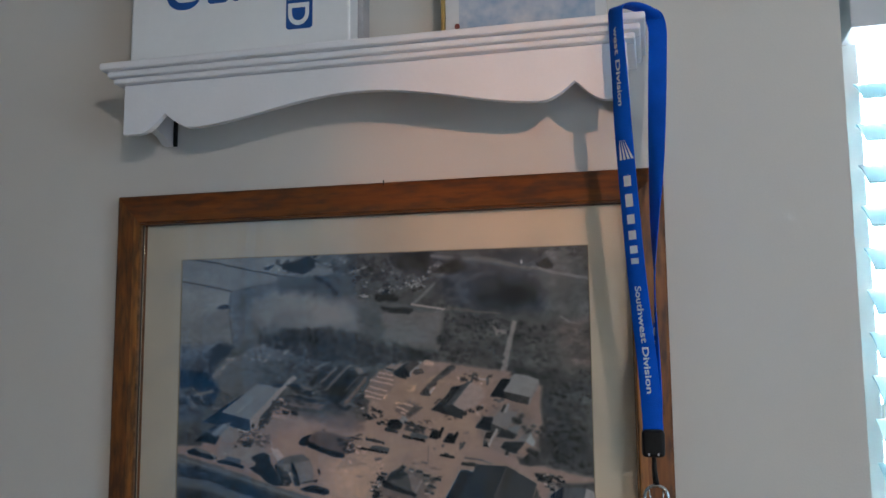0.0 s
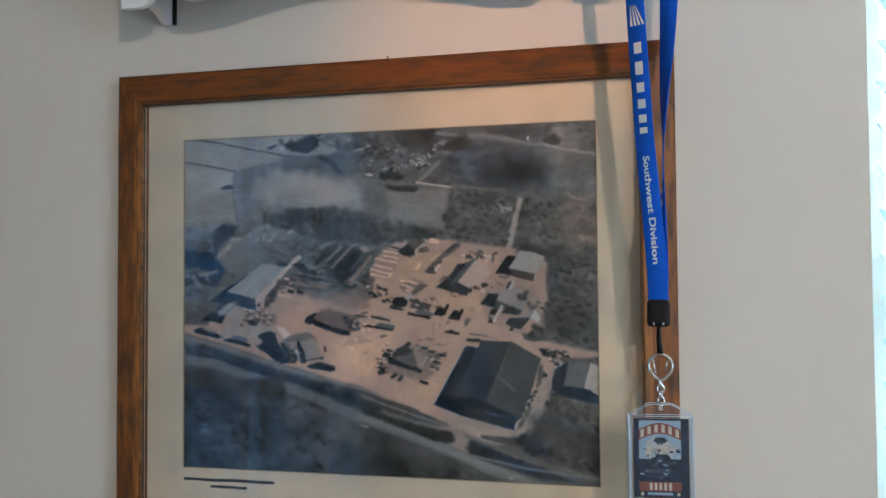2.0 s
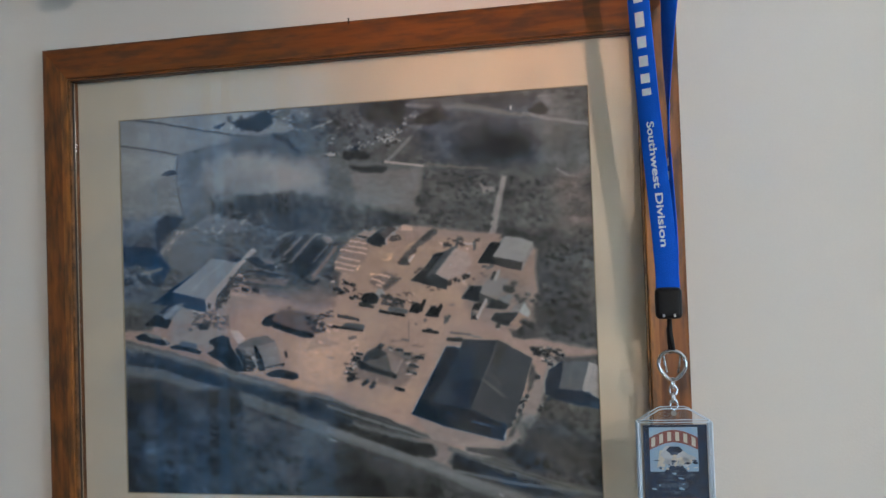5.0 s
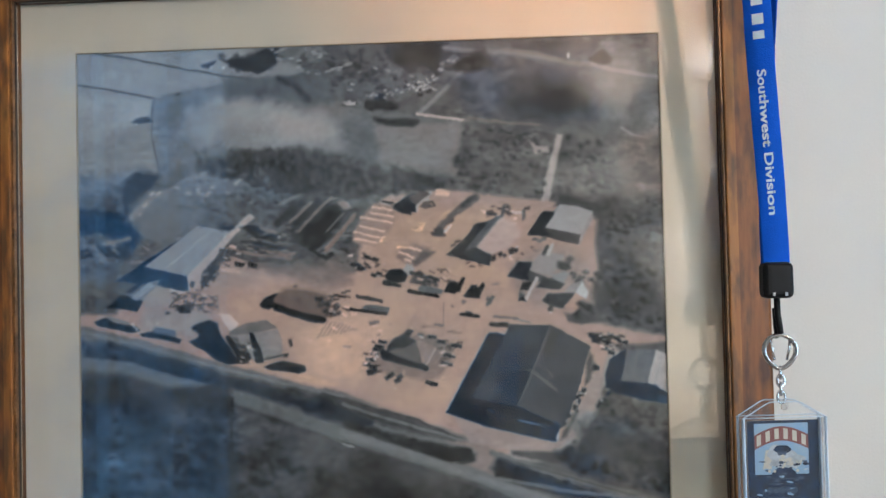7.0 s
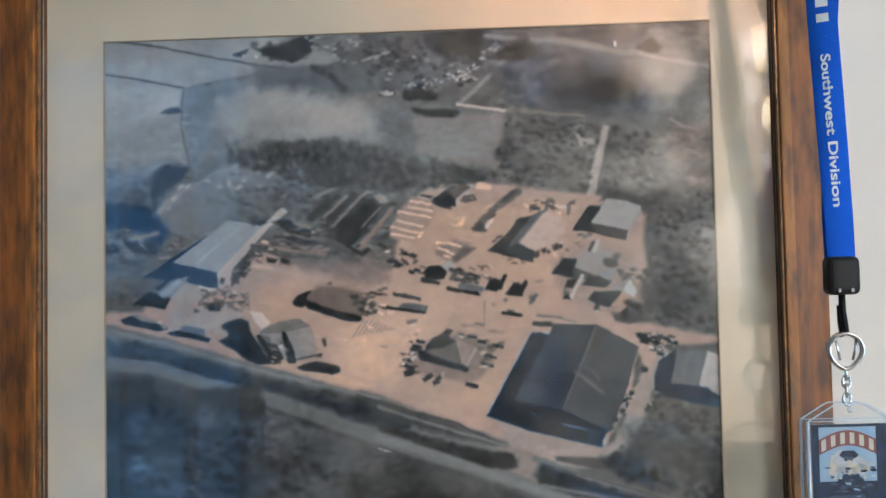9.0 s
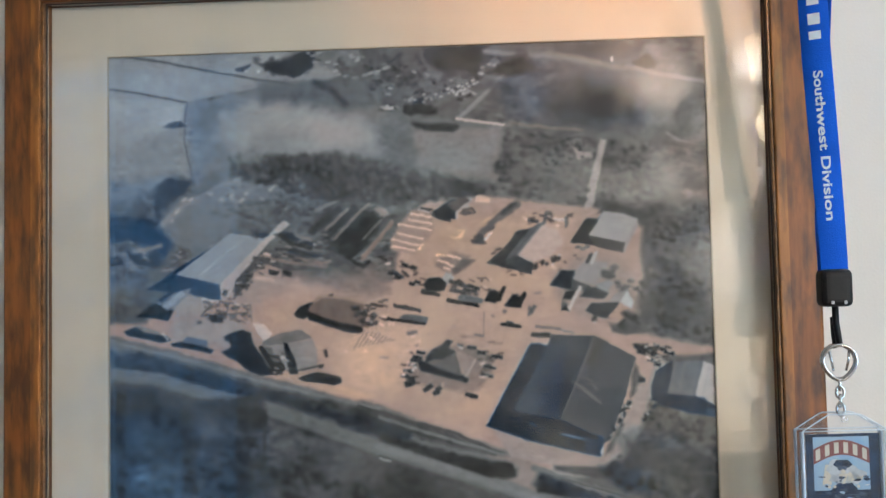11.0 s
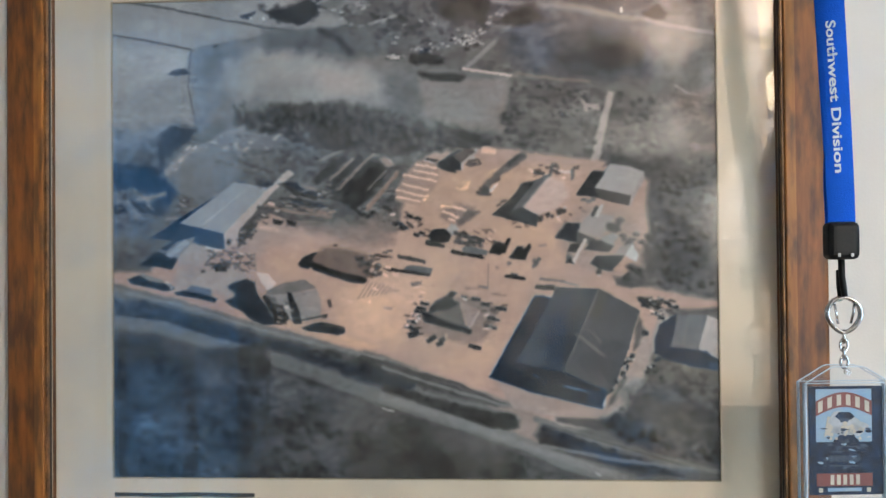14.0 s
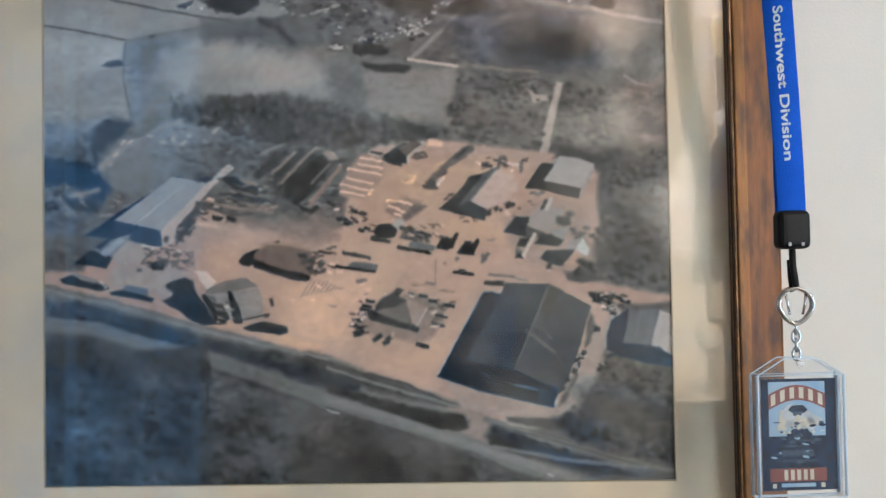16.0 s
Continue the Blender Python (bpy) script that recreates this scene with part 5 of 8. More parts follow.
area([(348.1, 179.1), (363.5, 158.2), (370.2, 154.4), (376.8, 159.3), (382.4, 161.2), (376.6, 171.7), (368.9, 182.1), (359.4, 185.8)], 0.69, soft=1, warm=0.1, grain=0.01)
area([(344.3, 181.9), (359.4, 185.8), (358.4, 193.4), (347.1, 190.5)], 0.24, soft=1, cool=1.3)
dots([(361.3, 189.6), (363.2, 186.8), (368.9, 184.9), (379.3, 184), (377.5, 181.2), (381.2, 181.2)], 0.26, 5, 3, -20, jitter=0.8)
dots([(360.3, 190.6), (370.8, 186.8), (377.4, 186.9), (383.1, 180.3)], 0.68, 3, 2, -20, jitter=0.8)
area([(371.2, 149.7), (376, 143), (378.8, 145), (376.8, 154.5)], 0.36, soft=2.4, wobble=1)
dots([(360.8, 149.6), (363.6, 150.5), (375, 148.7), (378.8, 150.7), (371.2, 146.8)], 0.28, 7, 1.8, 8)
area([(380.7, 148.8), (387.3, 148.9), (387.3, 151.7), (380.6, 151.7)], 0.72, soft=1, warm=0.6)
area([(389.2, 147.9), (392, 147), (391, 156.5), (388.1, 156.5)], 0.4, soft=1.4)
dots([(400.2, 173.8), (403.9, 174.7), (406.8, 172.9)], 0.46, 4, 2.4, 0)
area([(374.4, 204.9), (382, 192.6), (396.2, 192.7), (392.3, 200.3), (391.3, 206.9)], 0.23, soft=1.1, cool=1.9)
area([(394.3, 193.7), (397.2, 186.1), (408.6, 180.5), (419.7, 187.2), (417.7, 197.6), (412.9, 204.2), (398.9, 200.3)], 0.6, soft=1.2, warm=0.2)
area([(393.3, 200.3), (405.4, 205.1), (407.3, 207.9), (399.7, 207.9), (392.3, 204.1)], 0.3, soft=1.2, cool=0.8)
area([(405.7, 182.3), (408.6, 179.5), (412.3, 181.4), (409.4, 187.1), (406.6, 186.1)], 0.28, soft=1)
line([(413.3, 179.6), (411.3, 187.1)], 2.4, 0.74, soft=0.9)
area([(417.8, 193.8), (423.4, 191), (430.9, 195.8), (427, 200.5), (420.5, 199.5)], 0.26, soft=2.4, wobble=1)
trees([(417.8, 191), (431.8, 195.8), (427, 205.2), (417.7, 201.4)], 12, 3.4, dark=0.28, light=0.5)
area([(413, 200.4), (422.4, 198.6), (421.3, 209.9), (415.7, 209.9)], 0.56, soft=1.4)
line([(399.8, 207), (395.9, 212.6), (389.2, 221.1)], 2.8, 0.7, soft=1.2, warm=0.4)
area([(384.6, 216.4), (389.4, 210.7), (394.1, 210.7), (395, 214.5), (387.3, 223.9), (390.1, 225.8), (383.5, 225.8)], 0.24, soft=1.4, wobble=0.5, cool=1.3)
area([(399.7, 211.7), (405.4, 207), (415.7, 208.9), (419.4, 212.7), (412.8, 216.5), (400.6, 215.5)], 0.24, soft=1.4, wobble=0.6, cool=1.3)
trees([(422.3, 202.8), (450.3, 205.4), (451.1, 217.1), (436.1, 219.4), (422.2, 214.6)], 20, 3.4, dark=0.34, light=0.54)
dots([(436.3, 205.3), (432.6, 207.1), (441, 207.2), (445.6, 209.1), (428.9, 204.3)], 0.6, 4, 2, 10, jitter=1)
area([(400.4, 227.8), (408, 220.2), (423, 220.3), (429.5, 221.3), (423.8, 229.8), (419.1, 233.5), (407.9, 231.6)], 0.21, soft=1.3, cool=2.1)
area([(426.8, 219.4), (436.2, 210.9), (441.8, 211.9), (443.6, 218.5), (440.7, 225.1), (433.3, 223.2)], 0.72, soft=1)
area([(434.4, 210.9), (442.8, 211.9), (442.7, 217.6), (438.8, 224.2), (432.4, 218.5)], 0.7, soft=1)
area([(420, 231.6), (425.8, 225), (429.5, 222.2), (438.8, 226), (435.9, 234.5), (427.5, 234.5)], 0.58, soft=1.2, warm=1.3)
line([(437.9, 227), (433, 238.3)], 2.4, 0.3, soft=1.4)
dots([(409.7, 233.5), (411.6, 234.4), (408.8, 231.6)], 0.26, 3, 3, 0)
dots([(410.6, 236.3)], 0.82, 3, 1.6, 30)
area([(421.8, 236.3), (445.1, 239.2), (450.6, 244.9), (435.7, 246.7), (425.5, 243.9)], 0.36, soft=3, grain=0.05, wobble=1)
# trucks and gear in the middle of the yard
area([(269.7, 200.5), (275.5, 196.7), (283.2, 196.7), (287, 201.6), (283.1, 204.4), (273.6, 204.3)], 0.21, soft=1.3, wobble=0.4, cool=1.3)
area([(284.1, 199.6), (289, 191), (293.7, 195.9), (290.8, 201.6)], 0.62, soft=1.1, cool=0.4)
area([(250.6, 184.1), (256.4, 186), (264.1, 187), (261.2, 188.9), (252.5, 187)], 0.24, soft=1.4, wobble=0.8)
area([(241.9, 189.8), (247.7, 190.8), (254.4, 197.5), (246.7, 196.5)], 0.26, soft=1.4, wobble=0.8, cool=1.3)
area([(258.2, 201.4), (264, 198.5), (265.9, 202.4), (260.1, 203.3)], 0.26, soft=1.4, wobble=0.6, cool=1.3)
dots([(252.5, 191.8), (255.4, 193.7), (237.1, 179.2), (236.2, 180.1)], 0.28, 5, 2, 30, jitter=0.8)
area([(286.1, 194.9), (293.7, 192), (294.7, 196.8), (289.8, 201.6)], 0.58, soft=1.2)
area([(292.7, 199.7), (299.4, 197.8), (303.2, 202.6), (296.5, 203.5)], 0.24, soft=1.6, wobble=0.6)
dots([(271.6, 207.2), (275.5, 208.2), (278.3, 209.1), (281.2, 207.3), (295.5, 207.3), (299.4, 208.3), (305.1, 207.4), (309.8, 208.4), (313.7, 207.4), (303.2, 203.6), (308, 204.5), (312.7, 205.5)], 0.23, 7, 2.2, 8, jitter=1, warm=-1.0)
dots([(294.6, 204.5), (297.5, 205.4), (317.5, 201.7), (314.6, 203.6)], 0.58, 3, 1.8, 10, jitter=0.8, warm=1)
area([(298.4, 212.1), (302.2, 210.2), (319.3, 215.1), (317.4, 217.9), (300.3, 215)], 0.46, soft=1, cool=0.2)
line([(289.8, 214.9), (313.6, 219.3)], 2, 0.17, soft=0.9)
area([(320.2, 216), (325.1, 208.4), (329.8, 207.5), (328.8, 218)], 0.2, soft=1, cool=1.3)
line([(330.7, 216.1), (336.5, 205.7)], 2.2, 0.18, soft=0.9)
area([(336.3, 220.9), (344, 211.4), (348.8, 211.4), (345.8, 221.9)], 0.21, soft=1, cool=1.3)
line([(347.7, 219), (353.5, 210.5)], 1.8, 0.2, soft=0.9)
dots([(337.2, 236.1), (340.9, 235.1), (345.7, 238), (343.8, 237)], 0.25, 6, 2, 14, jitter=0.4, warm=-1.0)
dots([(359, 226.2), (358.1, 223.8), (337.3, 225.6)], 0.42, 4, 4, 40, jitter=0.5)
dots([(364.5, 245.6), (368.2, 245.6), (372, 245.6)], 0.23, 6, 3, 4, jitter=0.2, warm=-1.0)
dots([(362.9, 211.5), (365.8, 210.6)], 0.5, 4, 2, 0)
line([(363.1, 238), (370.2, 240)], 1.2, 0.5, soft=1)
line([(379.6, 240.9), (393.6, 244.7)], 1.6, 0.5, soft=1.4)
clutter([(256.3, 198.5), (328, 197), (328.9, 210.4), (265.9, 210)], 46, 5)
clutter([(203.2, 214.5), (237, 217.5), (235, 235.7), (213.8, 232.8)], 30, 4.5)
clutter([(385.1, 176.5), (431.9, 191.1), (445.5, 214.8), (426.5, 236.4), (398.5, 233.4), (375.2, 214.4)], 70, 5)
clutter([(100.8, 213), (139.9, 169.7), (144.8, 177.5), (120.4, 203.5), (104.7, 213.1)], 40, 4.5)
clutter([(81.1, 212), (123.4, 215.1), (122.4, 230.5), (83.2, 230.4)], 34, 5, dark=0.34)
clutter([(140.1, 257.5), (159.5, 257.5), (159.6, 275.7), (140.1, 275.7)], 20, 4)
clutter([(227.5, 175.2), (270.8, 181.3), (266.8, 204.3), (233.2, 197.4)], 26, 5)
clutter([(352.3, 143.7), (393, 146.1), (391.9, 155.6), (356.9, 155.3)], 18, 5)
clutter([(313.9, 175.9), (385, 180.3), (383, 195.5), (342.3, 196.2)], 22, 4)
clutter([(144.8, 157.1), (188.7, 165.3), (190.7, 185.6), (149.7, 189.1)], 40, 7, light=0.52)
clutter([(174.1, 131.2), (247, 133), (245.8, 175.4), (208.1, 182.8), (177, 160.3)], 40, 8, dark=0.26, light=0.48)
clutter([(435, 294.5), (445.2, 294.5), (428.7, 342.1), (418.4, 344)], 34, 3)
clutter([(440.2, 254.3), (475.5, 258.1), (467.8, 271.2), (454, 269.3)], 30, 5)
clutter([(244.5, 256.7), (270.4, 253.9), (260.7, 284.3), (246.3, 281.5)], 20, 4)
clutter([(313.3, 256.9), (332.2, 260.7), (322.5, 282.4), (313.1, 282.4)], 16, 4)
clutter([(198.3, 247.1), (246.5, 237.7), (337.2, 226.1), (356.1, 233.3), (322.8, 250.2), (246.5, 253.9), (203.1, 271)], 30, 3, dark=0.5, light=0.7)
clutter([(25.9, 119.7), (159.4, 106.7), (149.7, 155.2), (71.1, 188.6), (26.4, 188.3)], 70, 5, dark=0.3, light=0.52, warm=0.2)
clutter([(159.4, 0.7), (344.1, 4.6), (339, 46.2), (227.9, 54), (188.9, 28.8)], 70, 4.5, dark=0.27, light=0.56, warm=0.1)
# road, ditch and fields in front
area([(-19.7, 239.6), (8.6, 243.7), (74, 260.3), (157.4, 284.4), (230.9, 303.6), (258.2, 313), (339.8, 342), (348.6, 354.7), (330.5, 358.2), (212.2, 325.3), (87.7, 282.6), (-19.9, 253.5)], 0.46, soft=5, grain=0.04, wobble=1)
area([(-19.9, 253.5), (87.7, 282.6), (193.8, 320.5), (325.8, 365), (393.2, 390.4), (509, 422.5), (526.5, 440.5), (-22.3, 438.7)], 0.36, soft=3, grain=0.06, wobble=2)
line([(-5.6, 243.5), (74, 263.1), (120.4, 277.5), (175.8, 292.9), (230.9, 305.4)], 3, 0.52, soft=3, wobble=0.6)
area([(-5.7, 252.8), (27.2, 255.1), (73.9, 267.7), (120.3, 281.2), (138.8, 286), (175.8, 294.7), (212.5, 303.4), (267.3, 317.6), (330.7, 341.9), (335.2, 345.6), (285.3, 336), (230.7, 317.3), (175.6, 304.8), (138.7, 297), (129.3, 304.3), (73.6, 287.1), (27, 272.7), (-5.8, 263)], 0.31, soft=5, grain=0.07, wobble=1.6)
area([(55.2, 269.3), (83.2, 273.4), (120.2, 287.6), (129.4, 299.7), (96.9, 289.7), (64.4, 282.4)], 0.26, soft=6, grain=0.05, wobble=2, cool=1.9)
area([(120.2, 287.6), (152.7, 291.7), (194.1, 305.9), (230.7, 314.5), (258.1, 325.7), (253.4, 332.1), (212.2, 322.5), (166.4, 305.6), (129.4, 297.8)], 0.24, soft=6, grain=0.06, wobble=2, cool=1.3)
trees([(3.7, 256.6), (87.8, 277.1), (129.5, 292.3), (129.4, 299.7), (73.7, 285.2), (3.6, 263.1)], 40, 4, dark=0.22, light=0.33)
line([(212.5, 302.4), (249.1, 312.9), (294.6, 326.1), (334.3, 344.6)], 2.4, 0.3, soft=2, wobble=0.8)
line([(230.8, 311.8), (285.4, 329.6), (339.7, 345.6)], 2.4, 0.5, soft=2.2, wobble=0.5)
area([(230.6, 325.5), (258, 332.1), (303.4, 344.4), (339.6, 351.9), (343.1, 360.1), (337.6, 365.5), (321.3, 364.5), (285.1, 351.5), (248.7, 339.3), (230.5, 331.9)], 0.27, soft=3, grain=0.06, wobble=1.2)
trees([(230.6, 326.4), (267.1, 335.9), (341.4, 352), (334.9, 364.6), (285.1, 350.6), (239.6, 335.6)], 60, 4, dark=0.22, light=0.34)
line([(-6, 272.2), (45.7, 278.4), (87.6, 291.8), (129.3, 301.5), (138.6, 304.4), (175.4, 317.6), (230.4, 337.3), (285, 356), (339.3, 374.6), (375.2, 388.4), (411.1, 399.5), (451.2, 412.3)], 11.5, 0.48, soft=3, wobble=0.5)
line([(230.4, 336.4), (285, 354.2), (339.3, 372.8), (393.2, 391.3), (429, 403.2)], 6.5, 0.53, soft=2.4)
line([(230.3, 343.7), (266.8, 355.9), (348.2, 381.9), (375.1, 394.8)], 1.2, 0.36, soft=1.2)
line([(230.3, 345.6), (239.4, 348.4)], 1.6, 0.64, soft=1.2)
line([(3.4, 277.9), (45.6, 287.7), (87.5, 300.1)], 1, 0.38, soft=1.4)
dots([(407.5, 399.5), (409.3, 400.4)], 0.74, 3, 1.6, 10)
area([(319.8, 344.5), (339.7, 344.7), (356, 349.4), (369.4, 356.7), (359.4, 360.3), (355.7, 367.5), (364.6, 377.5), (348.4, 372.9), (334, 364.6), (343.1, 361.9), (344.1, 354.7), (335.1, 349.2)], 0.55, soft=4, grain=0.03, wobble=0.8, warm=0.6)
area([(323.8, 321.8), (349, 329.3), (394, 340.6), (415.5, 345.3), (422.8, 340.9), (431.2, 322.9), (438.6, 304.9), (445.2, 287), (452.3, 287.1), (449.3, 309.6), (437.2, 339.2), (425.3, 352.7), (402.8, 356.1), (371.3, 353.1), (339.7, 345.6)], 0.6, soft=3, grain=0.03, wobble=0.6, warm=0.6)
area([(374, 353.1), (416.3, 355.3), (418.8, 363.4), (411.6, 364.3), (375.7, 356.8)], 0.34, soft=2.4, grain=0.05, wobble=0.8)
line([(357.7, 354.8), (393.6, 367.8), (429.4, 378), (465, 388.1), (507.6, 398.2)], 5, 0.46, soft=2, wobble=0.4)
line([(362.2, 358.5), (411.5, 372.4), (460.6, 387.2), (507.6, 400.9)], 1.2, 0.36, soft=1.2)
area([(360.3, 363), (363.9, 360.3), (384.6, 366.8), (420.4, 380.6), (464.9, 395.3), (478.2, 400.8), (446.9, 400.6), (411.2, 390.5), (375.4, 380.3), (361.9, 374.8)], 0.26, soft=3, grain=0.06, wobble=1.2)
trees([(362.1, 362.1), (398, 371.4), (442.7, 386.2), (473.8, 399), (438.1, 395.1), (375.4, 378.5)], 50, 4, dark=0.2, light=0.33)
area([(393.5, 374.5), (429.3, 386.1), (442.5, 396.1), (411.3, 388.7)], 0.24, soft=4, wobble=1, cool=2.3)
area([(416.3, 352.6), (438.8, 350.1), (483.6, 345.9), (510.9, 359.7), (510.3, 395.6), (460.7, 381.8), (423.3, 368.9)], 0.36, soft=5, grain=0.08, wobble=2)
trees([(416.3, 352.6), (452.5, 332.1), (510.3, 346.2), (510.4, 391.1), (460.7, 381.8), (420.6, 365.7)], 50, 5, dark=0.28, light=0.44)
area([(411.8, 354.3), (438.8, 352.8), (456.4, 368.2), (451.8, 379.5), (425, 368.9)], 0.3, soft=8, grain=0.05, wobble=2, cool=1)
area([(-6.3, 300), (45.4, 300.6), (42.8, 315.3), (2.9, 313.1)], 0.26, soft=8, grain=0.06, wobble=3)
area([(92.1, 303.4), (133.9, 308.5), (138.4, 320), (119.8, 322.1), (96.6, 315)], 0.27, soft=8, grain=0.06, wobble=3)
area([(123.7, 304.2), (134.9, 304.3), (136.5, 322.7), (125.3, 323.5)], 0.27, soft=3, wobble=1)
spruces([(2.6, 337.1), (128.7, 347.4), (127.8, 411.7), (1.6, 415.7)], 60, 14, dark=0.3, light=0.43)
area([(129, 324.5), (230.2, 352.9), (348.1, 390.1), (393, 408.4), (127.7, 416.3)], 0.34, soft=8, grain=0.07, wobble=3)
trees([(133.4, 342.9), (230, 366.5), (348, 394.6), (375, 406.1), (132.4, 411.7)], 60, 9, dark=0.27, light=0.4)
area([(211.5, 375.5), (302.9, 380.7), (348, 394.6), (311.5, 408), (220.2, 407.6)], 0.28, soft=16, grain=0.07, wobble=4)
area([(132.8, 388.8), (211.2, 393.8), (192.6, 407.4), (132.5, 407.1)], 0.29, soft=12, grain=0.06, wobble=4)
# Dark upright edge of a reflection in the glass, painted into the print.
line([(133.3, 319.9), (132.5, 407.1)], 2.2, 0.31, soft=1.6)
area([(230.2, 352.9), (266.7, 362.3), (257.3, 375.9), (229.8, 375.7)], 0.3, soft=10, grain=0.06, wobble=3)
spruces([(220.5, 389.3), (347.9, 401.4), (338.7, 412.7), (220.1, 414.4)], 90, 13, dark=0.23, light=0.42)
# Blue reflection at the lower left painted into the print.
wash([(-39.3, 295), (133.7, 324.5), (132.4, 416.3), (-40.9, 415.5)], -0.8, soft=24, blotch=0.035, lift=-0.08)
wash([(-38.7, 248.6), (27.2, 255.1), (129.6, 283.1), (129.3, 304.3), (-5.9, 267.6), (-38.8, 257.9)], -0.9, soft=8)
wash([(416.3, 352.6), (452.5, 332.1), (523.6, 346.3), (522.8, 395.6), (460.7, 381.8), (420.6, 365.7)], -0.9, soft=12)
# faded dyes, with the glass's blue reflections and veil painted in
wash([(-30.9, -20.4), (159.3, -16.1), (152, 27.6), (95.1, 36.9), (70.2, 43.9), (74.6, 108), (30.9, 122.2), (-28.9, 153.5)], -0.35, soft=16, lift=0.055)
wash([(69.2, 42.4), (114.9, 36.3), (179, 28.6), (198.6, 43.7), (159.4, 44), (115, 50.6), (95.2, 64.1), (95.3, 86.2), (80.5, 108.1), (73.6, 108), (66.4, 63.6)], -0.9, soft=9, lift=0.05)
wash([(65.3, 44.3), (84.2, 42.7), (82.5, 105.7), (72.6, 108.5)], -0.5, soft=6)
wash([(100.1, 54.3), (159.4, 43), (227.9, 61.3), (276.3, 71.9), (336.3, 72.8), (331.1, 116.6), (256.8, 105.5), (198.6, 92.6), (149.6, 90.9), (105.2, 93.7)], -0.25, soft=12, lift=0.015)
wash([(-29.4, 114.1), (55.7, 105.3), (46.1, 154.2), (31.5, 198.1), (-28.4, 202.6)], -1.4, soft=10)
wash([(50.8, 115.1), (159.4, 106.7), (198.5, 131.5), (159.5, 155.3), (80.9, 169.2), (51.1, 169)], -0.4, soft=10, lift=0.02)
wash([(341.1, 71.4), (419.4, 79.4), (522.1, 93.4), (521.1, 144.5), (411.4, 141.5), (323.9, 127.1)], 0.15, soft=8)
wash([(448.6, 167.5), (521, 149.3), (518.8, 261.9), (459, 245.4)], -0.4, soft=10)
wash([(327.1, 36.3), (377.6, 8.2), (458.2, 9.9), (457.2, 69.9), (353.1, 67.8)], -0.5, soft=12)
wash([(159.3, -11.2), (344.3, -7.1), (324.6, 41.1), (227.9, 49.1), (188.9, 28.8)], -0.4, soft=10, lift=0.01)
# Blotchy lamp glare on the glass painted over the upper right.
wash([(460.5, 9.9), (523.9, 6.4), (521.1, 144.5), (479.5, 134.6), (466.4, 82)], 0.3, soft=18, lift=0.045, blotch=0.05, wobble=5)
wash([(31.8, 230.2), (100.7, 203.3), (222.6, 199.2), (256.6, 146.6), (413.8, 141.5), (450.9, 167.5), (425.5, 242.9), (458.6, 271.2), (396.8, 358.1), (227.1, 300.5), (51.7, 254)], 0.1, soft=8, blotch=0.008)
wash([(198.3, 232.7), (370.3, 233.3), (322.2, 318.2), (198.3, 294.8)], 0, soft=30, lift=-0.012)
wash([(266.3, 133.2), (427.9, 144.5), (450.9, 167.5), (426.6, 233.5), (256.3, 204.2)], 0.1, soft=12, lift=-0.022)
# scrub, hedges and tree tops in front of the fields
area([(-1, 140), (12, 137.2), (31, 142.3), (42, 143.4), (40.1, 155.2), (26.1, 152.1), (12.2, 154.9), (-0.8, 155.8)], 0.24, soft=3, wobble=2.5, cool=2.3)
area([(16.3, 167.7), (31.3, 171.7), (42.2, 168.9), (44.3, 178.7), (26.4, 181.5)], 0.25, soft=3, wobble=2, cool=2.3)
area([(-0.6, 173.4), (9.3, 171.5), (12.4, 179.4), (1.4, 181.3)], 0.27, soft=3, wobble=2, cool=2.3)
area([(43.8, 116), (55.7, 105.3), (72.6, 108.5), (66.7, 120.2), (50.9, 129.8), (42, 140.5), (38.9, 130.7)], 0.27, soft=6, wobble=2.5, cool=1.5)
clutter([(43.5, 146.9), (60.8, 129.9), (95.4, 114.6), (149.6, 106.5), (115.2, 125.6), (80.8, 154.6), (51.1, 164.1)], 34, 5, dark=0.32, light=0.58, warm=0.2)
clutter([(1.2, 153.8), (46.1, 159.1), (41.4, 193.3), (1.6, 197.9)], 26, 5, dark=0.25, light=0.5, warm=-0.3)
trees([(95.4, 100.9), (139.8, 96.6), (198.6, 95.5), (256.7, 109.9), (319.1, 126.1), (304.7, 130.7), (247, 132), (198.5, 129.5), (159.4, 121.3)], 150, 6.5, dark=0.27, light=0.46)
spruces([(95.4, 103.9), (139.8, 101.5), (198.5, 100.4), (256.7, 113.7), (319.1, 127), (304.7, 130.7), (247, 132), (198.5, 129.5), (159.4, 121.3)], 30, 13, dark=0.25, light=0.45)
trees([(343.5, 74.4), (414.6, 82.2), (408.2, 139.5), (326.3, 124.2)], 70, 4, dark=0.29, light=0.5)
trees([(424.1, 81.4), (466.2, 92.6), (465.5, 134.5), (418.6, 133.9)], 40, 4.5, dark=0.29, light=0.52)
trees([(458.2, 153.4), (507.3, 139.7), (505.1, 252.5), (459, 245.4), (447.9, 214.8), (450.9, 172.3)], 80, 5, dark=0.27, light=0.48)
wash([(95.4, 96), (198.6, 92.6), (266.4, 108.1), (319.1, 123.2), (304.7, 137.5), (247, 139.3), (159.5, 131), (95.5, 120.5)], -0.3, soft=10, lift=0.03)
wash([(159.4, 121.3), (247, 132), (242, 175.3), (208.1, 189.5), (159.5, 174.7)], -0.2, soft=10, lift=0.015)
trees([(133.3, 347.5), (229.9, 368.8), (348, 394.6), (375, 406.1), (132.4, 411.7)], 80, 7, dark=0.22, light=0.42)
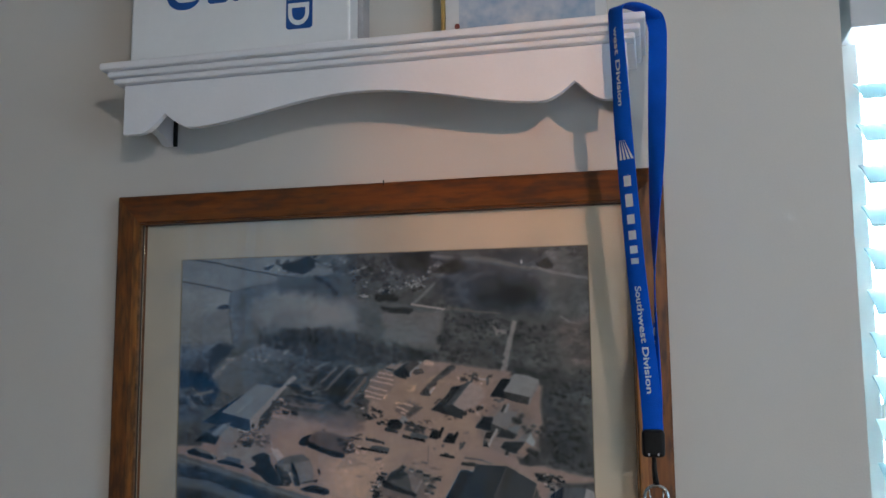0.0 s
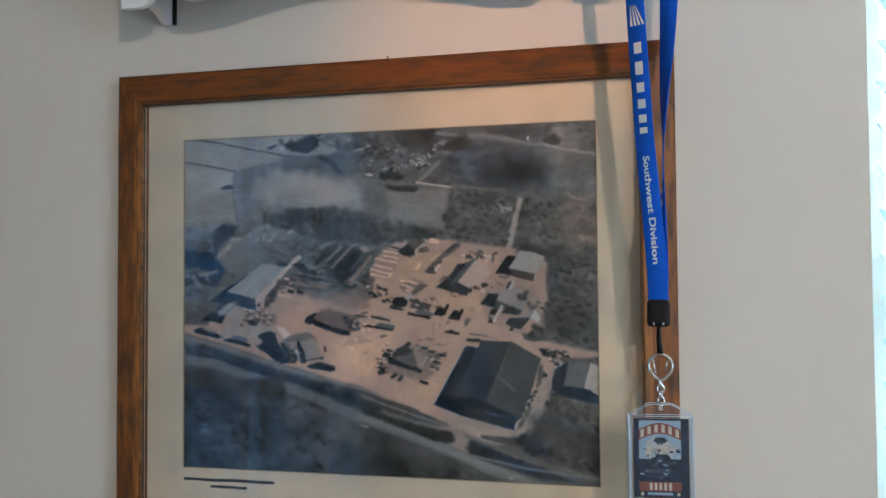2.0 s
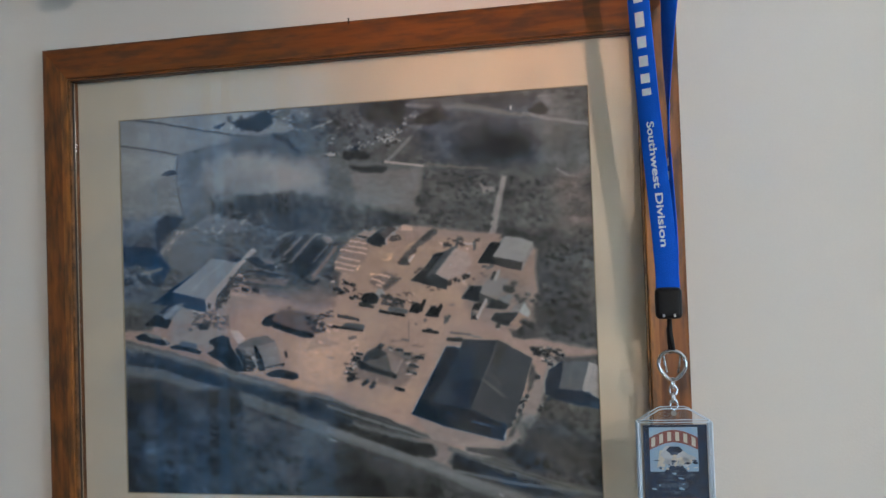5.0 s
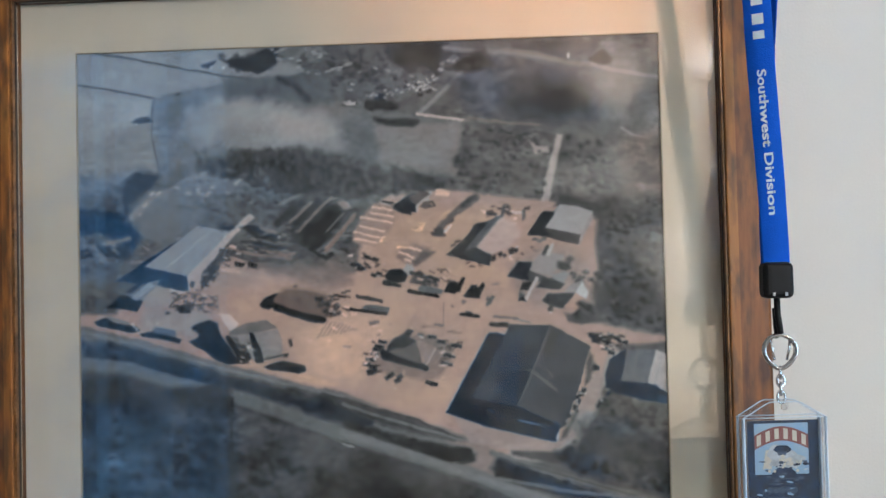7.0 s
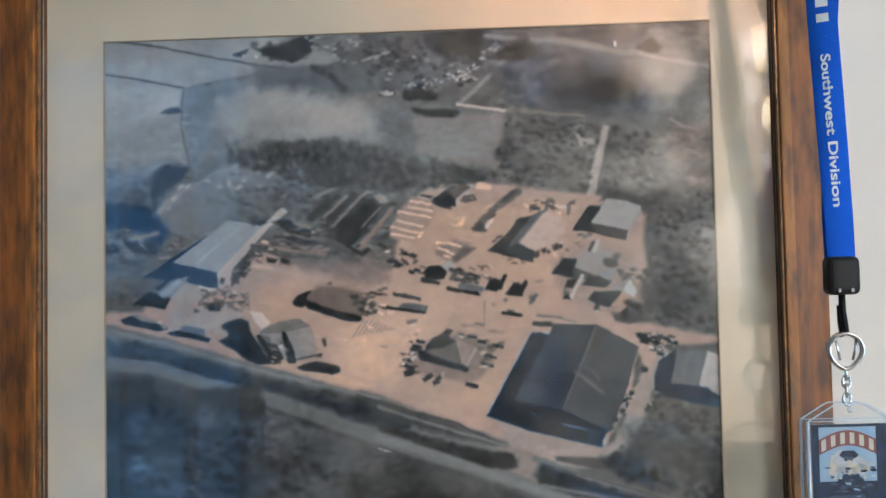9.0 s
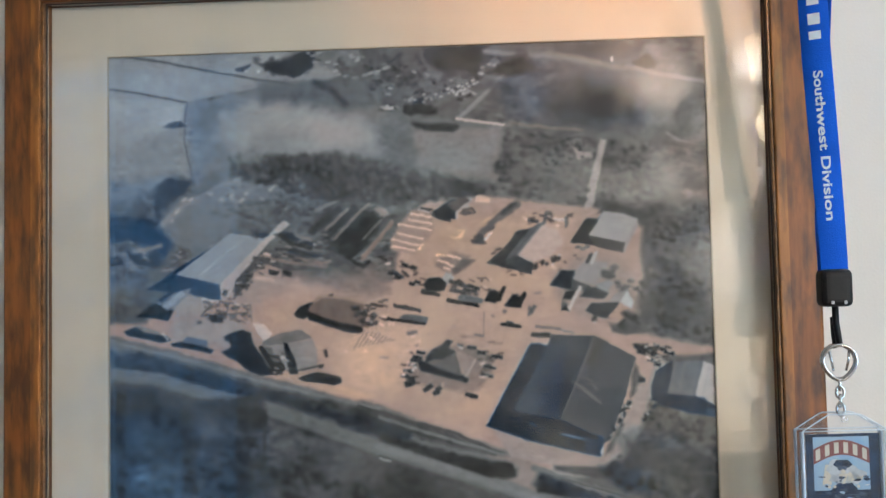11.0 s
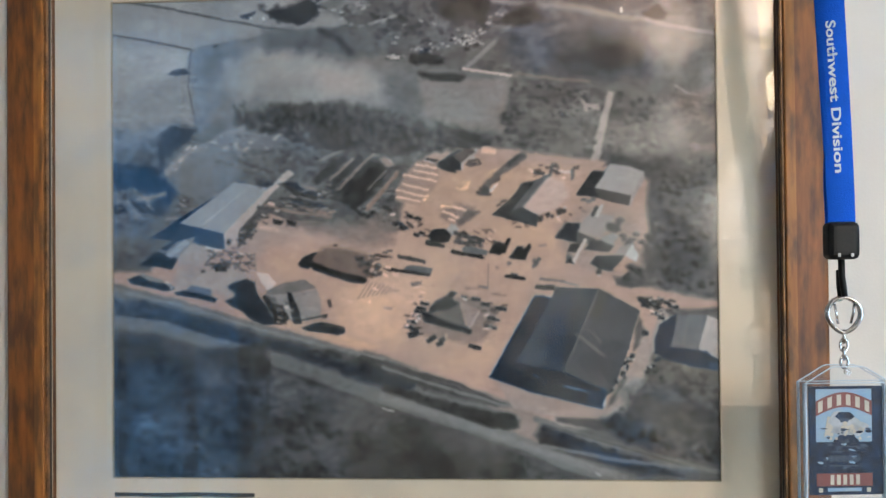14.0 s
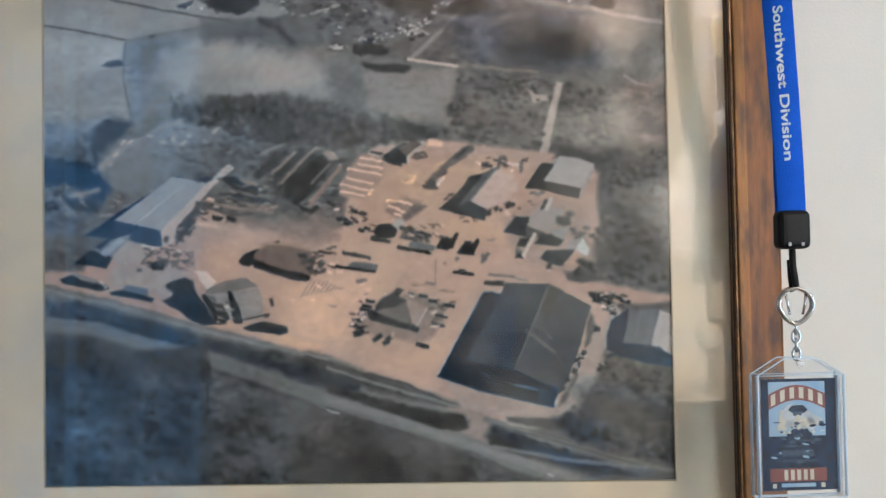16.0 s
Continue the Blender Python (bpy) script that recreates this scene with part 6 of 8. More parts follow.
trees([(-20.6, 309.1), (129, 329.1), (127.8, 411.7), (-21.9, 410.9)], 90, 7, dark=0.22, light=0.38)
trees([(416.3, 352.6), (452.4, 336.7), (510.2, 348.4), (510.4, 391.1), (460.7, 381.8), (420.6, 365.7)], 50, 5, dark=0.23, light=0.46)
# The reflected upright edge, painted once more and darker.
line([(133.3, 319.9), (132.5, 407.1)], 2.4, 0.28, soft=1.8)
# paler, warmer ground of the yard
wash([(137.0, 192.3), (242.5, 184.0), (276.1, 132.5), (383.8, 143.5), (406.9, 148.6), (388.1, 176.4), (382.9, 232.4), (364.1, 251.0), (321.4, 321.0), (203.6, 287.8), (184.6, 268.8), (122.3, 225.6)], 0.15, soft=18, lift=0.02)
wash([(213.5, 231.1), (270.4, 236.2), (241.8, 269.0), (251.0, 292.6), (321.6, 297.5), (312.0, 325.6), (203.6, 287.8), (189.4, 259.3)], 0.2, soft=24, lift=0.035)
wash([(107.5, 268.4), (213.1, 287.8), (316.7, 320.9), (335.2, 344.3), (241.4, 316.2), (131.6, 282.8)], 0.0, soft=8, lift=0.02)
area([(194.7, 193.0), (237.6, 191.1), (237.5, 207.6), (199.4, 204.9)], 0.5, soft=14, wobble=4, grain=0.03, warm=0.5)
wash([(136.9, 211.4), (175.4, 207.0), (213.8, 193.2), (271.2, 146.6), (383.7, 148.2), (402.1, 171.9), (378.1, 241.7), (316.7, 325.6), (213.1, 292.5), (146.4, 240.0)], 0.15, soft=16, lift=0.02)
# mound, scrub and hollows behind the long shed
area([(43.9, 149.0), (67.0, 128.2), (94.8, 125.8), (118.0, 144.3), (99.5, 156.0), (84.8, 166.4), (64.3, 165.1), (49.7, 157.8)], 0.45, soft=7, wobble=2, grain=0.02, cool=0.3)
line([(43.9, 149.0), (54.7, 139.6), (67.5, 127.3), (83.1, 123.7)], 4.5, 0.52, soft=4, wobble=1.5, grain=0.04)
dots([(67.0, 125.8), (71.9, 124.5), (58.2, 135.3), (60.6, 133.9), (54.7, 143.4)], 0.62, 5, 2.2, -30, jitter=1.2, warm=0.3)
dots([(98.7, 125.8), (108.4, 124.1), (114.2, 127.5), (118.1, 126.2), (141.4, 117.5), (144.8, 116.1)], 0.6, 4, 1.6, -15, jitter=1.5, warm=0.4)
line([(90.8, 137.2), (103.5, 140.3)], 2, 0.36, soft=3, wobble=1.0)
area([(0.7, 136.8), (20.3, 141.9), (49.7, 152.0), (55.6, 165.0), (47.7, 177.9), (27.6, 159.9), (2.0, 157.1)], 0.27, soft=6, wobble=3, cool=4)
line([(26.1, 167.1), (45.8, 164.9)], 3.5, 0.52, soft=3, wobble=1, warm=0.4)
area([(19.2, 174.7), (31.0, 177.7), (45.7, 177.9), (44.7, 182.7), (25.1, 180.5)], 0.22, soft=3, wobble=1, cool=1.4)
clutter([(49.7, 165.0), (83.8, 168.8), (71.6, 186.8), (49.6, 184.2)], 22, 5, dark=0.34, light=0.56, warm=0.2)
# Lifted left side: the window's veil on the glass put into the print.
wash([(-3.8, 26.5), (65.1, 28.1), (108.6, 96.3), (137.3, 144.6), (107.9, 201.6), (-4.6, 200.4)], 0.15, soft=40, lift=0.04)
# long shed with its roof lights
area([(35.3, 200.8), (58.4, 185.7), (90.7, 166.0), (96.5, 163.2), (64.2, 187.7), (60.2, 204.4), (49.5, 203.4)], 0.23, soft=1.4, cool=4)
area([(105.8, 155.2), (132.9, 162.2), (96.3, 198.6), (57.9, 189.5)], 0.61, soft=1.2, cool=0.7, grain=0.012)
line([(117.9, 160.1), (98.4, 174.7), (79.8, 189.8)], 1.1, 0.68, soft=1.4, wobble=0.4, cool=0.4)
area([(57.9, 189.5), (96.3, 198.6), (97.2, 211.5), (89.4, 209.5), (69.5, 205.0), (72.0, 200.7), (59.3, 203.9)], 0.31, soft=1.2, cool=3.2, grain=0.012)
area([(132.9, 162.2), (142.1, 156.6), (144.5, 159.0), (133.3, 166.5), (110.0, 188.2), (98.2, 205.3), (96.3, 198.6)], 0.68, soft=1.4, warm=0.5, grain=0.02)
area([(142.1, 153.8), (151.3, 145.3), (157.1, 148.7), (147.9, 155.7)], 0.68, soft=1.2, warm=0.4)
line([(148.8, 158.6), (161.3, 165.9), (175.7, 169.4)], 3.2, 0.25, soft=2, wobble=0.8)
line([(144.9, 169.5), (161.3, 170.7), (174.7, 176.6)], 2.2, 0.3, soft=2, wobble=0.8)
line([(132.3, 174.1), (156.4, 181.1), (187.6, 185.3)], 2.4, 0.52, soft=1.8, wobble=0.8, warm=0.8)
line([(137.1, 180.9), (156.4, 186.8), (182.8, 189.0)], 1.6, 0.36, soft=1.8, wobble=0.8)
line([(128.3, 193.7), (142.8, 196.2)], 2.6, 0.7, soft=2, wobble=0.6, warm=0.9)
dots([(140.9, 189.5), (143.8, 190.5), (152.5, 190.6), (155.4, 191.6)], 0.24, 4.5, 2.2, 8)
clutter([(104.0, 206.3), (117.7, 189.7), (136.2, 174.2), (131.3, 185.1), (113.8, 201.6), (107.9, 210.2)], 36, 3.4, dark=0.3, light=0.62)
# log rows
line([(173.9, 154.7), (191.3, 138.3)], 3, 0.3, soft=3, wobble=1)
area([(208.4, 157.5), (227.6, 141.2), (238.0, 146.1), (223.6, 167.2), (208.2, 178.9), (204.4, 175.0)], 0.27, soft=4, wobble=1.5)
line([(219.8, 162.4), (227.5, 154.5), (235.1, 147.0)], 1.4, 0.52, soft=1.4, warm=0.3)
line([(218.7, 180.0), (227.3, 169.6), (242.7, 150.9)], 2.6, 0.5, soft=2, wobble=0.6, warm=1.0)
area([(229.5, 137.4), (235.2, 135.6), (241.8, 142.4), (235.2, 144.2)], 0.6, soft=2.6, warm=0.6, wobble=0.6)
line([(206.3, 177.9), (218.6, 186.1), (223.4, 182.8)], 3.2, 0.24, soft=2.4, wobble=0.8)
# sawn lumber in stacks
area([(242.6, 164.1), (253.2, 147.3), (260.9, 139.3), (278.8, 142.0), (278.2, 158.5), (269.6, 167.8), (262.4, 175.8), (242.5, 172.2)], 0.56, soft=3, warm=1.0, grain=0.02)
line([(260.4, 142.2), (276.9, 145.7)], 2.0, 0.76, soft=1.1, wobble=0.5, warm=1.5)
line([(258.4, 147.3), (277.3, 150.9)], 2.0, 0.76, soft=1.1, wobble=0.5, warm=1.5)
line([(250.3, 150.5), (276.8, 156.6)], 2.0, 0.76, soft=1.1, wobble=0.5, warm=1.5)
line([(249.3, 158.6), (269.6, 163.6)], 2.0, 0.76, soft=1.1, wobble=0.5, warm=1.5)
line([(244.0, 163.7), (267.7, 169.2)], 2.0, 0.76, soft=1.1, wobble=0.5, warm=1.5)
line([(244.0, 169.4), (262.9, 172.9)], 2.0, 0.76, soft=1.1, wobble=0.5, warm=1.5)
line([(267.5, 139.0), (275.0, 141.0)], 1.5, 0.66, soft=1, warm=0.4)
line([(268.9, 138.0), (277.9, 139.1)], 1.4, 0.24, soft=1)
area([(279.4, 186.3), (282.3, 178.8), (302.1, 178.1), (313.3, 183.0), (294.4, 193.1), (285.9, 190.2)], 0.5, soft=3, warm=0.8)
line([(282.2, 181.7), (291.2, 185.1)], 2.2, 0.76, soft=1.2, wobble=0.4, warm=1.5)
line([(291.2, 178.0), (301.1, 181.4)], 2.2, 0.76, soft=1.2, wobble=0.4, warm=1.5)
line([(288.8, 184.6), (295.4, 187.5)], 2.2, 0.76, soft=1.2, wobble=0.4, warm=1.5)
line([(287.4, 188.8), (292.1, 189.8)], 2.2, 0.76, soft=1.2, wobble=0.4, warm=1.5)
area([(292.6, 189.3), (303.0, 181.0), (313.3, 183.0), (304.8, 188.5), (295.3, 194.1)], 0.4, soft=3, wobble=0.8, warm=0.5)
area([(314.3, 129.8), (318.5, 128.0), (327.4, 130.9), (326.0, 135.1), (314.7, 133.1)], 0.74, soft=1.4, warm=1.4)
area([(277.9, 143.8), (290.2, 135.1), (297.7, 142.2), (297.6, 147.9), (285.4, 146.8)], 0.22, soft=1.3, cool=0.8)
area([(290.2, 135.5), (302.5, 129.1), (311.0, 132.1), (297.7, 142.2)], 0.38, soft=1.3, warm=0.4)
line([(298.6, 147.0), (299.1, 141.3), (310.5, 133.0)], 2, 0.62, soft=1.2, warm=0.4)
line([(304.3, 140.0), (311.4, 139.2), (313.7, 142.5)], 2.2, 0.36, soft=1.4, warm=0.6)
line([(285.4, 147.7), (292.9, 149.3)], 1.6, 0.27, soft=1.2)
# long timber pile and its bearers
line([(318.2, 160.4), (332.4, 148.4), (342.8, 140.6), (348.9, 136.4)], 5.4, 0.4, soft=3, wobble=0.8, warm=0.3)
line([(337.1, 142.8), (347.5, 136.0)], 3.4, 0.32, soft=2.4, wobble=0.6)
area([(311.1, 168.3), (315.9, 160.4), (321.9, 164.3), (320.0, 168.9)], 0.3, soft=2.4, wobble=0.8)
dots([(319.2, 151.0), (322.5, 153.0), (297.1, 161.1), (299.9, 159.3)], 0.62, 5, 3, -30, jitter=0.5, warm=1.7)
dots([(321.9, 165.2), (325.7, 161.5), (323.8, 163.3)], 0.74, 2, 2.2, 0, jitter=0.4)
# open barn in the middle
area([(323.2, 185.0), (333.1, 176.6), (353.4, 158.1), (359.4, 157.3), (342.4, 179.6), (361.0, 187.3), (359.5, 195.2), (343.7, 190.8)], 0.22, soft=1.4, cool=0.6)
area([(339.1, 181.4), (353.3, 164.7), (366.0, 153.1), (372.5, 151.8), (349.0, 179.2), (343.8, 182.4)], 0.37, soft=1.3, cool=0.3)
area([(348.5, 179.2), (371.1, 153.7), (382.7, 158.5), (387.2, 169.3), (376.9, 180.9), (361.5, 186.3)], 0.655, soft=4, warm=0.8, grain=0.02, wobble=0.5)
area([(336.8, 182.3), (348.5, 179.2), (361.0, 185.9), (360.0, 194.3), (340.5, 188.0)], 0.28, soft=1.3, cool=0.4)
line([(370.7, 153.7), (373.6, 144.3)], 2.4, 0.36, soft=2, wobble=0.6)
line([(358.6, 150.7), (366.0, 151.7)], 2.2, 0.3, soft=1.4)
line([(380.9, 150.1), (388.4, 150.6)], 2.8, 0.7, soft=1.2, warm=0.6)
line([(389.3, 148.3), (389.2, 156.7)], 1.4, 0.42, soft=1.2)
dots([(363.3, 189.2), (369.4, 186.0), (372.7, 186.5), (378.7, 184.7), (382.5, 182.8)], 0.28, 4, 3, -25, jitter=0.5, warm=0.3)
dots([(329.3, 176.6), (333.1, 173.8), (337.8, 174.8)], 0.36, 5, 2.4, -20, jitter=0.5, warm=0.6)
# square store with a pale roof
area([(415.3, 145.9), (421.9, 137.6), (430.2, 136.8), (443.9, 143.5), (447.6, 149.2), (420.9, 144.1)], 0.33, soft=3, wobble=1)
area([(392.8, 169.9), (406.9, 149.5), (416.2, 150.6), (409.5, 171.0)], 0.23, soft=1.4, cool=0.6)
area([(407.7, 164.0), (420.9, 144.1), (435.6, 146.2), (448.0, 151.0), (447.0, 155.2), (437.6, 170.9)], 0.62, soft=1.3, warm=0.2, grain=0.01)
area([(407.7, 164.0), (437.6, 170.9), (435.3, 178.8), (412.2, 172.5)], 0.34, soft=1.2, warm=0.2)
area([(437.6, 170.9), (447.5, 152.0), (448.9, 155.7), (436.2, 178.8)], 0.6, soft=1.2, warm=0.3)
dots([(398.3, 173.7), (402.0, 175.1), (405.7, 174.2)], 0.42, 4, 2, 0, jitter=0.5)
# small sheds, bushes and the cottage on the far side
area([(376.3, 194.9), (402.0, 179.3), (425.1, 182.4), (443.4, 195.7), (447.6, 228.3), (424.5, 237.4), (396.8, 232.5), (378.4, 213.7)], 0.55, soft=9, warm=0.8, grain=0.03, wobble=1)
area([(375.3, 204.8), (384.7, 192.2), (396.3, 193.3), (393.3, 209.1)], 0.23, soft=1.4, cool=0.8)
area([(395.8, 193.8), (404.7, 184.5), (423.2, 187.1), (420.3, 197.3), (411.0, 205.6), (393.4, 200.3)], 0.56, soft=1.8, warm=0.3, grain=0.02)
area([(392.5, 199.8), (407.3, 205.5), (409.1, 210.2), (392.4, 209.1)], 0.34, soft=1.4)
line([(406.1, 185.9), (409.4, 180.4)], 3, 0.3, soft=1.3)
line([(409.8, 186.9), (413.6, 178.5)], 2.8, 0.66, soft=1.3, warm=0.3)
trees([(417.6, 189.8), (429.6, 189.9), (431.4, 197.4), (421.2, 200.1)], 10, 5, dark=0.27, light=0.4)
area([(399.8, 214.8), (404.5, 207.4), (415.6, 206.6), (422.9, 212.2), (418.2, 216.8)], 0.25, soft=1.8, wobble=0.5, cool=0.4)
area([(411.9, 204.7), (423.0, 201.0), (427.6, 203.9), (422.0, 211.3), (414.6, 208.4)], 0.55, soft=1.8)
line([(399.8, 206.9), (396.1, 213.8), (389.4, 225.9)], 2.7, 0.68, soft=1.3, warm=0.4)
area([(384.9, 216.5), (387.8, 210.0), (396.1, 209.2), (392.3, 216.6)], 0.24, soft=1.6, wobble=0.5)
area([(384.3, 224.9), (387.6, 221.2), (390.4, 226.9)], 0.22, soft=1.4)
trees([(427.6, 201.1), (447.9, 202.2), (452.4, 211.6), (438.6, 212.4), (428.5, 209.5)], 16, 4, dark=0.3, light=0.5)
area([(403.8, 226.0), (409.0, 220.0), (431.1, 219.8), (430.1, 230.9), (419.9, 232.7), (411.6, 231.2)], 0.24, soft=1.5, cool=0.7)
area([(423.3, 218.8), (428.9, 212.3), (438.1, 210.0), (432.0, 220.2)], 0.54, soft=1.3, warm=0.2)
area([(431.6, 220.2), (438.1, 210.0), (443.5, 220.3), (441.2, 225.4)], 0.72, soft=1.2)
area([(421.8, 231.8), (431.6, 220.7), (438.9, 225.4), (432.8, 234.2)], 0.58, soft=1.4, warm=1.4)
dots([(410.7, 232.2), (409.7, 233.5)], 0.25, 3.4, 2.2, 0, jitter=0.3)
trees([(432.9, 228.1), (445.3, 227.3), (452.1, 237.6), (433.7, 238.4)], 12, 5, dark=0.27, light=0.44)
# trucks and trailers
area([(269.8, 202.3), (274.6, 197.6), (284.9, 196.8), (289.6, 202.0), (286.7, 207.2), (273.1, 207.5)], 0.2, soft=1.6, wobble=0.5, cool=0.5)
area([(285.0, 195.8), (292.5, 192.6), (295.8, 196.9), (289.6, 202.9)], 0.64, soft=1.2, warm=0.2)
line([(268.3, 208.4), (282.5, 210.9)], 2.4, 0.22, soft=1.4, wobble=0.4)
line([(292.5, 199.7), (302.8, 203.5)], 3.2, 0.3, soft=1.8, wobble=0.6)
trees([(292.4, 203.4), (327.2, 202.9), (329.5, 211.3), (295.2, 211.0)], 16, 3.6, dark=0.27, light=0.5)
area([(298.0, 212.9), (301.8, 211.1), (319.6, 215.0), (318.6, 218.7), (298.9, 216.7)], 0.43, soft=1.3, cool=0.3)
line([(289.5, 215.7), (314.8, 220.6)], 2.4, 0.17, soft=1.3)
area([(320.5, 216.9), (323.4, 209.4), (332.8, 208.5), (329.9, 218.8)], 0.19, soft=1.5, cool=0.4)
line([(332.7, 216.1), (337.0, 205.8)], 2.4, 0.2, soft=1.3)
area([(337.8, 221.7), (344.9, 213.4), (353.3, 213.4), (350.4, 222.8)], 0.2, soft=1.5, cool=0.4)
line([(350.4, 219.0), (354.2, 211.6)], 2.2, 0.22, soft=1.3)
line([(356.9, 228.4), (361.6, 221.9)], 3, 0.42, soft=1.6)
line([(334.4, 236.2), (349.3, 238.7)], 2.6, 0.22, soft=1.3, wobble=0.4)
line([(362.4, 238.8), (382.8, 240.8)], 1.8, 0.46, soft=1.6, warm=0.3)
line([(359.5, 245.3), (373.4, 246.8)], 3.4, 0.25, soft=1.5)
dots([(242.4, 191.6), (248.1, 195.4), (254.3, 185.1), (262.3, 188.0), (260.3, 201.2), (264.1, 200.3)], 0.25, 6, 3, 15, jitter=0.6)
area([(248.7, 230.4), (252.5, 227.1), (273.3, 229.6), (271.4, 234.3), (249.6, 233.2)], 0.4, soft=1.3, cool=0.4)
line([(239.2, 230.3), (269.5, 234.8)], 2.2, 0.18, soft=1.3)
line([(245.0, 219.0), (265.8, 223.9)], 2.6, 0.27, soft=1.5, wobble=0.5)
line([(226.0, 217.9), (234.6, 219.4)], 2.4, 0.28, soft=1.4, warm=0.8)
# arched barn
area([(159.9, 224.9), (165.8, 219.3), (173.5, 215.5), (171.5, 224.1), (168.1, 228.8), (162.8, 227.8)], 0.21, soft=1.8, cool=0.4)
area([(171.5, 222.6), (176.3, 215.6), (183.1, 210.4), (199.4, 212.0), (219.3, 217.8), (220.2, 226.4), (216.3, 236.8)], 0.43, soft=1.8, warm=0.95, grain=0.02)
line([(177.3, 214.6), (184.0, 210.4), (200.3, 212.0), (218.4, 215.9)], 1.8, 0.56, soft=1.8, warm=1.2)
line([(171.0, 224.5), (194.4, 233.3), (215.9, 238.6)], 4, 0.2, soft=1.6)
area([(207.9, 219.2), (214.6, 219.2), (215.5, 223.5), (208.8, 222.5)], 0.22, soft=1.4)
trees([(209.8, 222.5), (230.7, 224.6), (229.7, 235.9), (216.4, 233.0)], 16, 3.6, dark=0.27, light=0.5)
# great shed: cast shade, two slopes of its roof, end wall
area([(320.0, 320.0), (358.5, 252.3), (375.7, 255.7), (378.1, 247.3), (382.1, 307.0), (412.4, 330.3), (412.2, 345.6), (400.2, 343.3), (354.0, 332.2)], 0.185, soft=1.6, grain=0.01, cool=5)
area([(375.8, 246.4), (409.6, 248.0), (381.1, 315.4), (363.5, 312.6), (342.1, 307.0), (358.2, 279.0)], 0.26, soft=1.6, grain=0.012, cool=1.4)
area([(409.6, 248.0), (417.9, 251.3), (443.9, 265.9), (430.2, 301.6), (417.0, 330.3), (410.6, 329.4), (381.1, 315.4)], 0.335, soft=1.5, grain=0.012, cool=0.5)
area([(409.6, 248.0), (418.8, 251.8), (410.2, 272.7), (401.9, 269.8)], 0.31, soft=5, grain=0.01)
line([(409.6, 248.5), (396.3, 281.5), (381.1, 315.4)], 1.0, 0.42, soft=1.4)
line([(391.6, 284.7), (403.1, 293.1), (413.6, 302.4)], 2.4, 0.43, soft=2.4)
line([(395.4, 279.1), (405.5, 283.8), (411.0, 291.3)], 1.4, 0.41, soft=2)
line([(375.4, 283.7), (392.5, 284.7)], 1.2, 0.33, soft=2)
area([(400.4, 331.3), (413.3, 330.3), (412.2, 345.2), (400.3, 342.4)], 0.25, soft=3, cool=7)
line([(381.9, 327.5), (398.5, 331.3)], 1.5, 0.46, soft=1.2)
line([(356.0, 318.2), (359.7, 320.1)], 1.2, 0.4, soft=1.2)
# office roof and lot
area([(277.2, 269.2), (289.1, 262.2), (294.8, 258.0), (299.3, 276.4), (302.1, 281.1), (284.2, 277.2)], 0.4, soft=1.4, warm=0.2)
area([(294.8, 257.1), (306.0, 261.4), (311.6, 265.6), (303.0, 280.6)], 0.54, soft=1.3, warm=0.7)
line([(303.0, 280.6), (311.1, 266.1)], 0.9, 0.66, soft=1.1, warm=0.6)
line([(266.4, 267.3), (279.6, 273.9), (303.0, 282.0)], 4.2, 0.2, soft=1.8, cool=0.9)
area([(270.2, 262.1), (282.1, 256.1), (288.3, 248.6), (292.0, 250.5), (289.1, 257.5), (294.8, 258.0), (284.4, 264.5)], 0.22, soft=2, wobble=0.5, cool=0.5)
# far fields, belts of trees and the wooded hill
wash([(110.3, 50.4), (142.6, 46.1), (226.3, 52.8), (230.9, 84.7), (181.9, 88.7), (110.2, 87.5)], 0.35, soft=34, lift=0.04)
area([(132.7, 26.1), (201.9, 27.6), (226.3, 47.9), (201.8, 49.8), (162.4, 44.1), (132.6, 45.9)], 0.43, soft=10, wobble=2, grain=0.03, cool=0.7)
line([(180.2, 28.6), (193.0, 34.8), (205.7, 46.9)], 5, 0.3, soft=4, wobble=1, cool=0.6)
area([(132.7, 11.2), (155.1, 8.2), (162.5, 4.4), (170.5, 0.7), (174.4, 12.2), (162.5, 20.3), (142.6, 19.9)], 0.27, soft=4, wobble=2, cool=0.8)
area([(172.4, 18.6), (182.3, 12.3), (202.0, 20.2), (182.2, 25.7)], 0.58, soft=4, wobble=1)
area([(280.5, 7.3), (314.6, 4.1), (329.0, 13.3), (314.3, 22.8), (280.3, 19.5)], 0.29, soft=8, wobble=2)
dots([(211.9, 5.6), (215.8, 9.7), (240.3, 17.6), (202.0, 22.7), (226.5, 21.8), (233.9, 20.9), (198.0, 19.1)], 0.62, 5, 2, -6, jitter=1)
dots([(237.1, 51.0), (241.0, 50.6), (243.9, 52.1)], 0.66, 4, 2.2, -4, jitter=0.5, warm=0.2)
dots([(265.4, 46.2), (262.5, 44.2), (256.7, 45.1), (275.2, 44.5), (272.8, 41.5)], 0.62, 3, 1.8, 10, jitter=0.6)
area([(256.6, 50.9), (267.9, 48.7), (280.0, 50.4), (277.5, 57.2), (265.3, 58.0)], 0.27, soft=3, wobble=1)
line([(264.3, 66.8), (279.8, 70.0), (299.2, 69.4)], 4.6, 0.3, soft=3, wobble=0.8)
dots([(292.8, 38.0), (298.6, 41.0), (302.0, 36.2), (304.4, 39.2), (308.3, 37.3), (310.3, 33.5), (314.2, 31.6), (300.5, 43.0), (306.8, 42.2)], 0.68, 3.4, 2.2, -18, jitter=0.8)
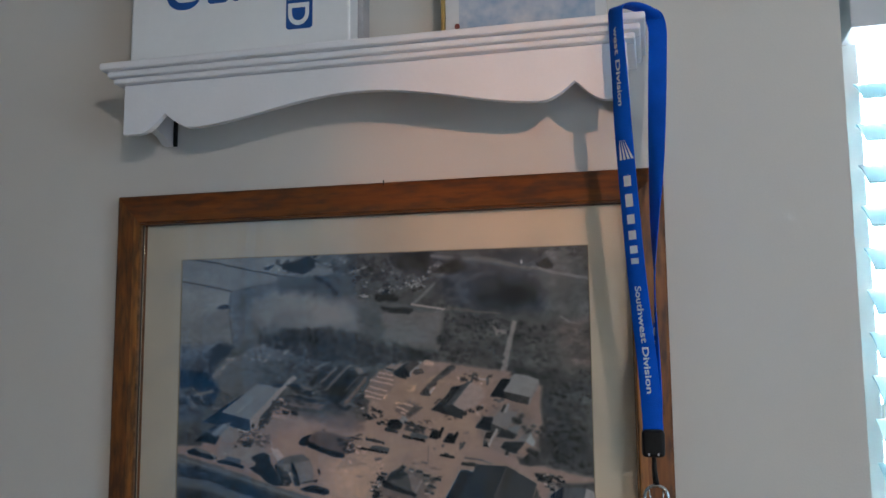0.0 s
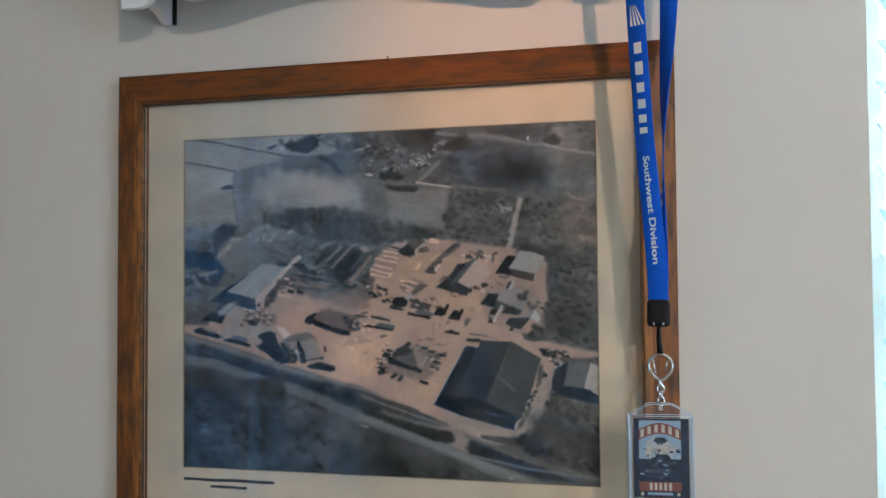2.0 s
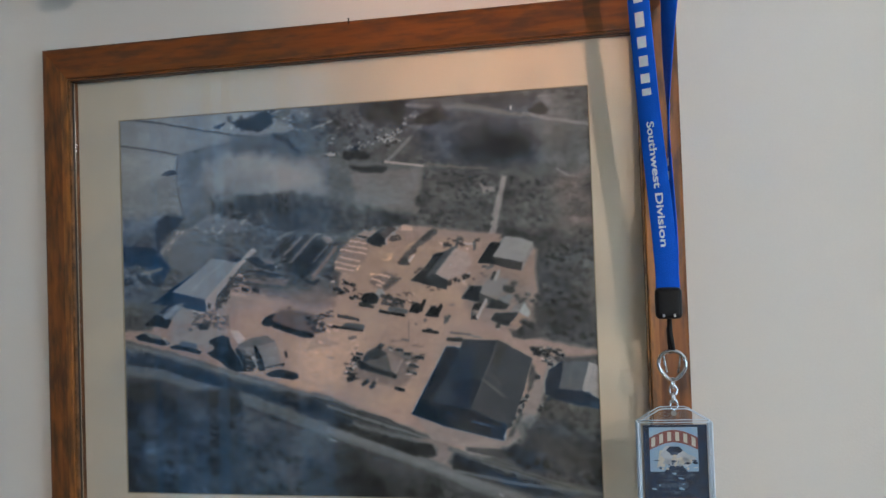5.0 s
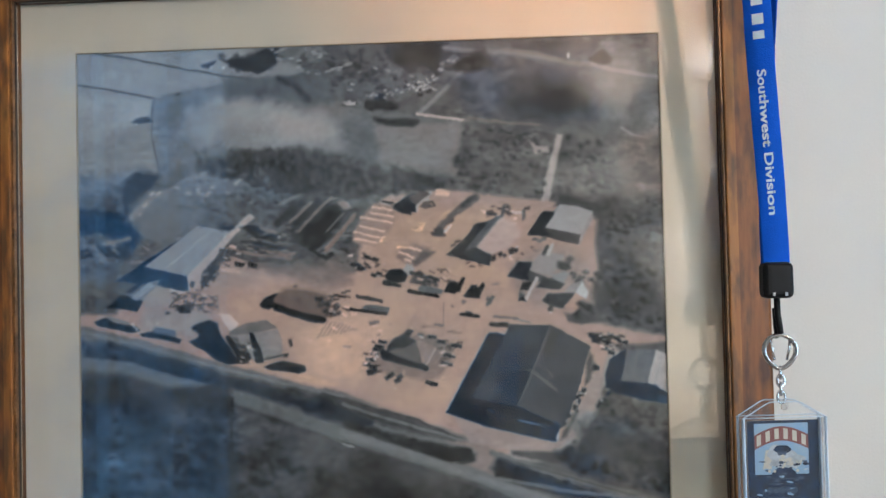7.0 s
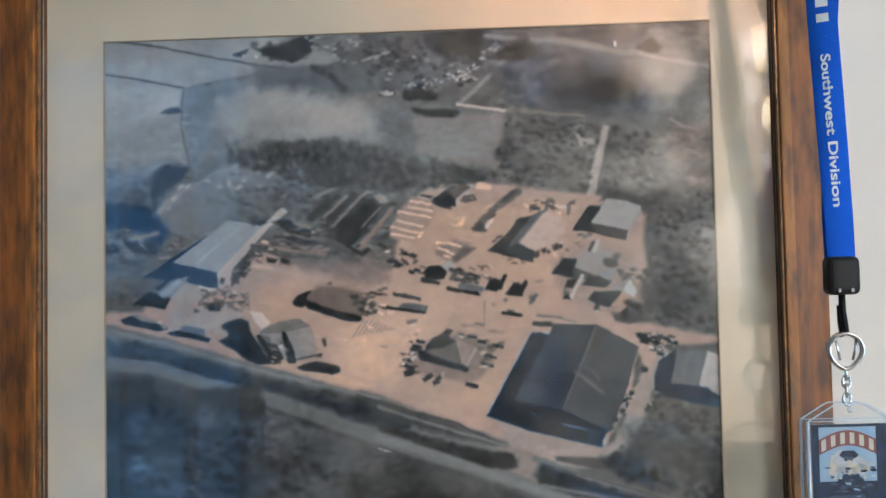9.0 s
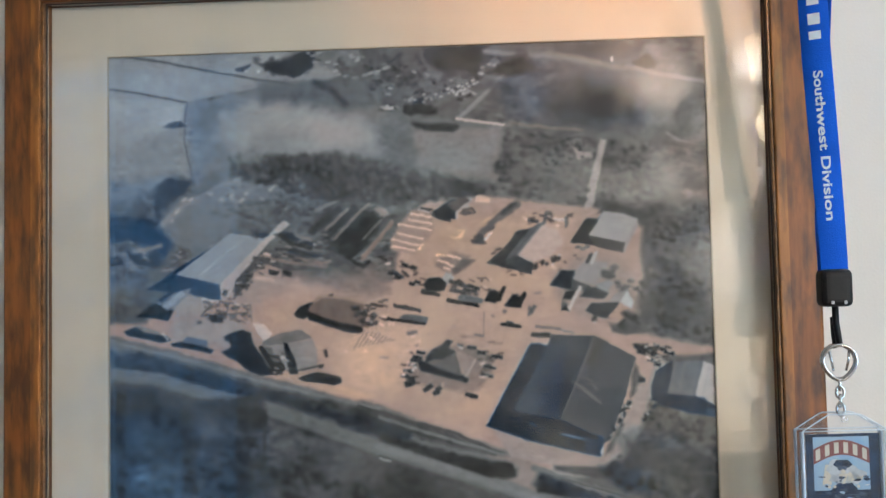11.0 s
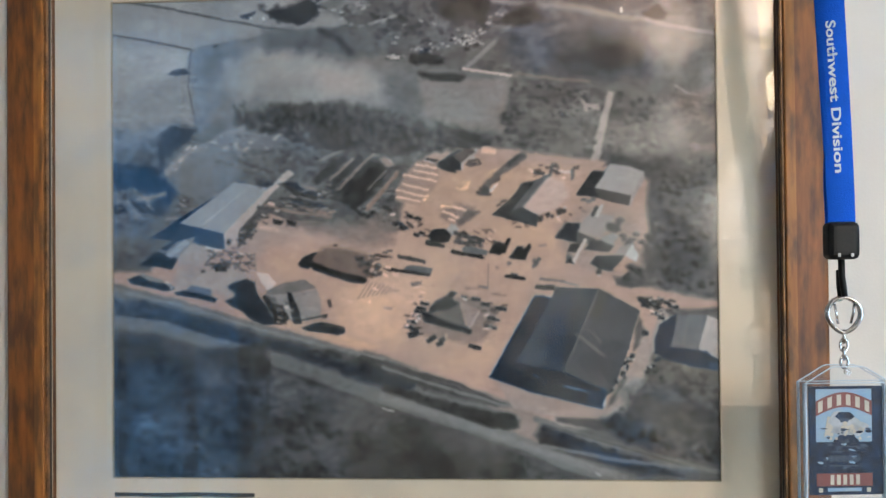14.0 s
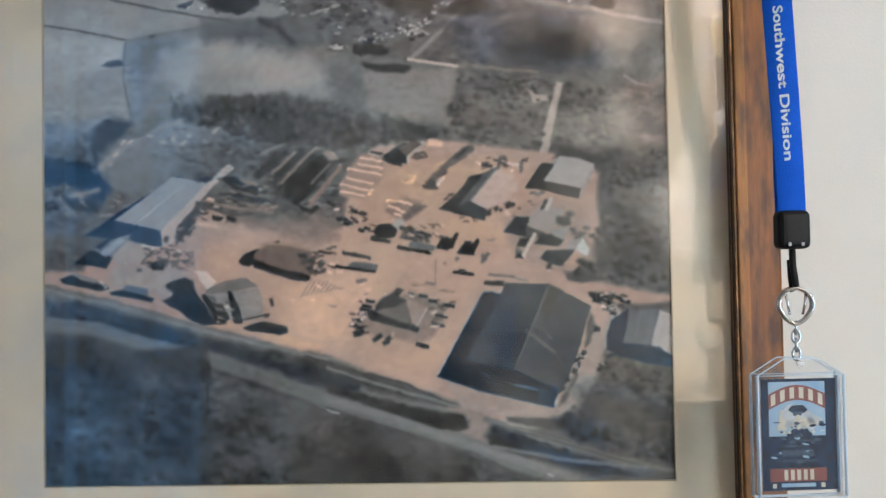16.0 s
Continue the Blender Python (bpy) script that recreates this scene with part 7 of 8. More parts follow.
dots([(324.0, 20.5), (328.9, 18.2), (332.8, 19.3)], 0.6, 4, 2.4, -20, jitter=0.8)
dots([(304.3, 47.0), (312.1, 44.3), (316.8, 22.8), (343.4, 23.4)], 0.27, 6, 3, 0, jitter=1)
wash([(329.1, 3.5), (425.4, 0.9), (507.1, 2.9), (505.4, 75.3), (376.3, 72.8), (328.5, 47.5)], -0.55, soft=26)
area([(381.6, 38.9), (405.7, 32.2), (434.2, 39.1), (453.0, 50.2), (438.5, 62.0), (405.2, 61.3), (386.1, 56.0)], 0.3, soft=16, wobble=4, grain=0.03, cool=0.6)
area([(405.5, 44.3), (434.1, 43.9), (448.2, 53.9), (429.0, 61.8), (410.0, 58.0)], 0.24, soft=10, wobble=3, grain=0.02, cool=0.5)
area([(448.9, 21.0), (456.1, 16.3), (460.9, 12.5), (467.9, 21.4), (466.8, 25.3), (453.5, 25.0)], 0.27, soft=3, wobble=1)
area([(324.0, 23.0), (358.0, 9.1), (369.8, 24.0), (343.3, 28.3)], 0.29, soft=6, wobble=2)
line([(377.3, 9.6), (406.0, 15.1), (429.8, 23.0), (448.8, 25.8)], 3, 0.5, soft=4, wobble=0.6)
line([(451.2, 24.9), (472.4, 31.2), (504.4, 37.7)], 2.4, 0.58, soft=2.4, wobble=0.5)
line([(345.1, 67.4), (376.3, 72.8), (404.9, 75.8)], 2, 0.48, soft=2.4, wobble=0.5, warm=0.5)
# ditches, tyre tracks and the dark strip along the road
wash([(136.4, 297.0), (269.5, 344.4), (335.1, 358.3), (325.6, 377.0), (241.1, 349.1), (136.2, 316.0)], 0.0, soft=10, lift=-0.03)
clutter([(442.7, 253.8), (474.8, 256.3), (476.9, 265.6), (465.3, 279.4), (447.1, 270.1)], 26, 4, dark=0.25, light=0.55)
line([(325.7, 363.0), (362.8, 376.9), (427.4, 388.3), (505.0, 397.1)], 3, 0.5, soft=3, wobble=0.5)
# shade on the near side of the end shed and along the hedges
area([(455.9, 307.2), (469.7, 298.0), (497.1, 299.0), (507.0, 307.3), (506.9, 314.2), (487.8, 311.9), (458.2, 303.5)], 0.22, soft=2, cool=4)
area([(499.2, 307.3), (507.0, 308.2), (506.9, 314.7), (499.6, 312.8)], 0.3, soft=2, cool=6)
wash([(-0.8, 251.0), (63.8, 264.8), (107.5, 278.9), (102.6, 289.8), (63.8, 277.7), (-0.9, 260.6)], -1.2, soft=12, blotch=0.02)
wash([(432.7, 325.7), (473.9, 330.3), (478.1, 362.7), (437.0, 353.5)], -1.6, soft=16)
wash([(363.0, 362.9), (409.1, 376.7), (486.7, 399.5), (450.2, 399.7), (376.8, 376.9)], -1.8, soft=10)
# rough pasture in front of the road
wash([(-1.0, 287.0), (136.3, 311.3), (203.2, 335.0), (202.7, 405.7), (-1.5, 406.9)], -0.3, soft=20, lift=0.015, blotch=0.01)
# Bluer at the far left: the glass's blue reflection painted in.
wash([(-1.1, 311.1), (48.9, 318.3), (48.4, 406.6), (-1.5, 406.9)], -0.9, soft=40, blotch=0.02)
# blue cast over dark tones, put into the great shed's shade
wash([(355, 256), (388, 250), (378, 324), (320, 317)], -1.3, soft=4, wobble=1)
wash([(321, 317.7), (366.5, 321), (404, 344), (415, 330), (380, 320)], -2.2, soft=4, wobble=1)
area([(71.0, 297.8), (102.6, 293.1), (134.5, 289.4), (132.4, 312.2), (107.3, 310.3), (78.2, 306.4)], 0.29, soft=6, wobble=2, grain=0.04)
area([(0.0, 287.0), (19.7, 284.7), (44.2, 287.2), (41.6, 302.5), (19.6, 306.3), (-0.1, 303.4)], 0.28, soft=6, wobble=2.5, grain=0.04)
area([(202.9, 377.5), (269.2, 381.9), (334.7, 398.0), (287.8, 405.3), (202.7, 405.7)], 0.25, soft=14, wobble=4, grain=0.05)
area([(432.6, 330.3), (505.6, 344.2), (505.2, 381.0), (464.3, 367.3), (432.4, 353.5)], 0.33, soft=14, wobble=3, grain=0.05, cool=0.6)


def soften(a):
    b = a.copy()
    b[1:-1, 1:-1] = 0.36 * a[1:-1, 1:-1] + 0.12 * (a[:-2, 1:-1] + a[2:, 1:-1] + a[1:-1, :-2] + a[1:-1, 2:]) + 0.04 * (a[:-2, :-2] + a[2:, 2:] + a[2:, :-2] + a[:-2, 2:])
    return b


def ragged(a):
    """Pulls the drawing about by a fraction of a millimetre, so that no edge of the old negative stays quite straight."""
    u = np.clip(np.arange(NX)[None, :] + 0.55 * clouds(2.4, 2, 21), 0, NX - 1.001)
    v = np.clip(np.arange(NY)[:, None] + 0.55 * clouds(2.4, 2, 22), 0, NY - 1.001)
    i, j = u.astype(int), v.astype(int)
    fu, fv = u - i, v - j
    return (a[j, i] * (1 - fu) + a[j, i + 1] * fu) * (1 - fv) + (a[j + 1, i] * (1 - fu) + a[j + 1, i + 1] * fu) * fv


def printed_sheet(parent):
    """The flat sheet: a fine grid whose print tones are stored at its corners."""
    grain = 0.010 * clouds(2.2, 1, 9, 1.3) + 0.012 * clouds(6, 2, 10)
    soft, hue = ragged(TONE), ragged(HUE)
    soft, hue = soften(soft), soften(hue)
    tone = np.clip(0.388 + 1.20 * (soft - 0.40) + grain, 0.12, 0.92)
    tan, rich, blue = np.clip(hue, 0, 1), np.clip(hue - 1, 0, 1), 0.72 * np.clip(-hue, 0, 4)
    blue = blue * np.clip(1.3 - 1.6 * tone, 0.25, 1.0)
    lin = tone ** 2.2
    rgb = np.stack([lin * (0.985 + 0.37 * tan + 0.06 * rich - 0.27 * blue), lin * (1.0 - 0.07 * tan - 0.01 * rich + 0.02 * blue),
                    lin * (1.02 - 0.22 * tan - 0.16 * rich + 0.50 * blue)], -1)
    x, z = GX / 1000 - PW / 2, PZ - GY / 1000
    co = np.stack([x, np.full_like(x, 0.0008), z], -1).reshape(-1, 3)
    idx = np.arange(NX * NY).reshape(NY, NX)
    quads = np.stack([idx[1:, :-1], idx[1:, 1:], idx[:-1, 1:], idx[:-1, :-1]], -1).reshape(-1, 4)
    me = bpy.data.meshes.new("photo_print")
    me.vertices.add(len(co))
    me.vertices.foreach_set("co", co.astype(np.float32).ravel())
    me.loops.add(quads.size)
    me.loops.foreach_set("vertex_index", quads.astype(np.int32).ravel())
    me.polygons.add(len(quads))
    me.polygons.foreach_set("loop_start", np.arange(0, quads.size, 4, dtype=np.int32))
    me.update(calc_edges=True)
    layer = me.color_attributes.new("print_tones", 'FLOAT_COLOR', 'POINT')
    layer.data.foreach_set("color", np.concatenate([rgb.reshape(-1, 3), np.ones((NX * NY, 1))], 1).astype(np.float32).ravel())
    m = bpy.data.materials.new("silver_photo_print")
    m.use_nodes = True
    n, l = m.node_tree.nodes, m.node_tree.links
    b = n["Principled BSDF"]
    b.inputs["Roughness"].default_value = 0.5
    b.inputs["Specular IOR Level"].default_value = 0.05
    att = n.new("ShaderNodeVertexColor")
    att.layer_name = "print_tones"
    l.new(att.outputs["Color"], b.inputs["Base Color"])
    me.materials.append(m)
    ob = new("photo_print", me)
    ob.parent = parent
    ob["label"] = "faded aerial photograph of a lumber yard, greyed tan, blue reflections painted in"
    return ob


def framed_picture():
    pic = holder("framed_picture", "large aerial photograph with cream mat in stained wooden frame", "picture")
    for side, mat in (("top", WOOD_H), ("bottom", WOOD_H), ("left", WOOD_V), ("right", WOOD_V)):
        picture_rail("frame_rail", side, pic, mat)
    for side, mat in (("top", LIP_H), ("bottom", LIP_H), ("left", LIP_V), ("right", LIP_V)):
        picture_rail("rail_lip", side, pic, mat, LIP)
    inner_bead(pic)
    printed_sheet(pic)
    # mat board with its bevelled window
    x0, x1, z0, z1 = -PW / 2, PW / 2, PZ - PH, PZ
    mx, mz0, mz1 = OX - 0.0388, OZ0 + 0.0388, OZ1 - 0.0388
    bm = join(box((FX - mx, -0.0012, mz0), (x0, 0.0016, mz1)), box((x1, -0.0012, mz0), (FX + mx, 0.0016, mz1)),
              box((x0, -0.0012, mz0), (x1, 0.0016, z0)), box((x0, -0.0012, z1), (x1, 0.0016, mz1)))
    part("mat_board", bm, MAT, pic, "cream mat board, slightly stained, lamplight painted into its right side")
    e = 0.0009
    for lo, hi in (((x0, -0.0013, z0), (x0 + e, 0.0006, z1)), ((x1 - e, -0.0013, z0), (x1, 0.0006, z1)),
                   ((x0 + e, -0.0013, z0), (x1 - e, 0.0006, z0 + e)), ((x0 + e, -0.0013, z1 - e), (x1 - e, 0.0006, z1))):
        part("mat_bevel", box(lo, hi), CORE, pic)
    part("backing_board", box((FX - mx, 0.0022, mz0), (FX + mx, 0.0060, mz1)), BACKING, pic)
    glass = part("glass_pane", box((FX - mx, -0.0088, mz0), (FX + mx, -0.0068, mz1)), GLASS, pic, "clear picture glass")
    glass.visible_shadow = False
    # two lines of hand lettering, kept as plain strokes
    for bx0, bx1, za, zb, th in ((-0.252, -0.132, 1.2815, 1.2818, 0.0036), (-0.216, -0.168, 1.2738, 1.2736, 0.0034)):
        outline = []
        for k in range(25):
            f = k / 24
            outline.append((bx0 + f * (bx1 - bx0), za + f * (zb - za) + th / 2 + 0.0003 * math.sin(9 * f + bx0 * 40)))
        for k in range(24, -1, -1):
            f = k / 24
            outline.append((bx0 + f * (bx1 - bx0), za + f * (zb - za) - th / 2 + 0.0003 * math.sin(13 * f)))
        part("caption_stroke", prism(outline, -0.0016, -0.0012), INK, pic, "dark hand-drawn caption stroke")
    part("hanging_nail", lathe([(0.0007, -0.004), (0.0007, 0.001), (0.0012, 0.0012), (0.0012, 0.0018), (0.0004, 0.0021)], (0.015, -0.010, OZ1), 12), BLACK, pic)
    return pic


framed_picture()

# ---- the wall shelf ----
SX0, SX1, SY = -0.288, 0.3053, -0.085
SHELF_TOP = 1.9268


def scallop(x):
    """Lower edge of the apron: flat ends, a cusp each side, and a long double wave up to the middle."""
    mid = (SX0 + SX1) / 2
    d = abs(x - mid)
    half = (SX1 - SX0) / 2
    c = half - 0.0545
    base = 1.8425
    if d >= c:
        k = (d - c) / 0.0330
        return base if k >= 1 else base + 0.0230 * (1 - math.sin(k * math.pi / 2))
    k = (c - d) / 0.0375
    cusp = 0.0200 * (1 - math.sin(min(1, k) * math.pi / 2))
    f = min(1, max(0, (c - 0.031 - d) / (c - 0.031)))
    return base + 0.0030 + cusp + 0.0275 * (0.5 - 0.5 * math.cos(math.pi * f ** 0.92))


def wall_shelf():
    shelf = holder("wall_shelf", "white painted wooden wall shelf with moulded crown and scalloped apron", "shelf")
    n = 140
    low = [(SX0 + (SX1 - SX0) * i / n, scallop(SX0 + (SX1 - SX0) * i / n)) for i in range(n + 1)]
    part("apron", prism(low + [(SX1, 1.9030), (SX0, 1.9030)], SY, SY + 0.009, 0.0012), SHELFWHITE, shelf)
    # end boards run back to the wall, their foot sloping down to it
    for x0, x1 in ((SX0, SX0 + 0.0115), (SX1 - 0.0115, SX1)):
        prof = [(WY - 0.002, 1.917), (WY - 0.002, 1.8500), (0.002, 1.8505), (-0.012, 1.8580), (-0.040, 1.8630), (-0.060, 1.8660), (SY + 0.0092, 1.8680), (SY + 0.0092, 1.917)]
        bm = bmesh.new()
        a = [bm.verts.new((x0, y, z)) for y, z in prof]
        b = [bm.verts.new((x1, y, z)) for y, z in prof]
        bm.faces.new(a)
        bm.faces.new(b[::-1])
        for i in range(len(a)):
            bm.faces.new((a[i], b[i], b[(i + 1) % len(a)], a[(i + 1) % len(a)]))
        part("end_panel", bm, SHELFWHITE, shelf)
    # crown: two rounded fillets under a wider top board, returning along both ends
    for z0, z1, out, r in ((1.9030, 1.9098, 0.0095, 0.0028), (1.9099, 1.9175, 0.0150, 0.0032)):
        right = SX1 + out
        part("crown_moulding", join(box((SX0 - out, SY - out, z0), (right, SY + 0.008, z1), r, 3),
                                    box((SX0 - out, SY + 0.0082, z0), (SX0 + 0.010, WY - 0.0005, z1), r, 3),
                                    box((SX1 - 0.010, SY + 0.0082, z0), (right, WY - 0.0005, z1), r, 3)), SHELFWHITE, shelf)
    part("top_board", box((SX0 - 0.0215, SY - 0.0215, 1.9176), (SX1 + 0.0205, WY - 0.0005, SHELF_TOP), 0.0034, 3), SHELFWHITE, shelf)
    # Dark strip put in for the shaded gap between end board and wall.
    part("gap_shade_strip", box((-0.2764, 0.0080, 1.8495), (-0.2715, WY - 0.0005, 1.8900), 0.0006), BLACK, shelf, "dark strip for the shaded gap behind the end board")
    return shelf


wall_shelf()


def rounded(x0, x1, z0, z1, r, steps=6):
    out = []
    for cx, cz, a0 in ((x1 - r, z0 + r, -90), (x1 - r, z1 - r, 0), (x0 + r, z1 - r, 90), (x0 + r, z0 + r, 180)):
        for k in range(steps + 1):
            a = radians(a0 + 90 * k / steps)
            out.append((cx + r * math.cos(a), cz + r * math.sin(a)))
    return out


def first_aid_kit():
    """White plastic case leaning a little, blue print on its face."""
    kit = holder("first_aid_kit", "white plastic first aid case with blue print, standing on the shelf", "first aid kit")
    part("case_front", prism(rounded(-0.272, 0.004, 0.0, 0.175, 0.014), -0.100, -0.070, 0.003), PLASTICWHITE, kit)
    part("case_back", prism(rounded(-0.266, 0.010, 0.001, 0.172, 0.012), -0.0695, -0.044, 0.003), GREYEDGE, kit, "grey rear half of the case")
    part("print_panel", prism(rounded(-0.073, -0.041, 0.034, 0.107, 0.004), -0.1006, -0.1000), KITBLUE, kit, "blue printed panel")
    word = flat_text("AID", 0.026, 0.066)
    top_y = max(v.co.y for v in word.verts)
    for v in word.verts:
        v.co = Vector((-0.0695 + 0.0250 * v.co.y / top_y, -0.1011, 0.1040 - v.co.x))
    part("panel_lettering", word, PLASTICWHITE, kit, "white printed lettering")
    for i, (x, w) in enumerate(((-0.226, 0.046), (-0.172, 0.026), (-0.141, 0.010), (-0.127, 0.020))):
        lift = 0.0 if i == 0 else 0.004
        mark = part("print_mark", prism(rounded(x, x + w, 0.071 + lift, 0.110, 0.45 * w if i in (0, 3) else 0.0048), -0.1006, -0.1000), KITBLUE, kit)
        if w > 0.015:
            part("mark_opening", prism(rounded(x + 0.008, x + w - (0.0 if i == 0 else 0.007), 0.080 + lift, 0.102, 0.30 * w if i == 0 else 0.002), -0.1010, -0.1005), PLASTICWHITE, mark)
    kit.location, kit.scale = (-0.0132, 0.037, SHELF_TOP), (1.041, 1, 1.041)
    return kit


def photo_card():
    """Small framed card with a pale blue picture and a thin gold edge."""
    card = holder("photo_card", "small gold-edged card with pale blue picture on the shelf", "picture")
    part("card_board", box((0.112, -0.062, 0), (0.292, -0.050, 0.125), 0.001), CARD, card)
    part("card_picture", box((0.128, -0.0626, 0.012), (0.280, -0.0622, 0.112)), CARDBLUE, card, "pale blue picture")
    part("gold_edge", box((0.107, -0.064, 0), (0.1115, -0.048, 0.126), 0.0008), GOLD, card, "thin gold edge")
    part("picture_mark", prism(rounded(0.123, 0.129, 0.030, 0.036, 0.0025), -0.0635, -0.0627), REDCARD, card)
    card.location, card.scale = (-0.0205, 0.038, SHELF_TOP), (1.041, 1, 1.041)
    return card


first_aid_kit()
photo_card()

# ---- the lanyard ----


def smooth_path(keys, n):
    """Points and width directions along a ribbon, eased through keys of (x, y, z, twist in degrees)."""
    out = []
    m = len(keys) - 1
    for i in range(n + 1):
        f = i / n * m
        k = min(int(f), m - 1)
        f -= k
        p = [keys[max(0, min(m, k + d))] for d in (-1, 0, 1, 2)]
        out.append([0.5 * (2 * p[1][c] + (p[2][c] - p[0][c]) * f + (2 * p[0][c] - 5 * p[1][c] + 4 * p[2][c] - p[3][c]) * f * f
                           + (3 * p[1][c] - p[0][c] - 3 * p[2][c] + p[3][c]) * f ** 3) for c in range(4)])
    return out


STRAP_W, STRAP_T = 0.0195, 0.0013
FRONT = smooth_path([(0.3015, -0.1050, 1.9345, -30), (0.2965, -0.1110, 1.9290, -38), (0.2960, -0.1130, 1.9110, -42), (0.2982, -0.1115, 1.8520, -34), (0.3002, -0.1085, 1.7930, -26),
                     (0.3065, -0.1000, 1.6760, -22), (0.3105, -0.0955, 1.6200, -16), (0.3150, -0.0905, 1.5640, -8), (0.3180, -0.0880, 1.5100, 0), (0.3180, -0.0875, 1.4900, 0)], 110)
RIGHT = smooth_path([(0.3303, -0.0610, 1.9405, -2), (0.3355, -0.0545, 1.9365, -4), (0.3381, -0.0505, 1.9260, -4), (0.3378, -0.0490, 1.9080, -6), (0.3357, -0.0500, 1.8630, -8), (0.3313, -0.0560, 1.7730, -38), (0.3272, -0.0620, 1.7110, -66),
                     (0.3252, -0.0660, 1.6510, -90), (0.3238, -0.0710, 1.6030, -78), (0.3200, -0.0780, 1.5500, -36), (0.3180, -0.0832, 1.5100, 0), (0.3180, -0.0836, 1.4900, 0)], 120)


def on_ribbon(path, s, across, lift):
    """The point at height-fraction s of a ribbon, so far across it and that far off its front."""
    f = s * (len(path) - 1)
    k = min(int(f), len(path) - 2)
    f -= k
    a, b = path[k], path[k + 1]
    p = Vector([a[c] + (b[c] - a[c]) * f for c in range(3)])
    tw = radians(a[3] + (b[3] - a[3]) * f)
    t = (Vector(b[:3]) - Vector(a[:3])).normalized()
    w = Vector((math.cos(tw), math.sin(tw), 0))
    w = (w - w.dot(t) * t).normalized()
    nrm = w.cross(t)
    if nrm.y > 0 and abs(tw) < 1.5:
        nrm = -nrm
    return p + across * w + lift * nrm


def ribbon(path):
    bm = bmesh.new()
    rings = []
    n = len(path) - 1
    for i in range(n + 1):
        s = i / n
        rings.append([bm.verts.new(on_ribbon(path, s, a * STRAP_W / 2, l * STRAP_T / 2)) for a, l in
                      ((-1, -0.5), (-0.96, -1), (0.96, -1), (1, -0.5), (1, 0.5), (0.96, 1), (-0.96, 1), (-1, 0.5))])
    for a, b in zip(rings, rings[1:]):
        for i in range(8):
            bm.faces.new((a[i], a[(i + 1) % 8], b[(i + 1) % 8], b[i]))
    bm.faces.new(rings[0][::-1])
    bm.faces.new(rings[-1])
    return bm


def at_height(path, z):
    for i, (a, b) in enumerate(zip(path, path[1:])):
        if a[2] >= z > b[2]:
            return (i + (a[2] - z) / (a[2] - b[2])) / (len(path) - 1)
    return 1.0


def printed(bm, path, z_top, z_low, length, mid):
    """Lays a flat x, y drawing along a ribbon, x running downward from z_top to z_low."""
    s0, s1 = at_height(path, z_top), at_height(path, z_low)
    for v in bm.verts:
        v.co = on_ribbon(path, s0 + (s1 - s0) * v.co.x / length, v.co.y - mid, STRAP_T / 2 + 0.00035)
    return bm


def flat(outline):
    bm = bmesh.new()
    bm.faces.new([bm.verts.new((x, y, 0)) for x, y in outline])
    return bm


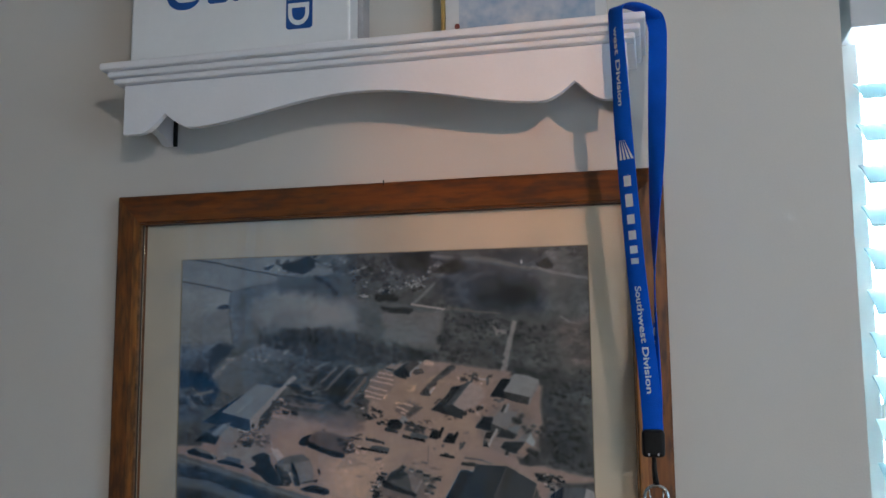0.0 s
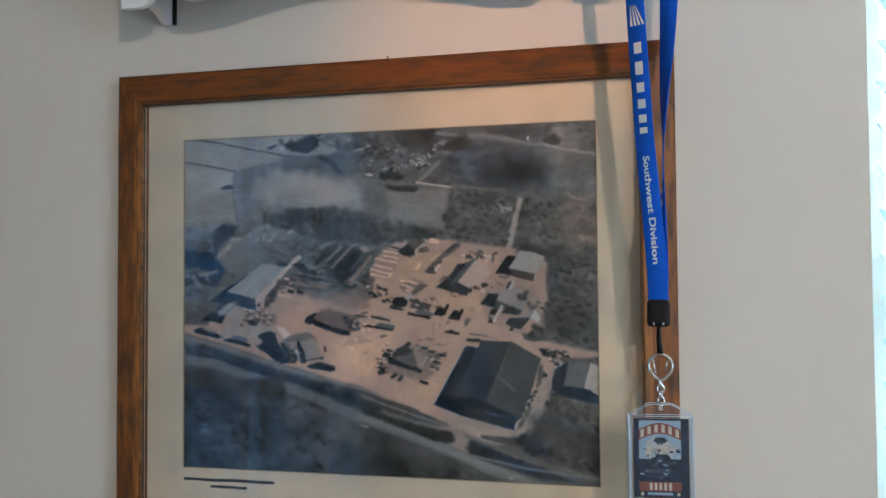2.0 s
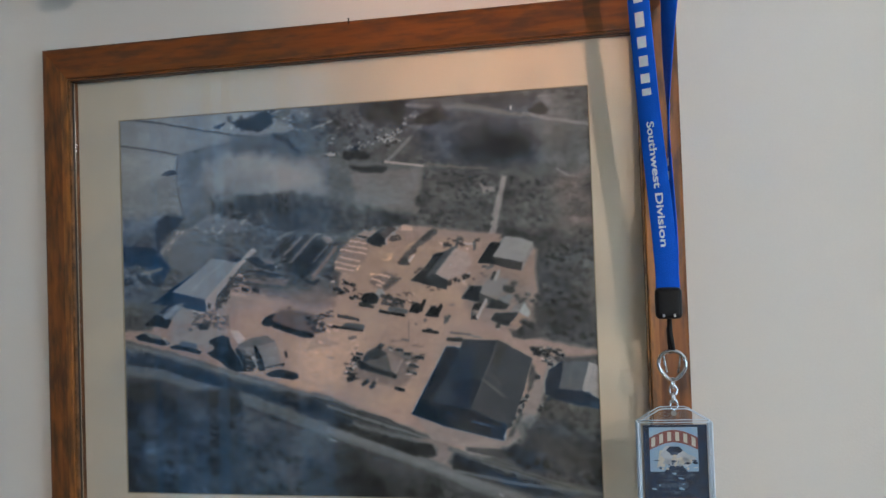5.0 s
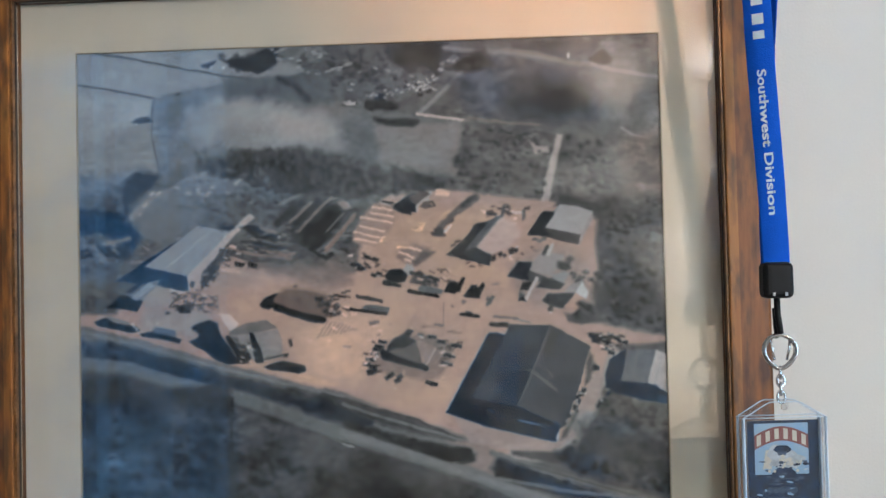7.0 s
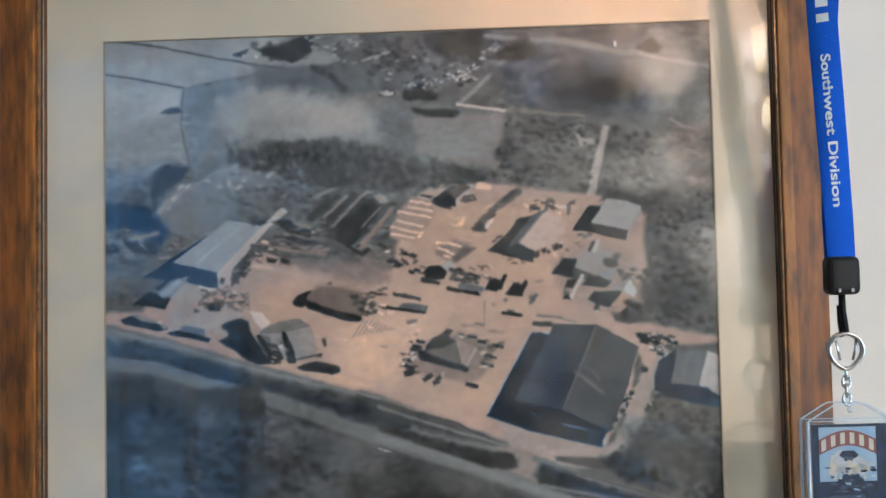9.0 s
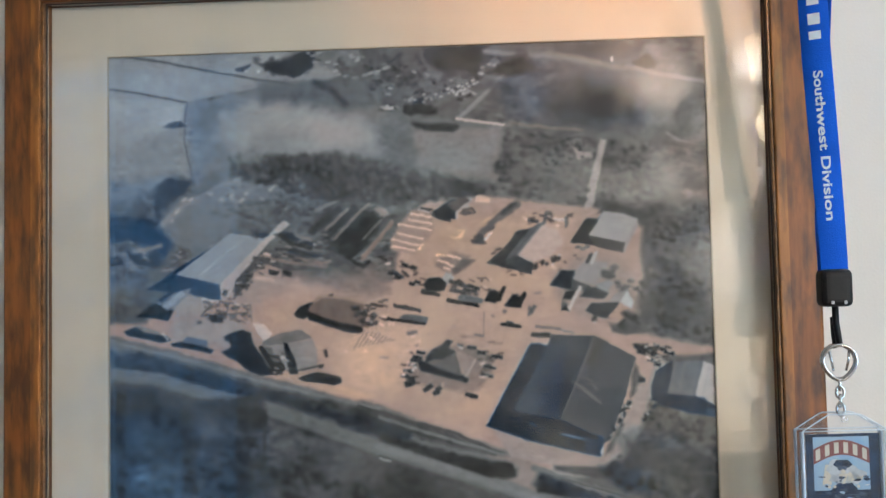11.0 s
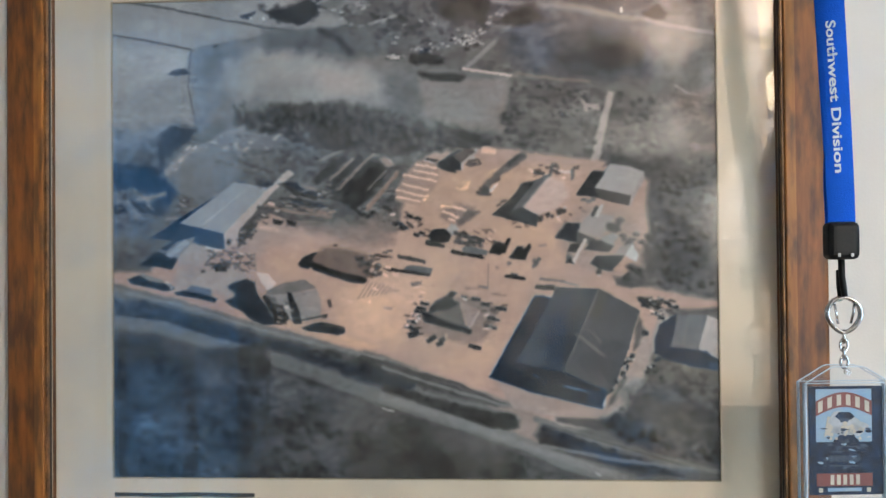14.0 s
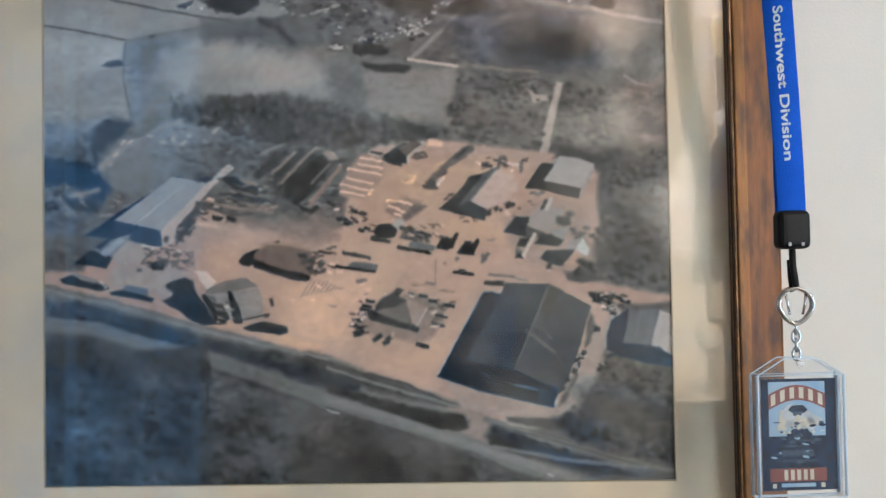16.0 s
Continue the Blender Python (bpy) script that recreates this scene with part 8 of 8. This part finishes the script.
def lanyard():
    lan = holder("lanyard", "royal blue woven lanyard with white print, hung over the shelf corner", "lanyard")
    part("strap", ribbon(FRONT), BLUE, lan, "front leg of the blue strap", True)
    part("strap", ribbon(RIGHT), BLUE, lan, "rear leg of the blue strap, twisted", True)
    top = smooth_path([(0.2990, -0.1060, 1.9330, 0), (0.3050, -0.0970, 1.9375, 0), (0.3160, -0.0830, 1.9405, 0), (0.3290, -0.0650, 1.9400, 0), (0.3350, -0.0545, 1.9355, 0)], 20)
    bm = bmesh.new()
    rings = []
    for p in top:
        c = Vector(p[:3])
        rings.append([bm.verts.new(c + Vector((dx * 0.80, -dx * 0.58, dz))) for dx, dz in ((-0.0095, 0.0), (0.0095, 0.0), (0.0095, 0.0013), (-0.0095, 0.0013))])
    for a, b in zip(rings, rings[1:]):
        for i in range(4):
            bm.faces.new((a[i], a[(i + 1) % 4], b[(i + 1) % 4], b[i]))
    bm.faces.new(rings[0][::-1])
    bm.faces.new(rings[-1])
    part("strap_fold", bm, BLUE, lan, "", True)
    # printed words and marks
    for zt, zl in ((1.9090, 1.8270), (1.6440, 1.5375)):
        words = "Southwest Division" if zl < 1.7 else "west Division"
        L = zt - zl
        part("lettering", printed(flat_text(words, 0.0088 if zl < 1.7 else 0.0074, L), FRONT, zt, zl, L, 0.0030), INKWHITE, lan, "white printed lettering")
    for i in range(6):
        w = (0.0135, 0.0160, 0.0125, 0.0130, 0.0135, 0.0125)[i]
        x0 = sum((0.0135, 0.0160, 0.0125, 0.0130, 0.0135, 0.0125)[:i]) + 0.0022 * i
        for u0, u1 in ((0.12, 0.80),):
            bar = flat([(x0 + u0 * w, -0.0040), (x0 + u1 * w, -0.0040), (x0 + u1 * w, 0.0040), (x0 + u0 * w, 0.0040)])
            bmesh.ops.subdivide_edges(bar, edges=bar.edges[:], cuts=2, use_grid_fill=True)
            part("print_mark", printed(bar, FRONT, 1.7570, 1.6640, 0.0930, 0.0), INKWHITE, lan)
    for i in range(4):
        o = i * 0.0042
        fin = flat([(0.0, -0.0050 + o * 0.4), (0.021, -0.0062 + o), (0.021, -0.0036 + o), (0.0, -0.0048 + o * 0.4)])
        part("print_mark", printed(fin, FRONT, 1.7920, 1.7640, 0.028, 0.0), INKWHITE, lan)
    for i in range(5):
        bar = flat([(0.012 * i, -0.003), (0.012 * i + 0.007, -0.003), (0.012 * i + 0.007, 0.003), (0.012 * i, 0.003)])
        part("print_mark", printed(bar, RIGHT, 1.640, 1.575, 0.06, 0.0), INKWHITE, lan)
    # plastic end clamp with its cord
    clamp = part("clamp", box((0.3068, -0.0950, 1.4755), (0.3292, -0.0790, 1.5025), 0.0055, 4), BLACK, lan, "black moulded plastic clamp")
    for x in (0.3135, 0.3225):
        part("rivet", box((x - 0.0009, -0.0962, 1.4775), (x + 0.0009, -0.0948, 1.4800), 0.0003), GREYEDGE, clamp)
    part("cord", tube([(0.3180, -0.0870, 1.4770), (0.3182, -0.0870, 1.4640), (0.3192, -0.0872, 1.4560), (0.3202, -0.0865, 1.4490), (0.3188, -0.0840, 1.4462), (0.3180, -0.0835, 1.4560), (0.3176, -0.0840, 1.4680)], 0.0023, 10), BLACK, lan, "black cord loop", True)
    ring_pts = []
    for k in range(40):
        a = 2 * math.pi * k / 40
        low = max(0, -math.sin(a))
        ring_pts.append((0.3190 + 0.0113 * math.cos(a) * (1 - 0.22 * low ** 2), -0.0868 - 0.001 * math.cos(a), 1.4370 + 0.0113 * math.sin(a) * (1 + 0.20 * low)))
    part("key_ring", join(tube(ring_pts, 0.0016, 10, True), tube([(x, y - 0.0026, z) for x, y, z in ring_pts], 0.0012, 8, True)), CHROME, lan, "chrome split ring", True)
    for dx in (-0.0055, 0.0055):
        part("ring_latch", tube([(0.3190 + dx * 1.25, -0.0885, 1.4440), (0.3190 + dx * 1.1, -0.0895, 1.4380), (0.3190 + dx * 0.8, -0.0885, 1.4300)], 0.0009, 8), CHROME, lan, "", True)
    for i in range(4):
        z = 1.4205 - 0.0060 * i
        pts = []
        for k in range(20):
            a = 2 * math.pi * k / 20
            u, w = 0.0031 * math.cos(a), 0.0044 * math.sin(a)
            pts.append((0.3190 + (u if i % 2 else 0.35 * u), -0.0872 + (0.35 * u if i % 2 else u), z + w))
        part("chain_link", tube(pts, 0.0010, 8, True), CHROME, lan, "", True)
    return lan


lanyard()


def badge():
    """Clear acrylic case with a printed card, hanging from the chain."""
    tag = holder("key_tag", "clear acrylic key tag with a colourful printed railway card", "key tag")
    w, d, zt, zb = 0.0305, 0.0060, 1.3895, 1.3035
    outline = [(-w + 0.002, zb), (w - 0.002, zb), (w, zb + 0.002), (w, zt - 0.001), (0.013, zt + 0.0095), (0.010, zt + 0.0105), (-0.010, zt + 0.0105), (-0.013, zt + 0.0095), (-w, zt - 0.001), (-w, zb + 0.002)]
    part("case", prism(outline, -d, d, 0.0012), ACRYLIC, tag, "clear acrylic case")
    for y in (-d, d):
        for sx in (-1, 1):
            part("case_rim", tube([(sx * w, y, zb + 0.0015), (sx * w, y, zt - 0.001)], 0.0010, 8), ACRYLIC_RIM, tag, "pale tube standing for the lit acrylic edge", True)
        part("case_rim", tube([(-w, y, zb + 0.0015), (-w + 0.0015, y, zb), (w - 0.0015, y, zb), (w, y, zb + 0.0015)], 0.0010, 8), ACRYLIC_RIM, tag, "pale tube standing for the lit acrylic edge", True)
        part("case_rim", tube([(-w, y, zt - 0.001), (w, y, zt - 0.001)], 0.0004, 8), ACRYLIC_RIM, tag, "pale tube standing for the lit acrylic edge", True)
    for sx in (-1, 1):
        part("card_slot", box((sx * 0.0284 - 0.0006, -0.0022, 1.3065), (sx * 0.0284 + 0.0006, 0.0022, 1.3872), 0.0002), ACRYLIC_RIM, tag, "pale strip standing for the lit card slot edge")
    for sx in (-1, 1):
        for y in (-d, d):
            part("case_rim", tube([(sx * w, y, zt - 0.001), (sx * 0.013, y, zt + 0.0095), (sx * 0.010, y, zt + 0.0105), (0, y, zt + 0.0105)], 0.0005, 6), ACRYLIC_RIM, tag, "pale tube standing for the lit acrylic edge")
    cx0, cx1, cz0, cz1 = -0.0258, 0.0272, 1.3085, 1.3855
    y = 0.0
    part("eyelet", lathe([(0.0016, 0.0052), (0.0024, 0.0052), (0.0024, 0.0064), (0.0016, 0.0064)], (0, 0, 0), 16), CHROME, tag).matrix_basis = pose(0, 0, zt + 0.0068, 90)
    card = part("card", box((cx0, y - 0.0004, cz0), (cx1, y + 0.0004, cz1)), NAVY, tag, "printed card insert")
    part("card_back", box((cx0, y + 0.0005, cz0), (cx1, y + 0.0009, cz1)), CARD, tag, "plain white back of the card")

    def layer(name, outline, mat, k, label=""):
        return part(name, prism(outline, y - 0.0004 - 0.00018 * k, y - 0.0004 - 0.00018 * (k - 1)), mat, card, label)

    px0, px1 = cx0 + 0.0050, cx1 - 0.0078
    layer("sky_panel", [(px0, 1.346), (px1, 1.346), (px1, cz1 - 0.002), (px0, cz1 - 0.002)], SKYCARD, 1, "pale sky above the engine")
    arch = [(px0 + (px1 - px0) * i / 16, 1.3644 + 0.0064 * math.sin(math.pi * i / 16)) for i in range(17)]
    layer("arched_banner", arch + [(x, z + 0.0105) for x, z in arch[::-1]], REDCARD, 2, "brick red arched banner")
    for i in range(6):
        for u0, u1 in ((0.24, 0.72),):
            o = [(px0 + (px1 - px0) * f, 1.3658 + 0.0064 * math.sin(math.pi * f)) for f in ((i + u0) / 6, (i + u1) / 6)]
            layer("banner_mark", o + [(x, z + 0.0076) for x, z in o[::-1]], CREAMCARD, 3)
    blob = [(-0.0020 + (0.0100 + 0.0022 * math.sin(3 * a + 1) + 0.0012 * math.sin(7 * a)) * math.cos(a), 1.3585 + (0.0085 + 0.0015 * math.sin(4 * a)) * math.sin(a)) for a in (2 * math.pi * k / 28 for k in range(28))]
    layer("steam_cloud", blob, SMOKE, 3, "grey-white steam")
    layer("steam_cloud", [(x * 0.72 + 0.0095, (z - 1.3585) * 0.66 + 1.3560) for x, z in blob], SMOKE, 2)
    layer("engine_shape", [(-0.0072, 1.3640), (-0.0045, 1.3672), (0.0035, 1.3672), (0.0068, 1.3640), (0.0040, 1.3618), (-0.0040, 1.3618)], NAVY, 4)
    layer("engine_shape", [(-0.0110, 1.3300), (0.0120, 1.3300), (0.0095, 1.3475), (0.0050, 1.3510), (-0.0040, 1.3510), (-0.0085, 1.3470)], NAVY, 4)
    layer("engine_mark", [(-0.0030, 1.3575), (0.0035, 1.3575), (0.0005, 1.3505), (-0.0012, 1.3505), (0.0012, 1.3558), (-0.0030, 1.3558)], CREAMCARD, 5)
    for i in range(9):
        a0 = 0.7 * i
        puff = [(0.0075 + 0.0042 * math.cos(a0) + (0.0024 + 0.0009 * math.sin(5 * u + i)) * math.cos(u), 1.3548 + 0.0026 * math.sin(1.7 * a0) + (0.0017 + 0.0005 * math.sin(4 * u)) * math.sin(u)) for u in (2 * math.pi * k / 14 for k in range(14))]
        layer("steam_puff", puff, SMOKE if i % 3 else CREAMCARD, 4)
    rnd = random.Random(12)
    for i in range(46):
        bx, bz = rnd.uniform(px0 + 0.002, px1 - 0.002), rnd.uniform(1.3270, 1.3560)
        bw, bh, tilt = rnd.uniform(0.0008, 0.0030), rnd.uniform(0.0004, 0.0014), rnd.uniform(-0.5, 0.5)
        patch = [(bx + bw * math.cos(u) - tilt * bh * math.sin(u), bz + bh * math.sin(u) + 0.4 * tilt * bw * math.cos(u)) for u in (0.3, 1.5, 2.6, 3.6, 4.7, 5.6)]
        high = bz > 1.343 + 0.006 * rnd.random()
        layer("engine_patch", patch, rnd.choice((NAVY, NAVY, SLATECARD, SMOKE, SKYCARD)) if high else rnd.choice((SLATECARD, SLATECARD, NAVY, SKYCARD)), 5)
    layer("smoke_stack", [(-0.0035, 1.3600), (0.0020, 1.3600), (0.0028, 1.3628), (-0.0042, 1.3628)], SLATECARD, 5)
    layer("sun_glow", [(-0.0150, 1.3500), (-0.0085, 1.3500), (-0.0085, 1.3640), (-0.0125, 1.3640)], CREAMCARD, 2)
    layer("headlamp", rounded(-0.0018, 0.0014, 1.3578, 1.3606, 0.0013), CREAMCARD, 6)
    for i in range(5):
        x = -0.0105 + 0.0047 * i
        wheel = [(x + 0.0024 * math.cos(t), 1.3345 + 0.0024 * math.sin(t)) for t in (2 * math.pi * k / 14 for k in range(14))]
        layer("engine_wheel", wheel, SLATECARD, 5)
    for z, x0, x1 in ((1.3425, -0.0070, 0.0090), (1.3390, -0.0105, 0.0030), (1.3290, -0.0120, 0.0125)):
        layer("engine_rail", [(x0, z), (x1, z), (x1, z + 0.0006), (x0, z + 0.0006)], SLATECARD, 5)
    for x in (-0.0115, -0.0075, 0.0095):
        layer("engine_light", rounded(x, x + 0.0021, 1.3475, 1.3496, 0.001), CREAMCARD, 5)
    layer("lower_banner", [(px0, 1.3148), (px1, 1.3148), (px1, 1.3238), (px0, 1.3238)], REDCARD, 2, "brick red lower banner")
    for i in range(5):
        x = -0.0112 + i * 0.0046
        for u0, u1 in ((0.0003, 0.0029),):
            layer("banner_mark", [(x + u0, 1.3158), (x + u1, 1.3158), (x + u1, 1.3228), (x + u0, 1.3228)], CREAMCARD, 3)
    layer("small_stripe", [(px0 + 0.008, 1.3110), (px1 - 0.008, 1.3110), (px1 - 0.008, 1.3135), (px0 + 0.008, 1.3135)], SKYCARD, 2)
    for x in (px0 + 0.0015, px1 - 0.0042):
        layer("corner_square", [(x, 1.3105), (x + 0.0028, 1.3105), (x + 0.0028, 1.3135), (x, 1.3135)], CREAMCARD, 3)
    tag.matrix_world = pose(0.3180, -0.0885, 0, 0, 0, 5)
    return tag


badge()


def floor_lamp():
    """The lamp behind the camera whose glow shows in the picture glass."""
    lampstand = holder("floor_lamp", "brass floor lamp with frosted globe and ribbed shade, lit", "floor lamp")
    # Globe and shade are placed to fit their reflection, apart from globe_light.
    x, y = LAMP.x - 0.095, LAMP.y - 0.16
    part("base", lathe([(0.13, 0.0), (0.135, 0.006), (0.13, 0.016), (0.06, 0.026), (0.02, 0.035), (0.012, 0.05)], (x, y, 0)), BRASS, lampstand, "", True)
    part("pole", lathe([(0.008, 0.045), (0.008, 1.84), (0.014, 1.85), (0.014, 1.87), (0.009, 1.88)], (x, y, 0), 16), BRASS, lampstand, "", True)
    part("socket", lathe([(0.012, 1.878), (0.018, 1.89), (0.018, 1.945), (0.014, 1.95)], (x, y, 0), 20), BRASS, lampstand, "", True)
    part("globe", lathe([(0.016, 1.947), (0.040, 1.958), (0.060, 1.985), (0.066, 2.018), (0.062, 2.052), (0.045, 2.082), (0.016, 2.094)], (x, y, 0), 32), BULB, lampstand, "glowing frosted globe", True)
    part("stem", lathe([(0.005, 2.092), (0.005, 2.190), (0.010, 2.194), (0.006, 2.340)], (x, y, 0), 12), BRASS, lampstand)
    for k in range(5):
        r, h = 0.126 - 0.006 * k, 2.190 + 0.026 * k
        part("shade_rib", lathe([(r - 0.006, h), (r, h + 0.002), (r - 0.004, h + 0.015), (r - 0.010, h + 0.012)], (x, y, 0), 48), LITSHADE, lampstand, "lit cream rib of the tiered shade", True)
    return lampstand


floor_lamp()
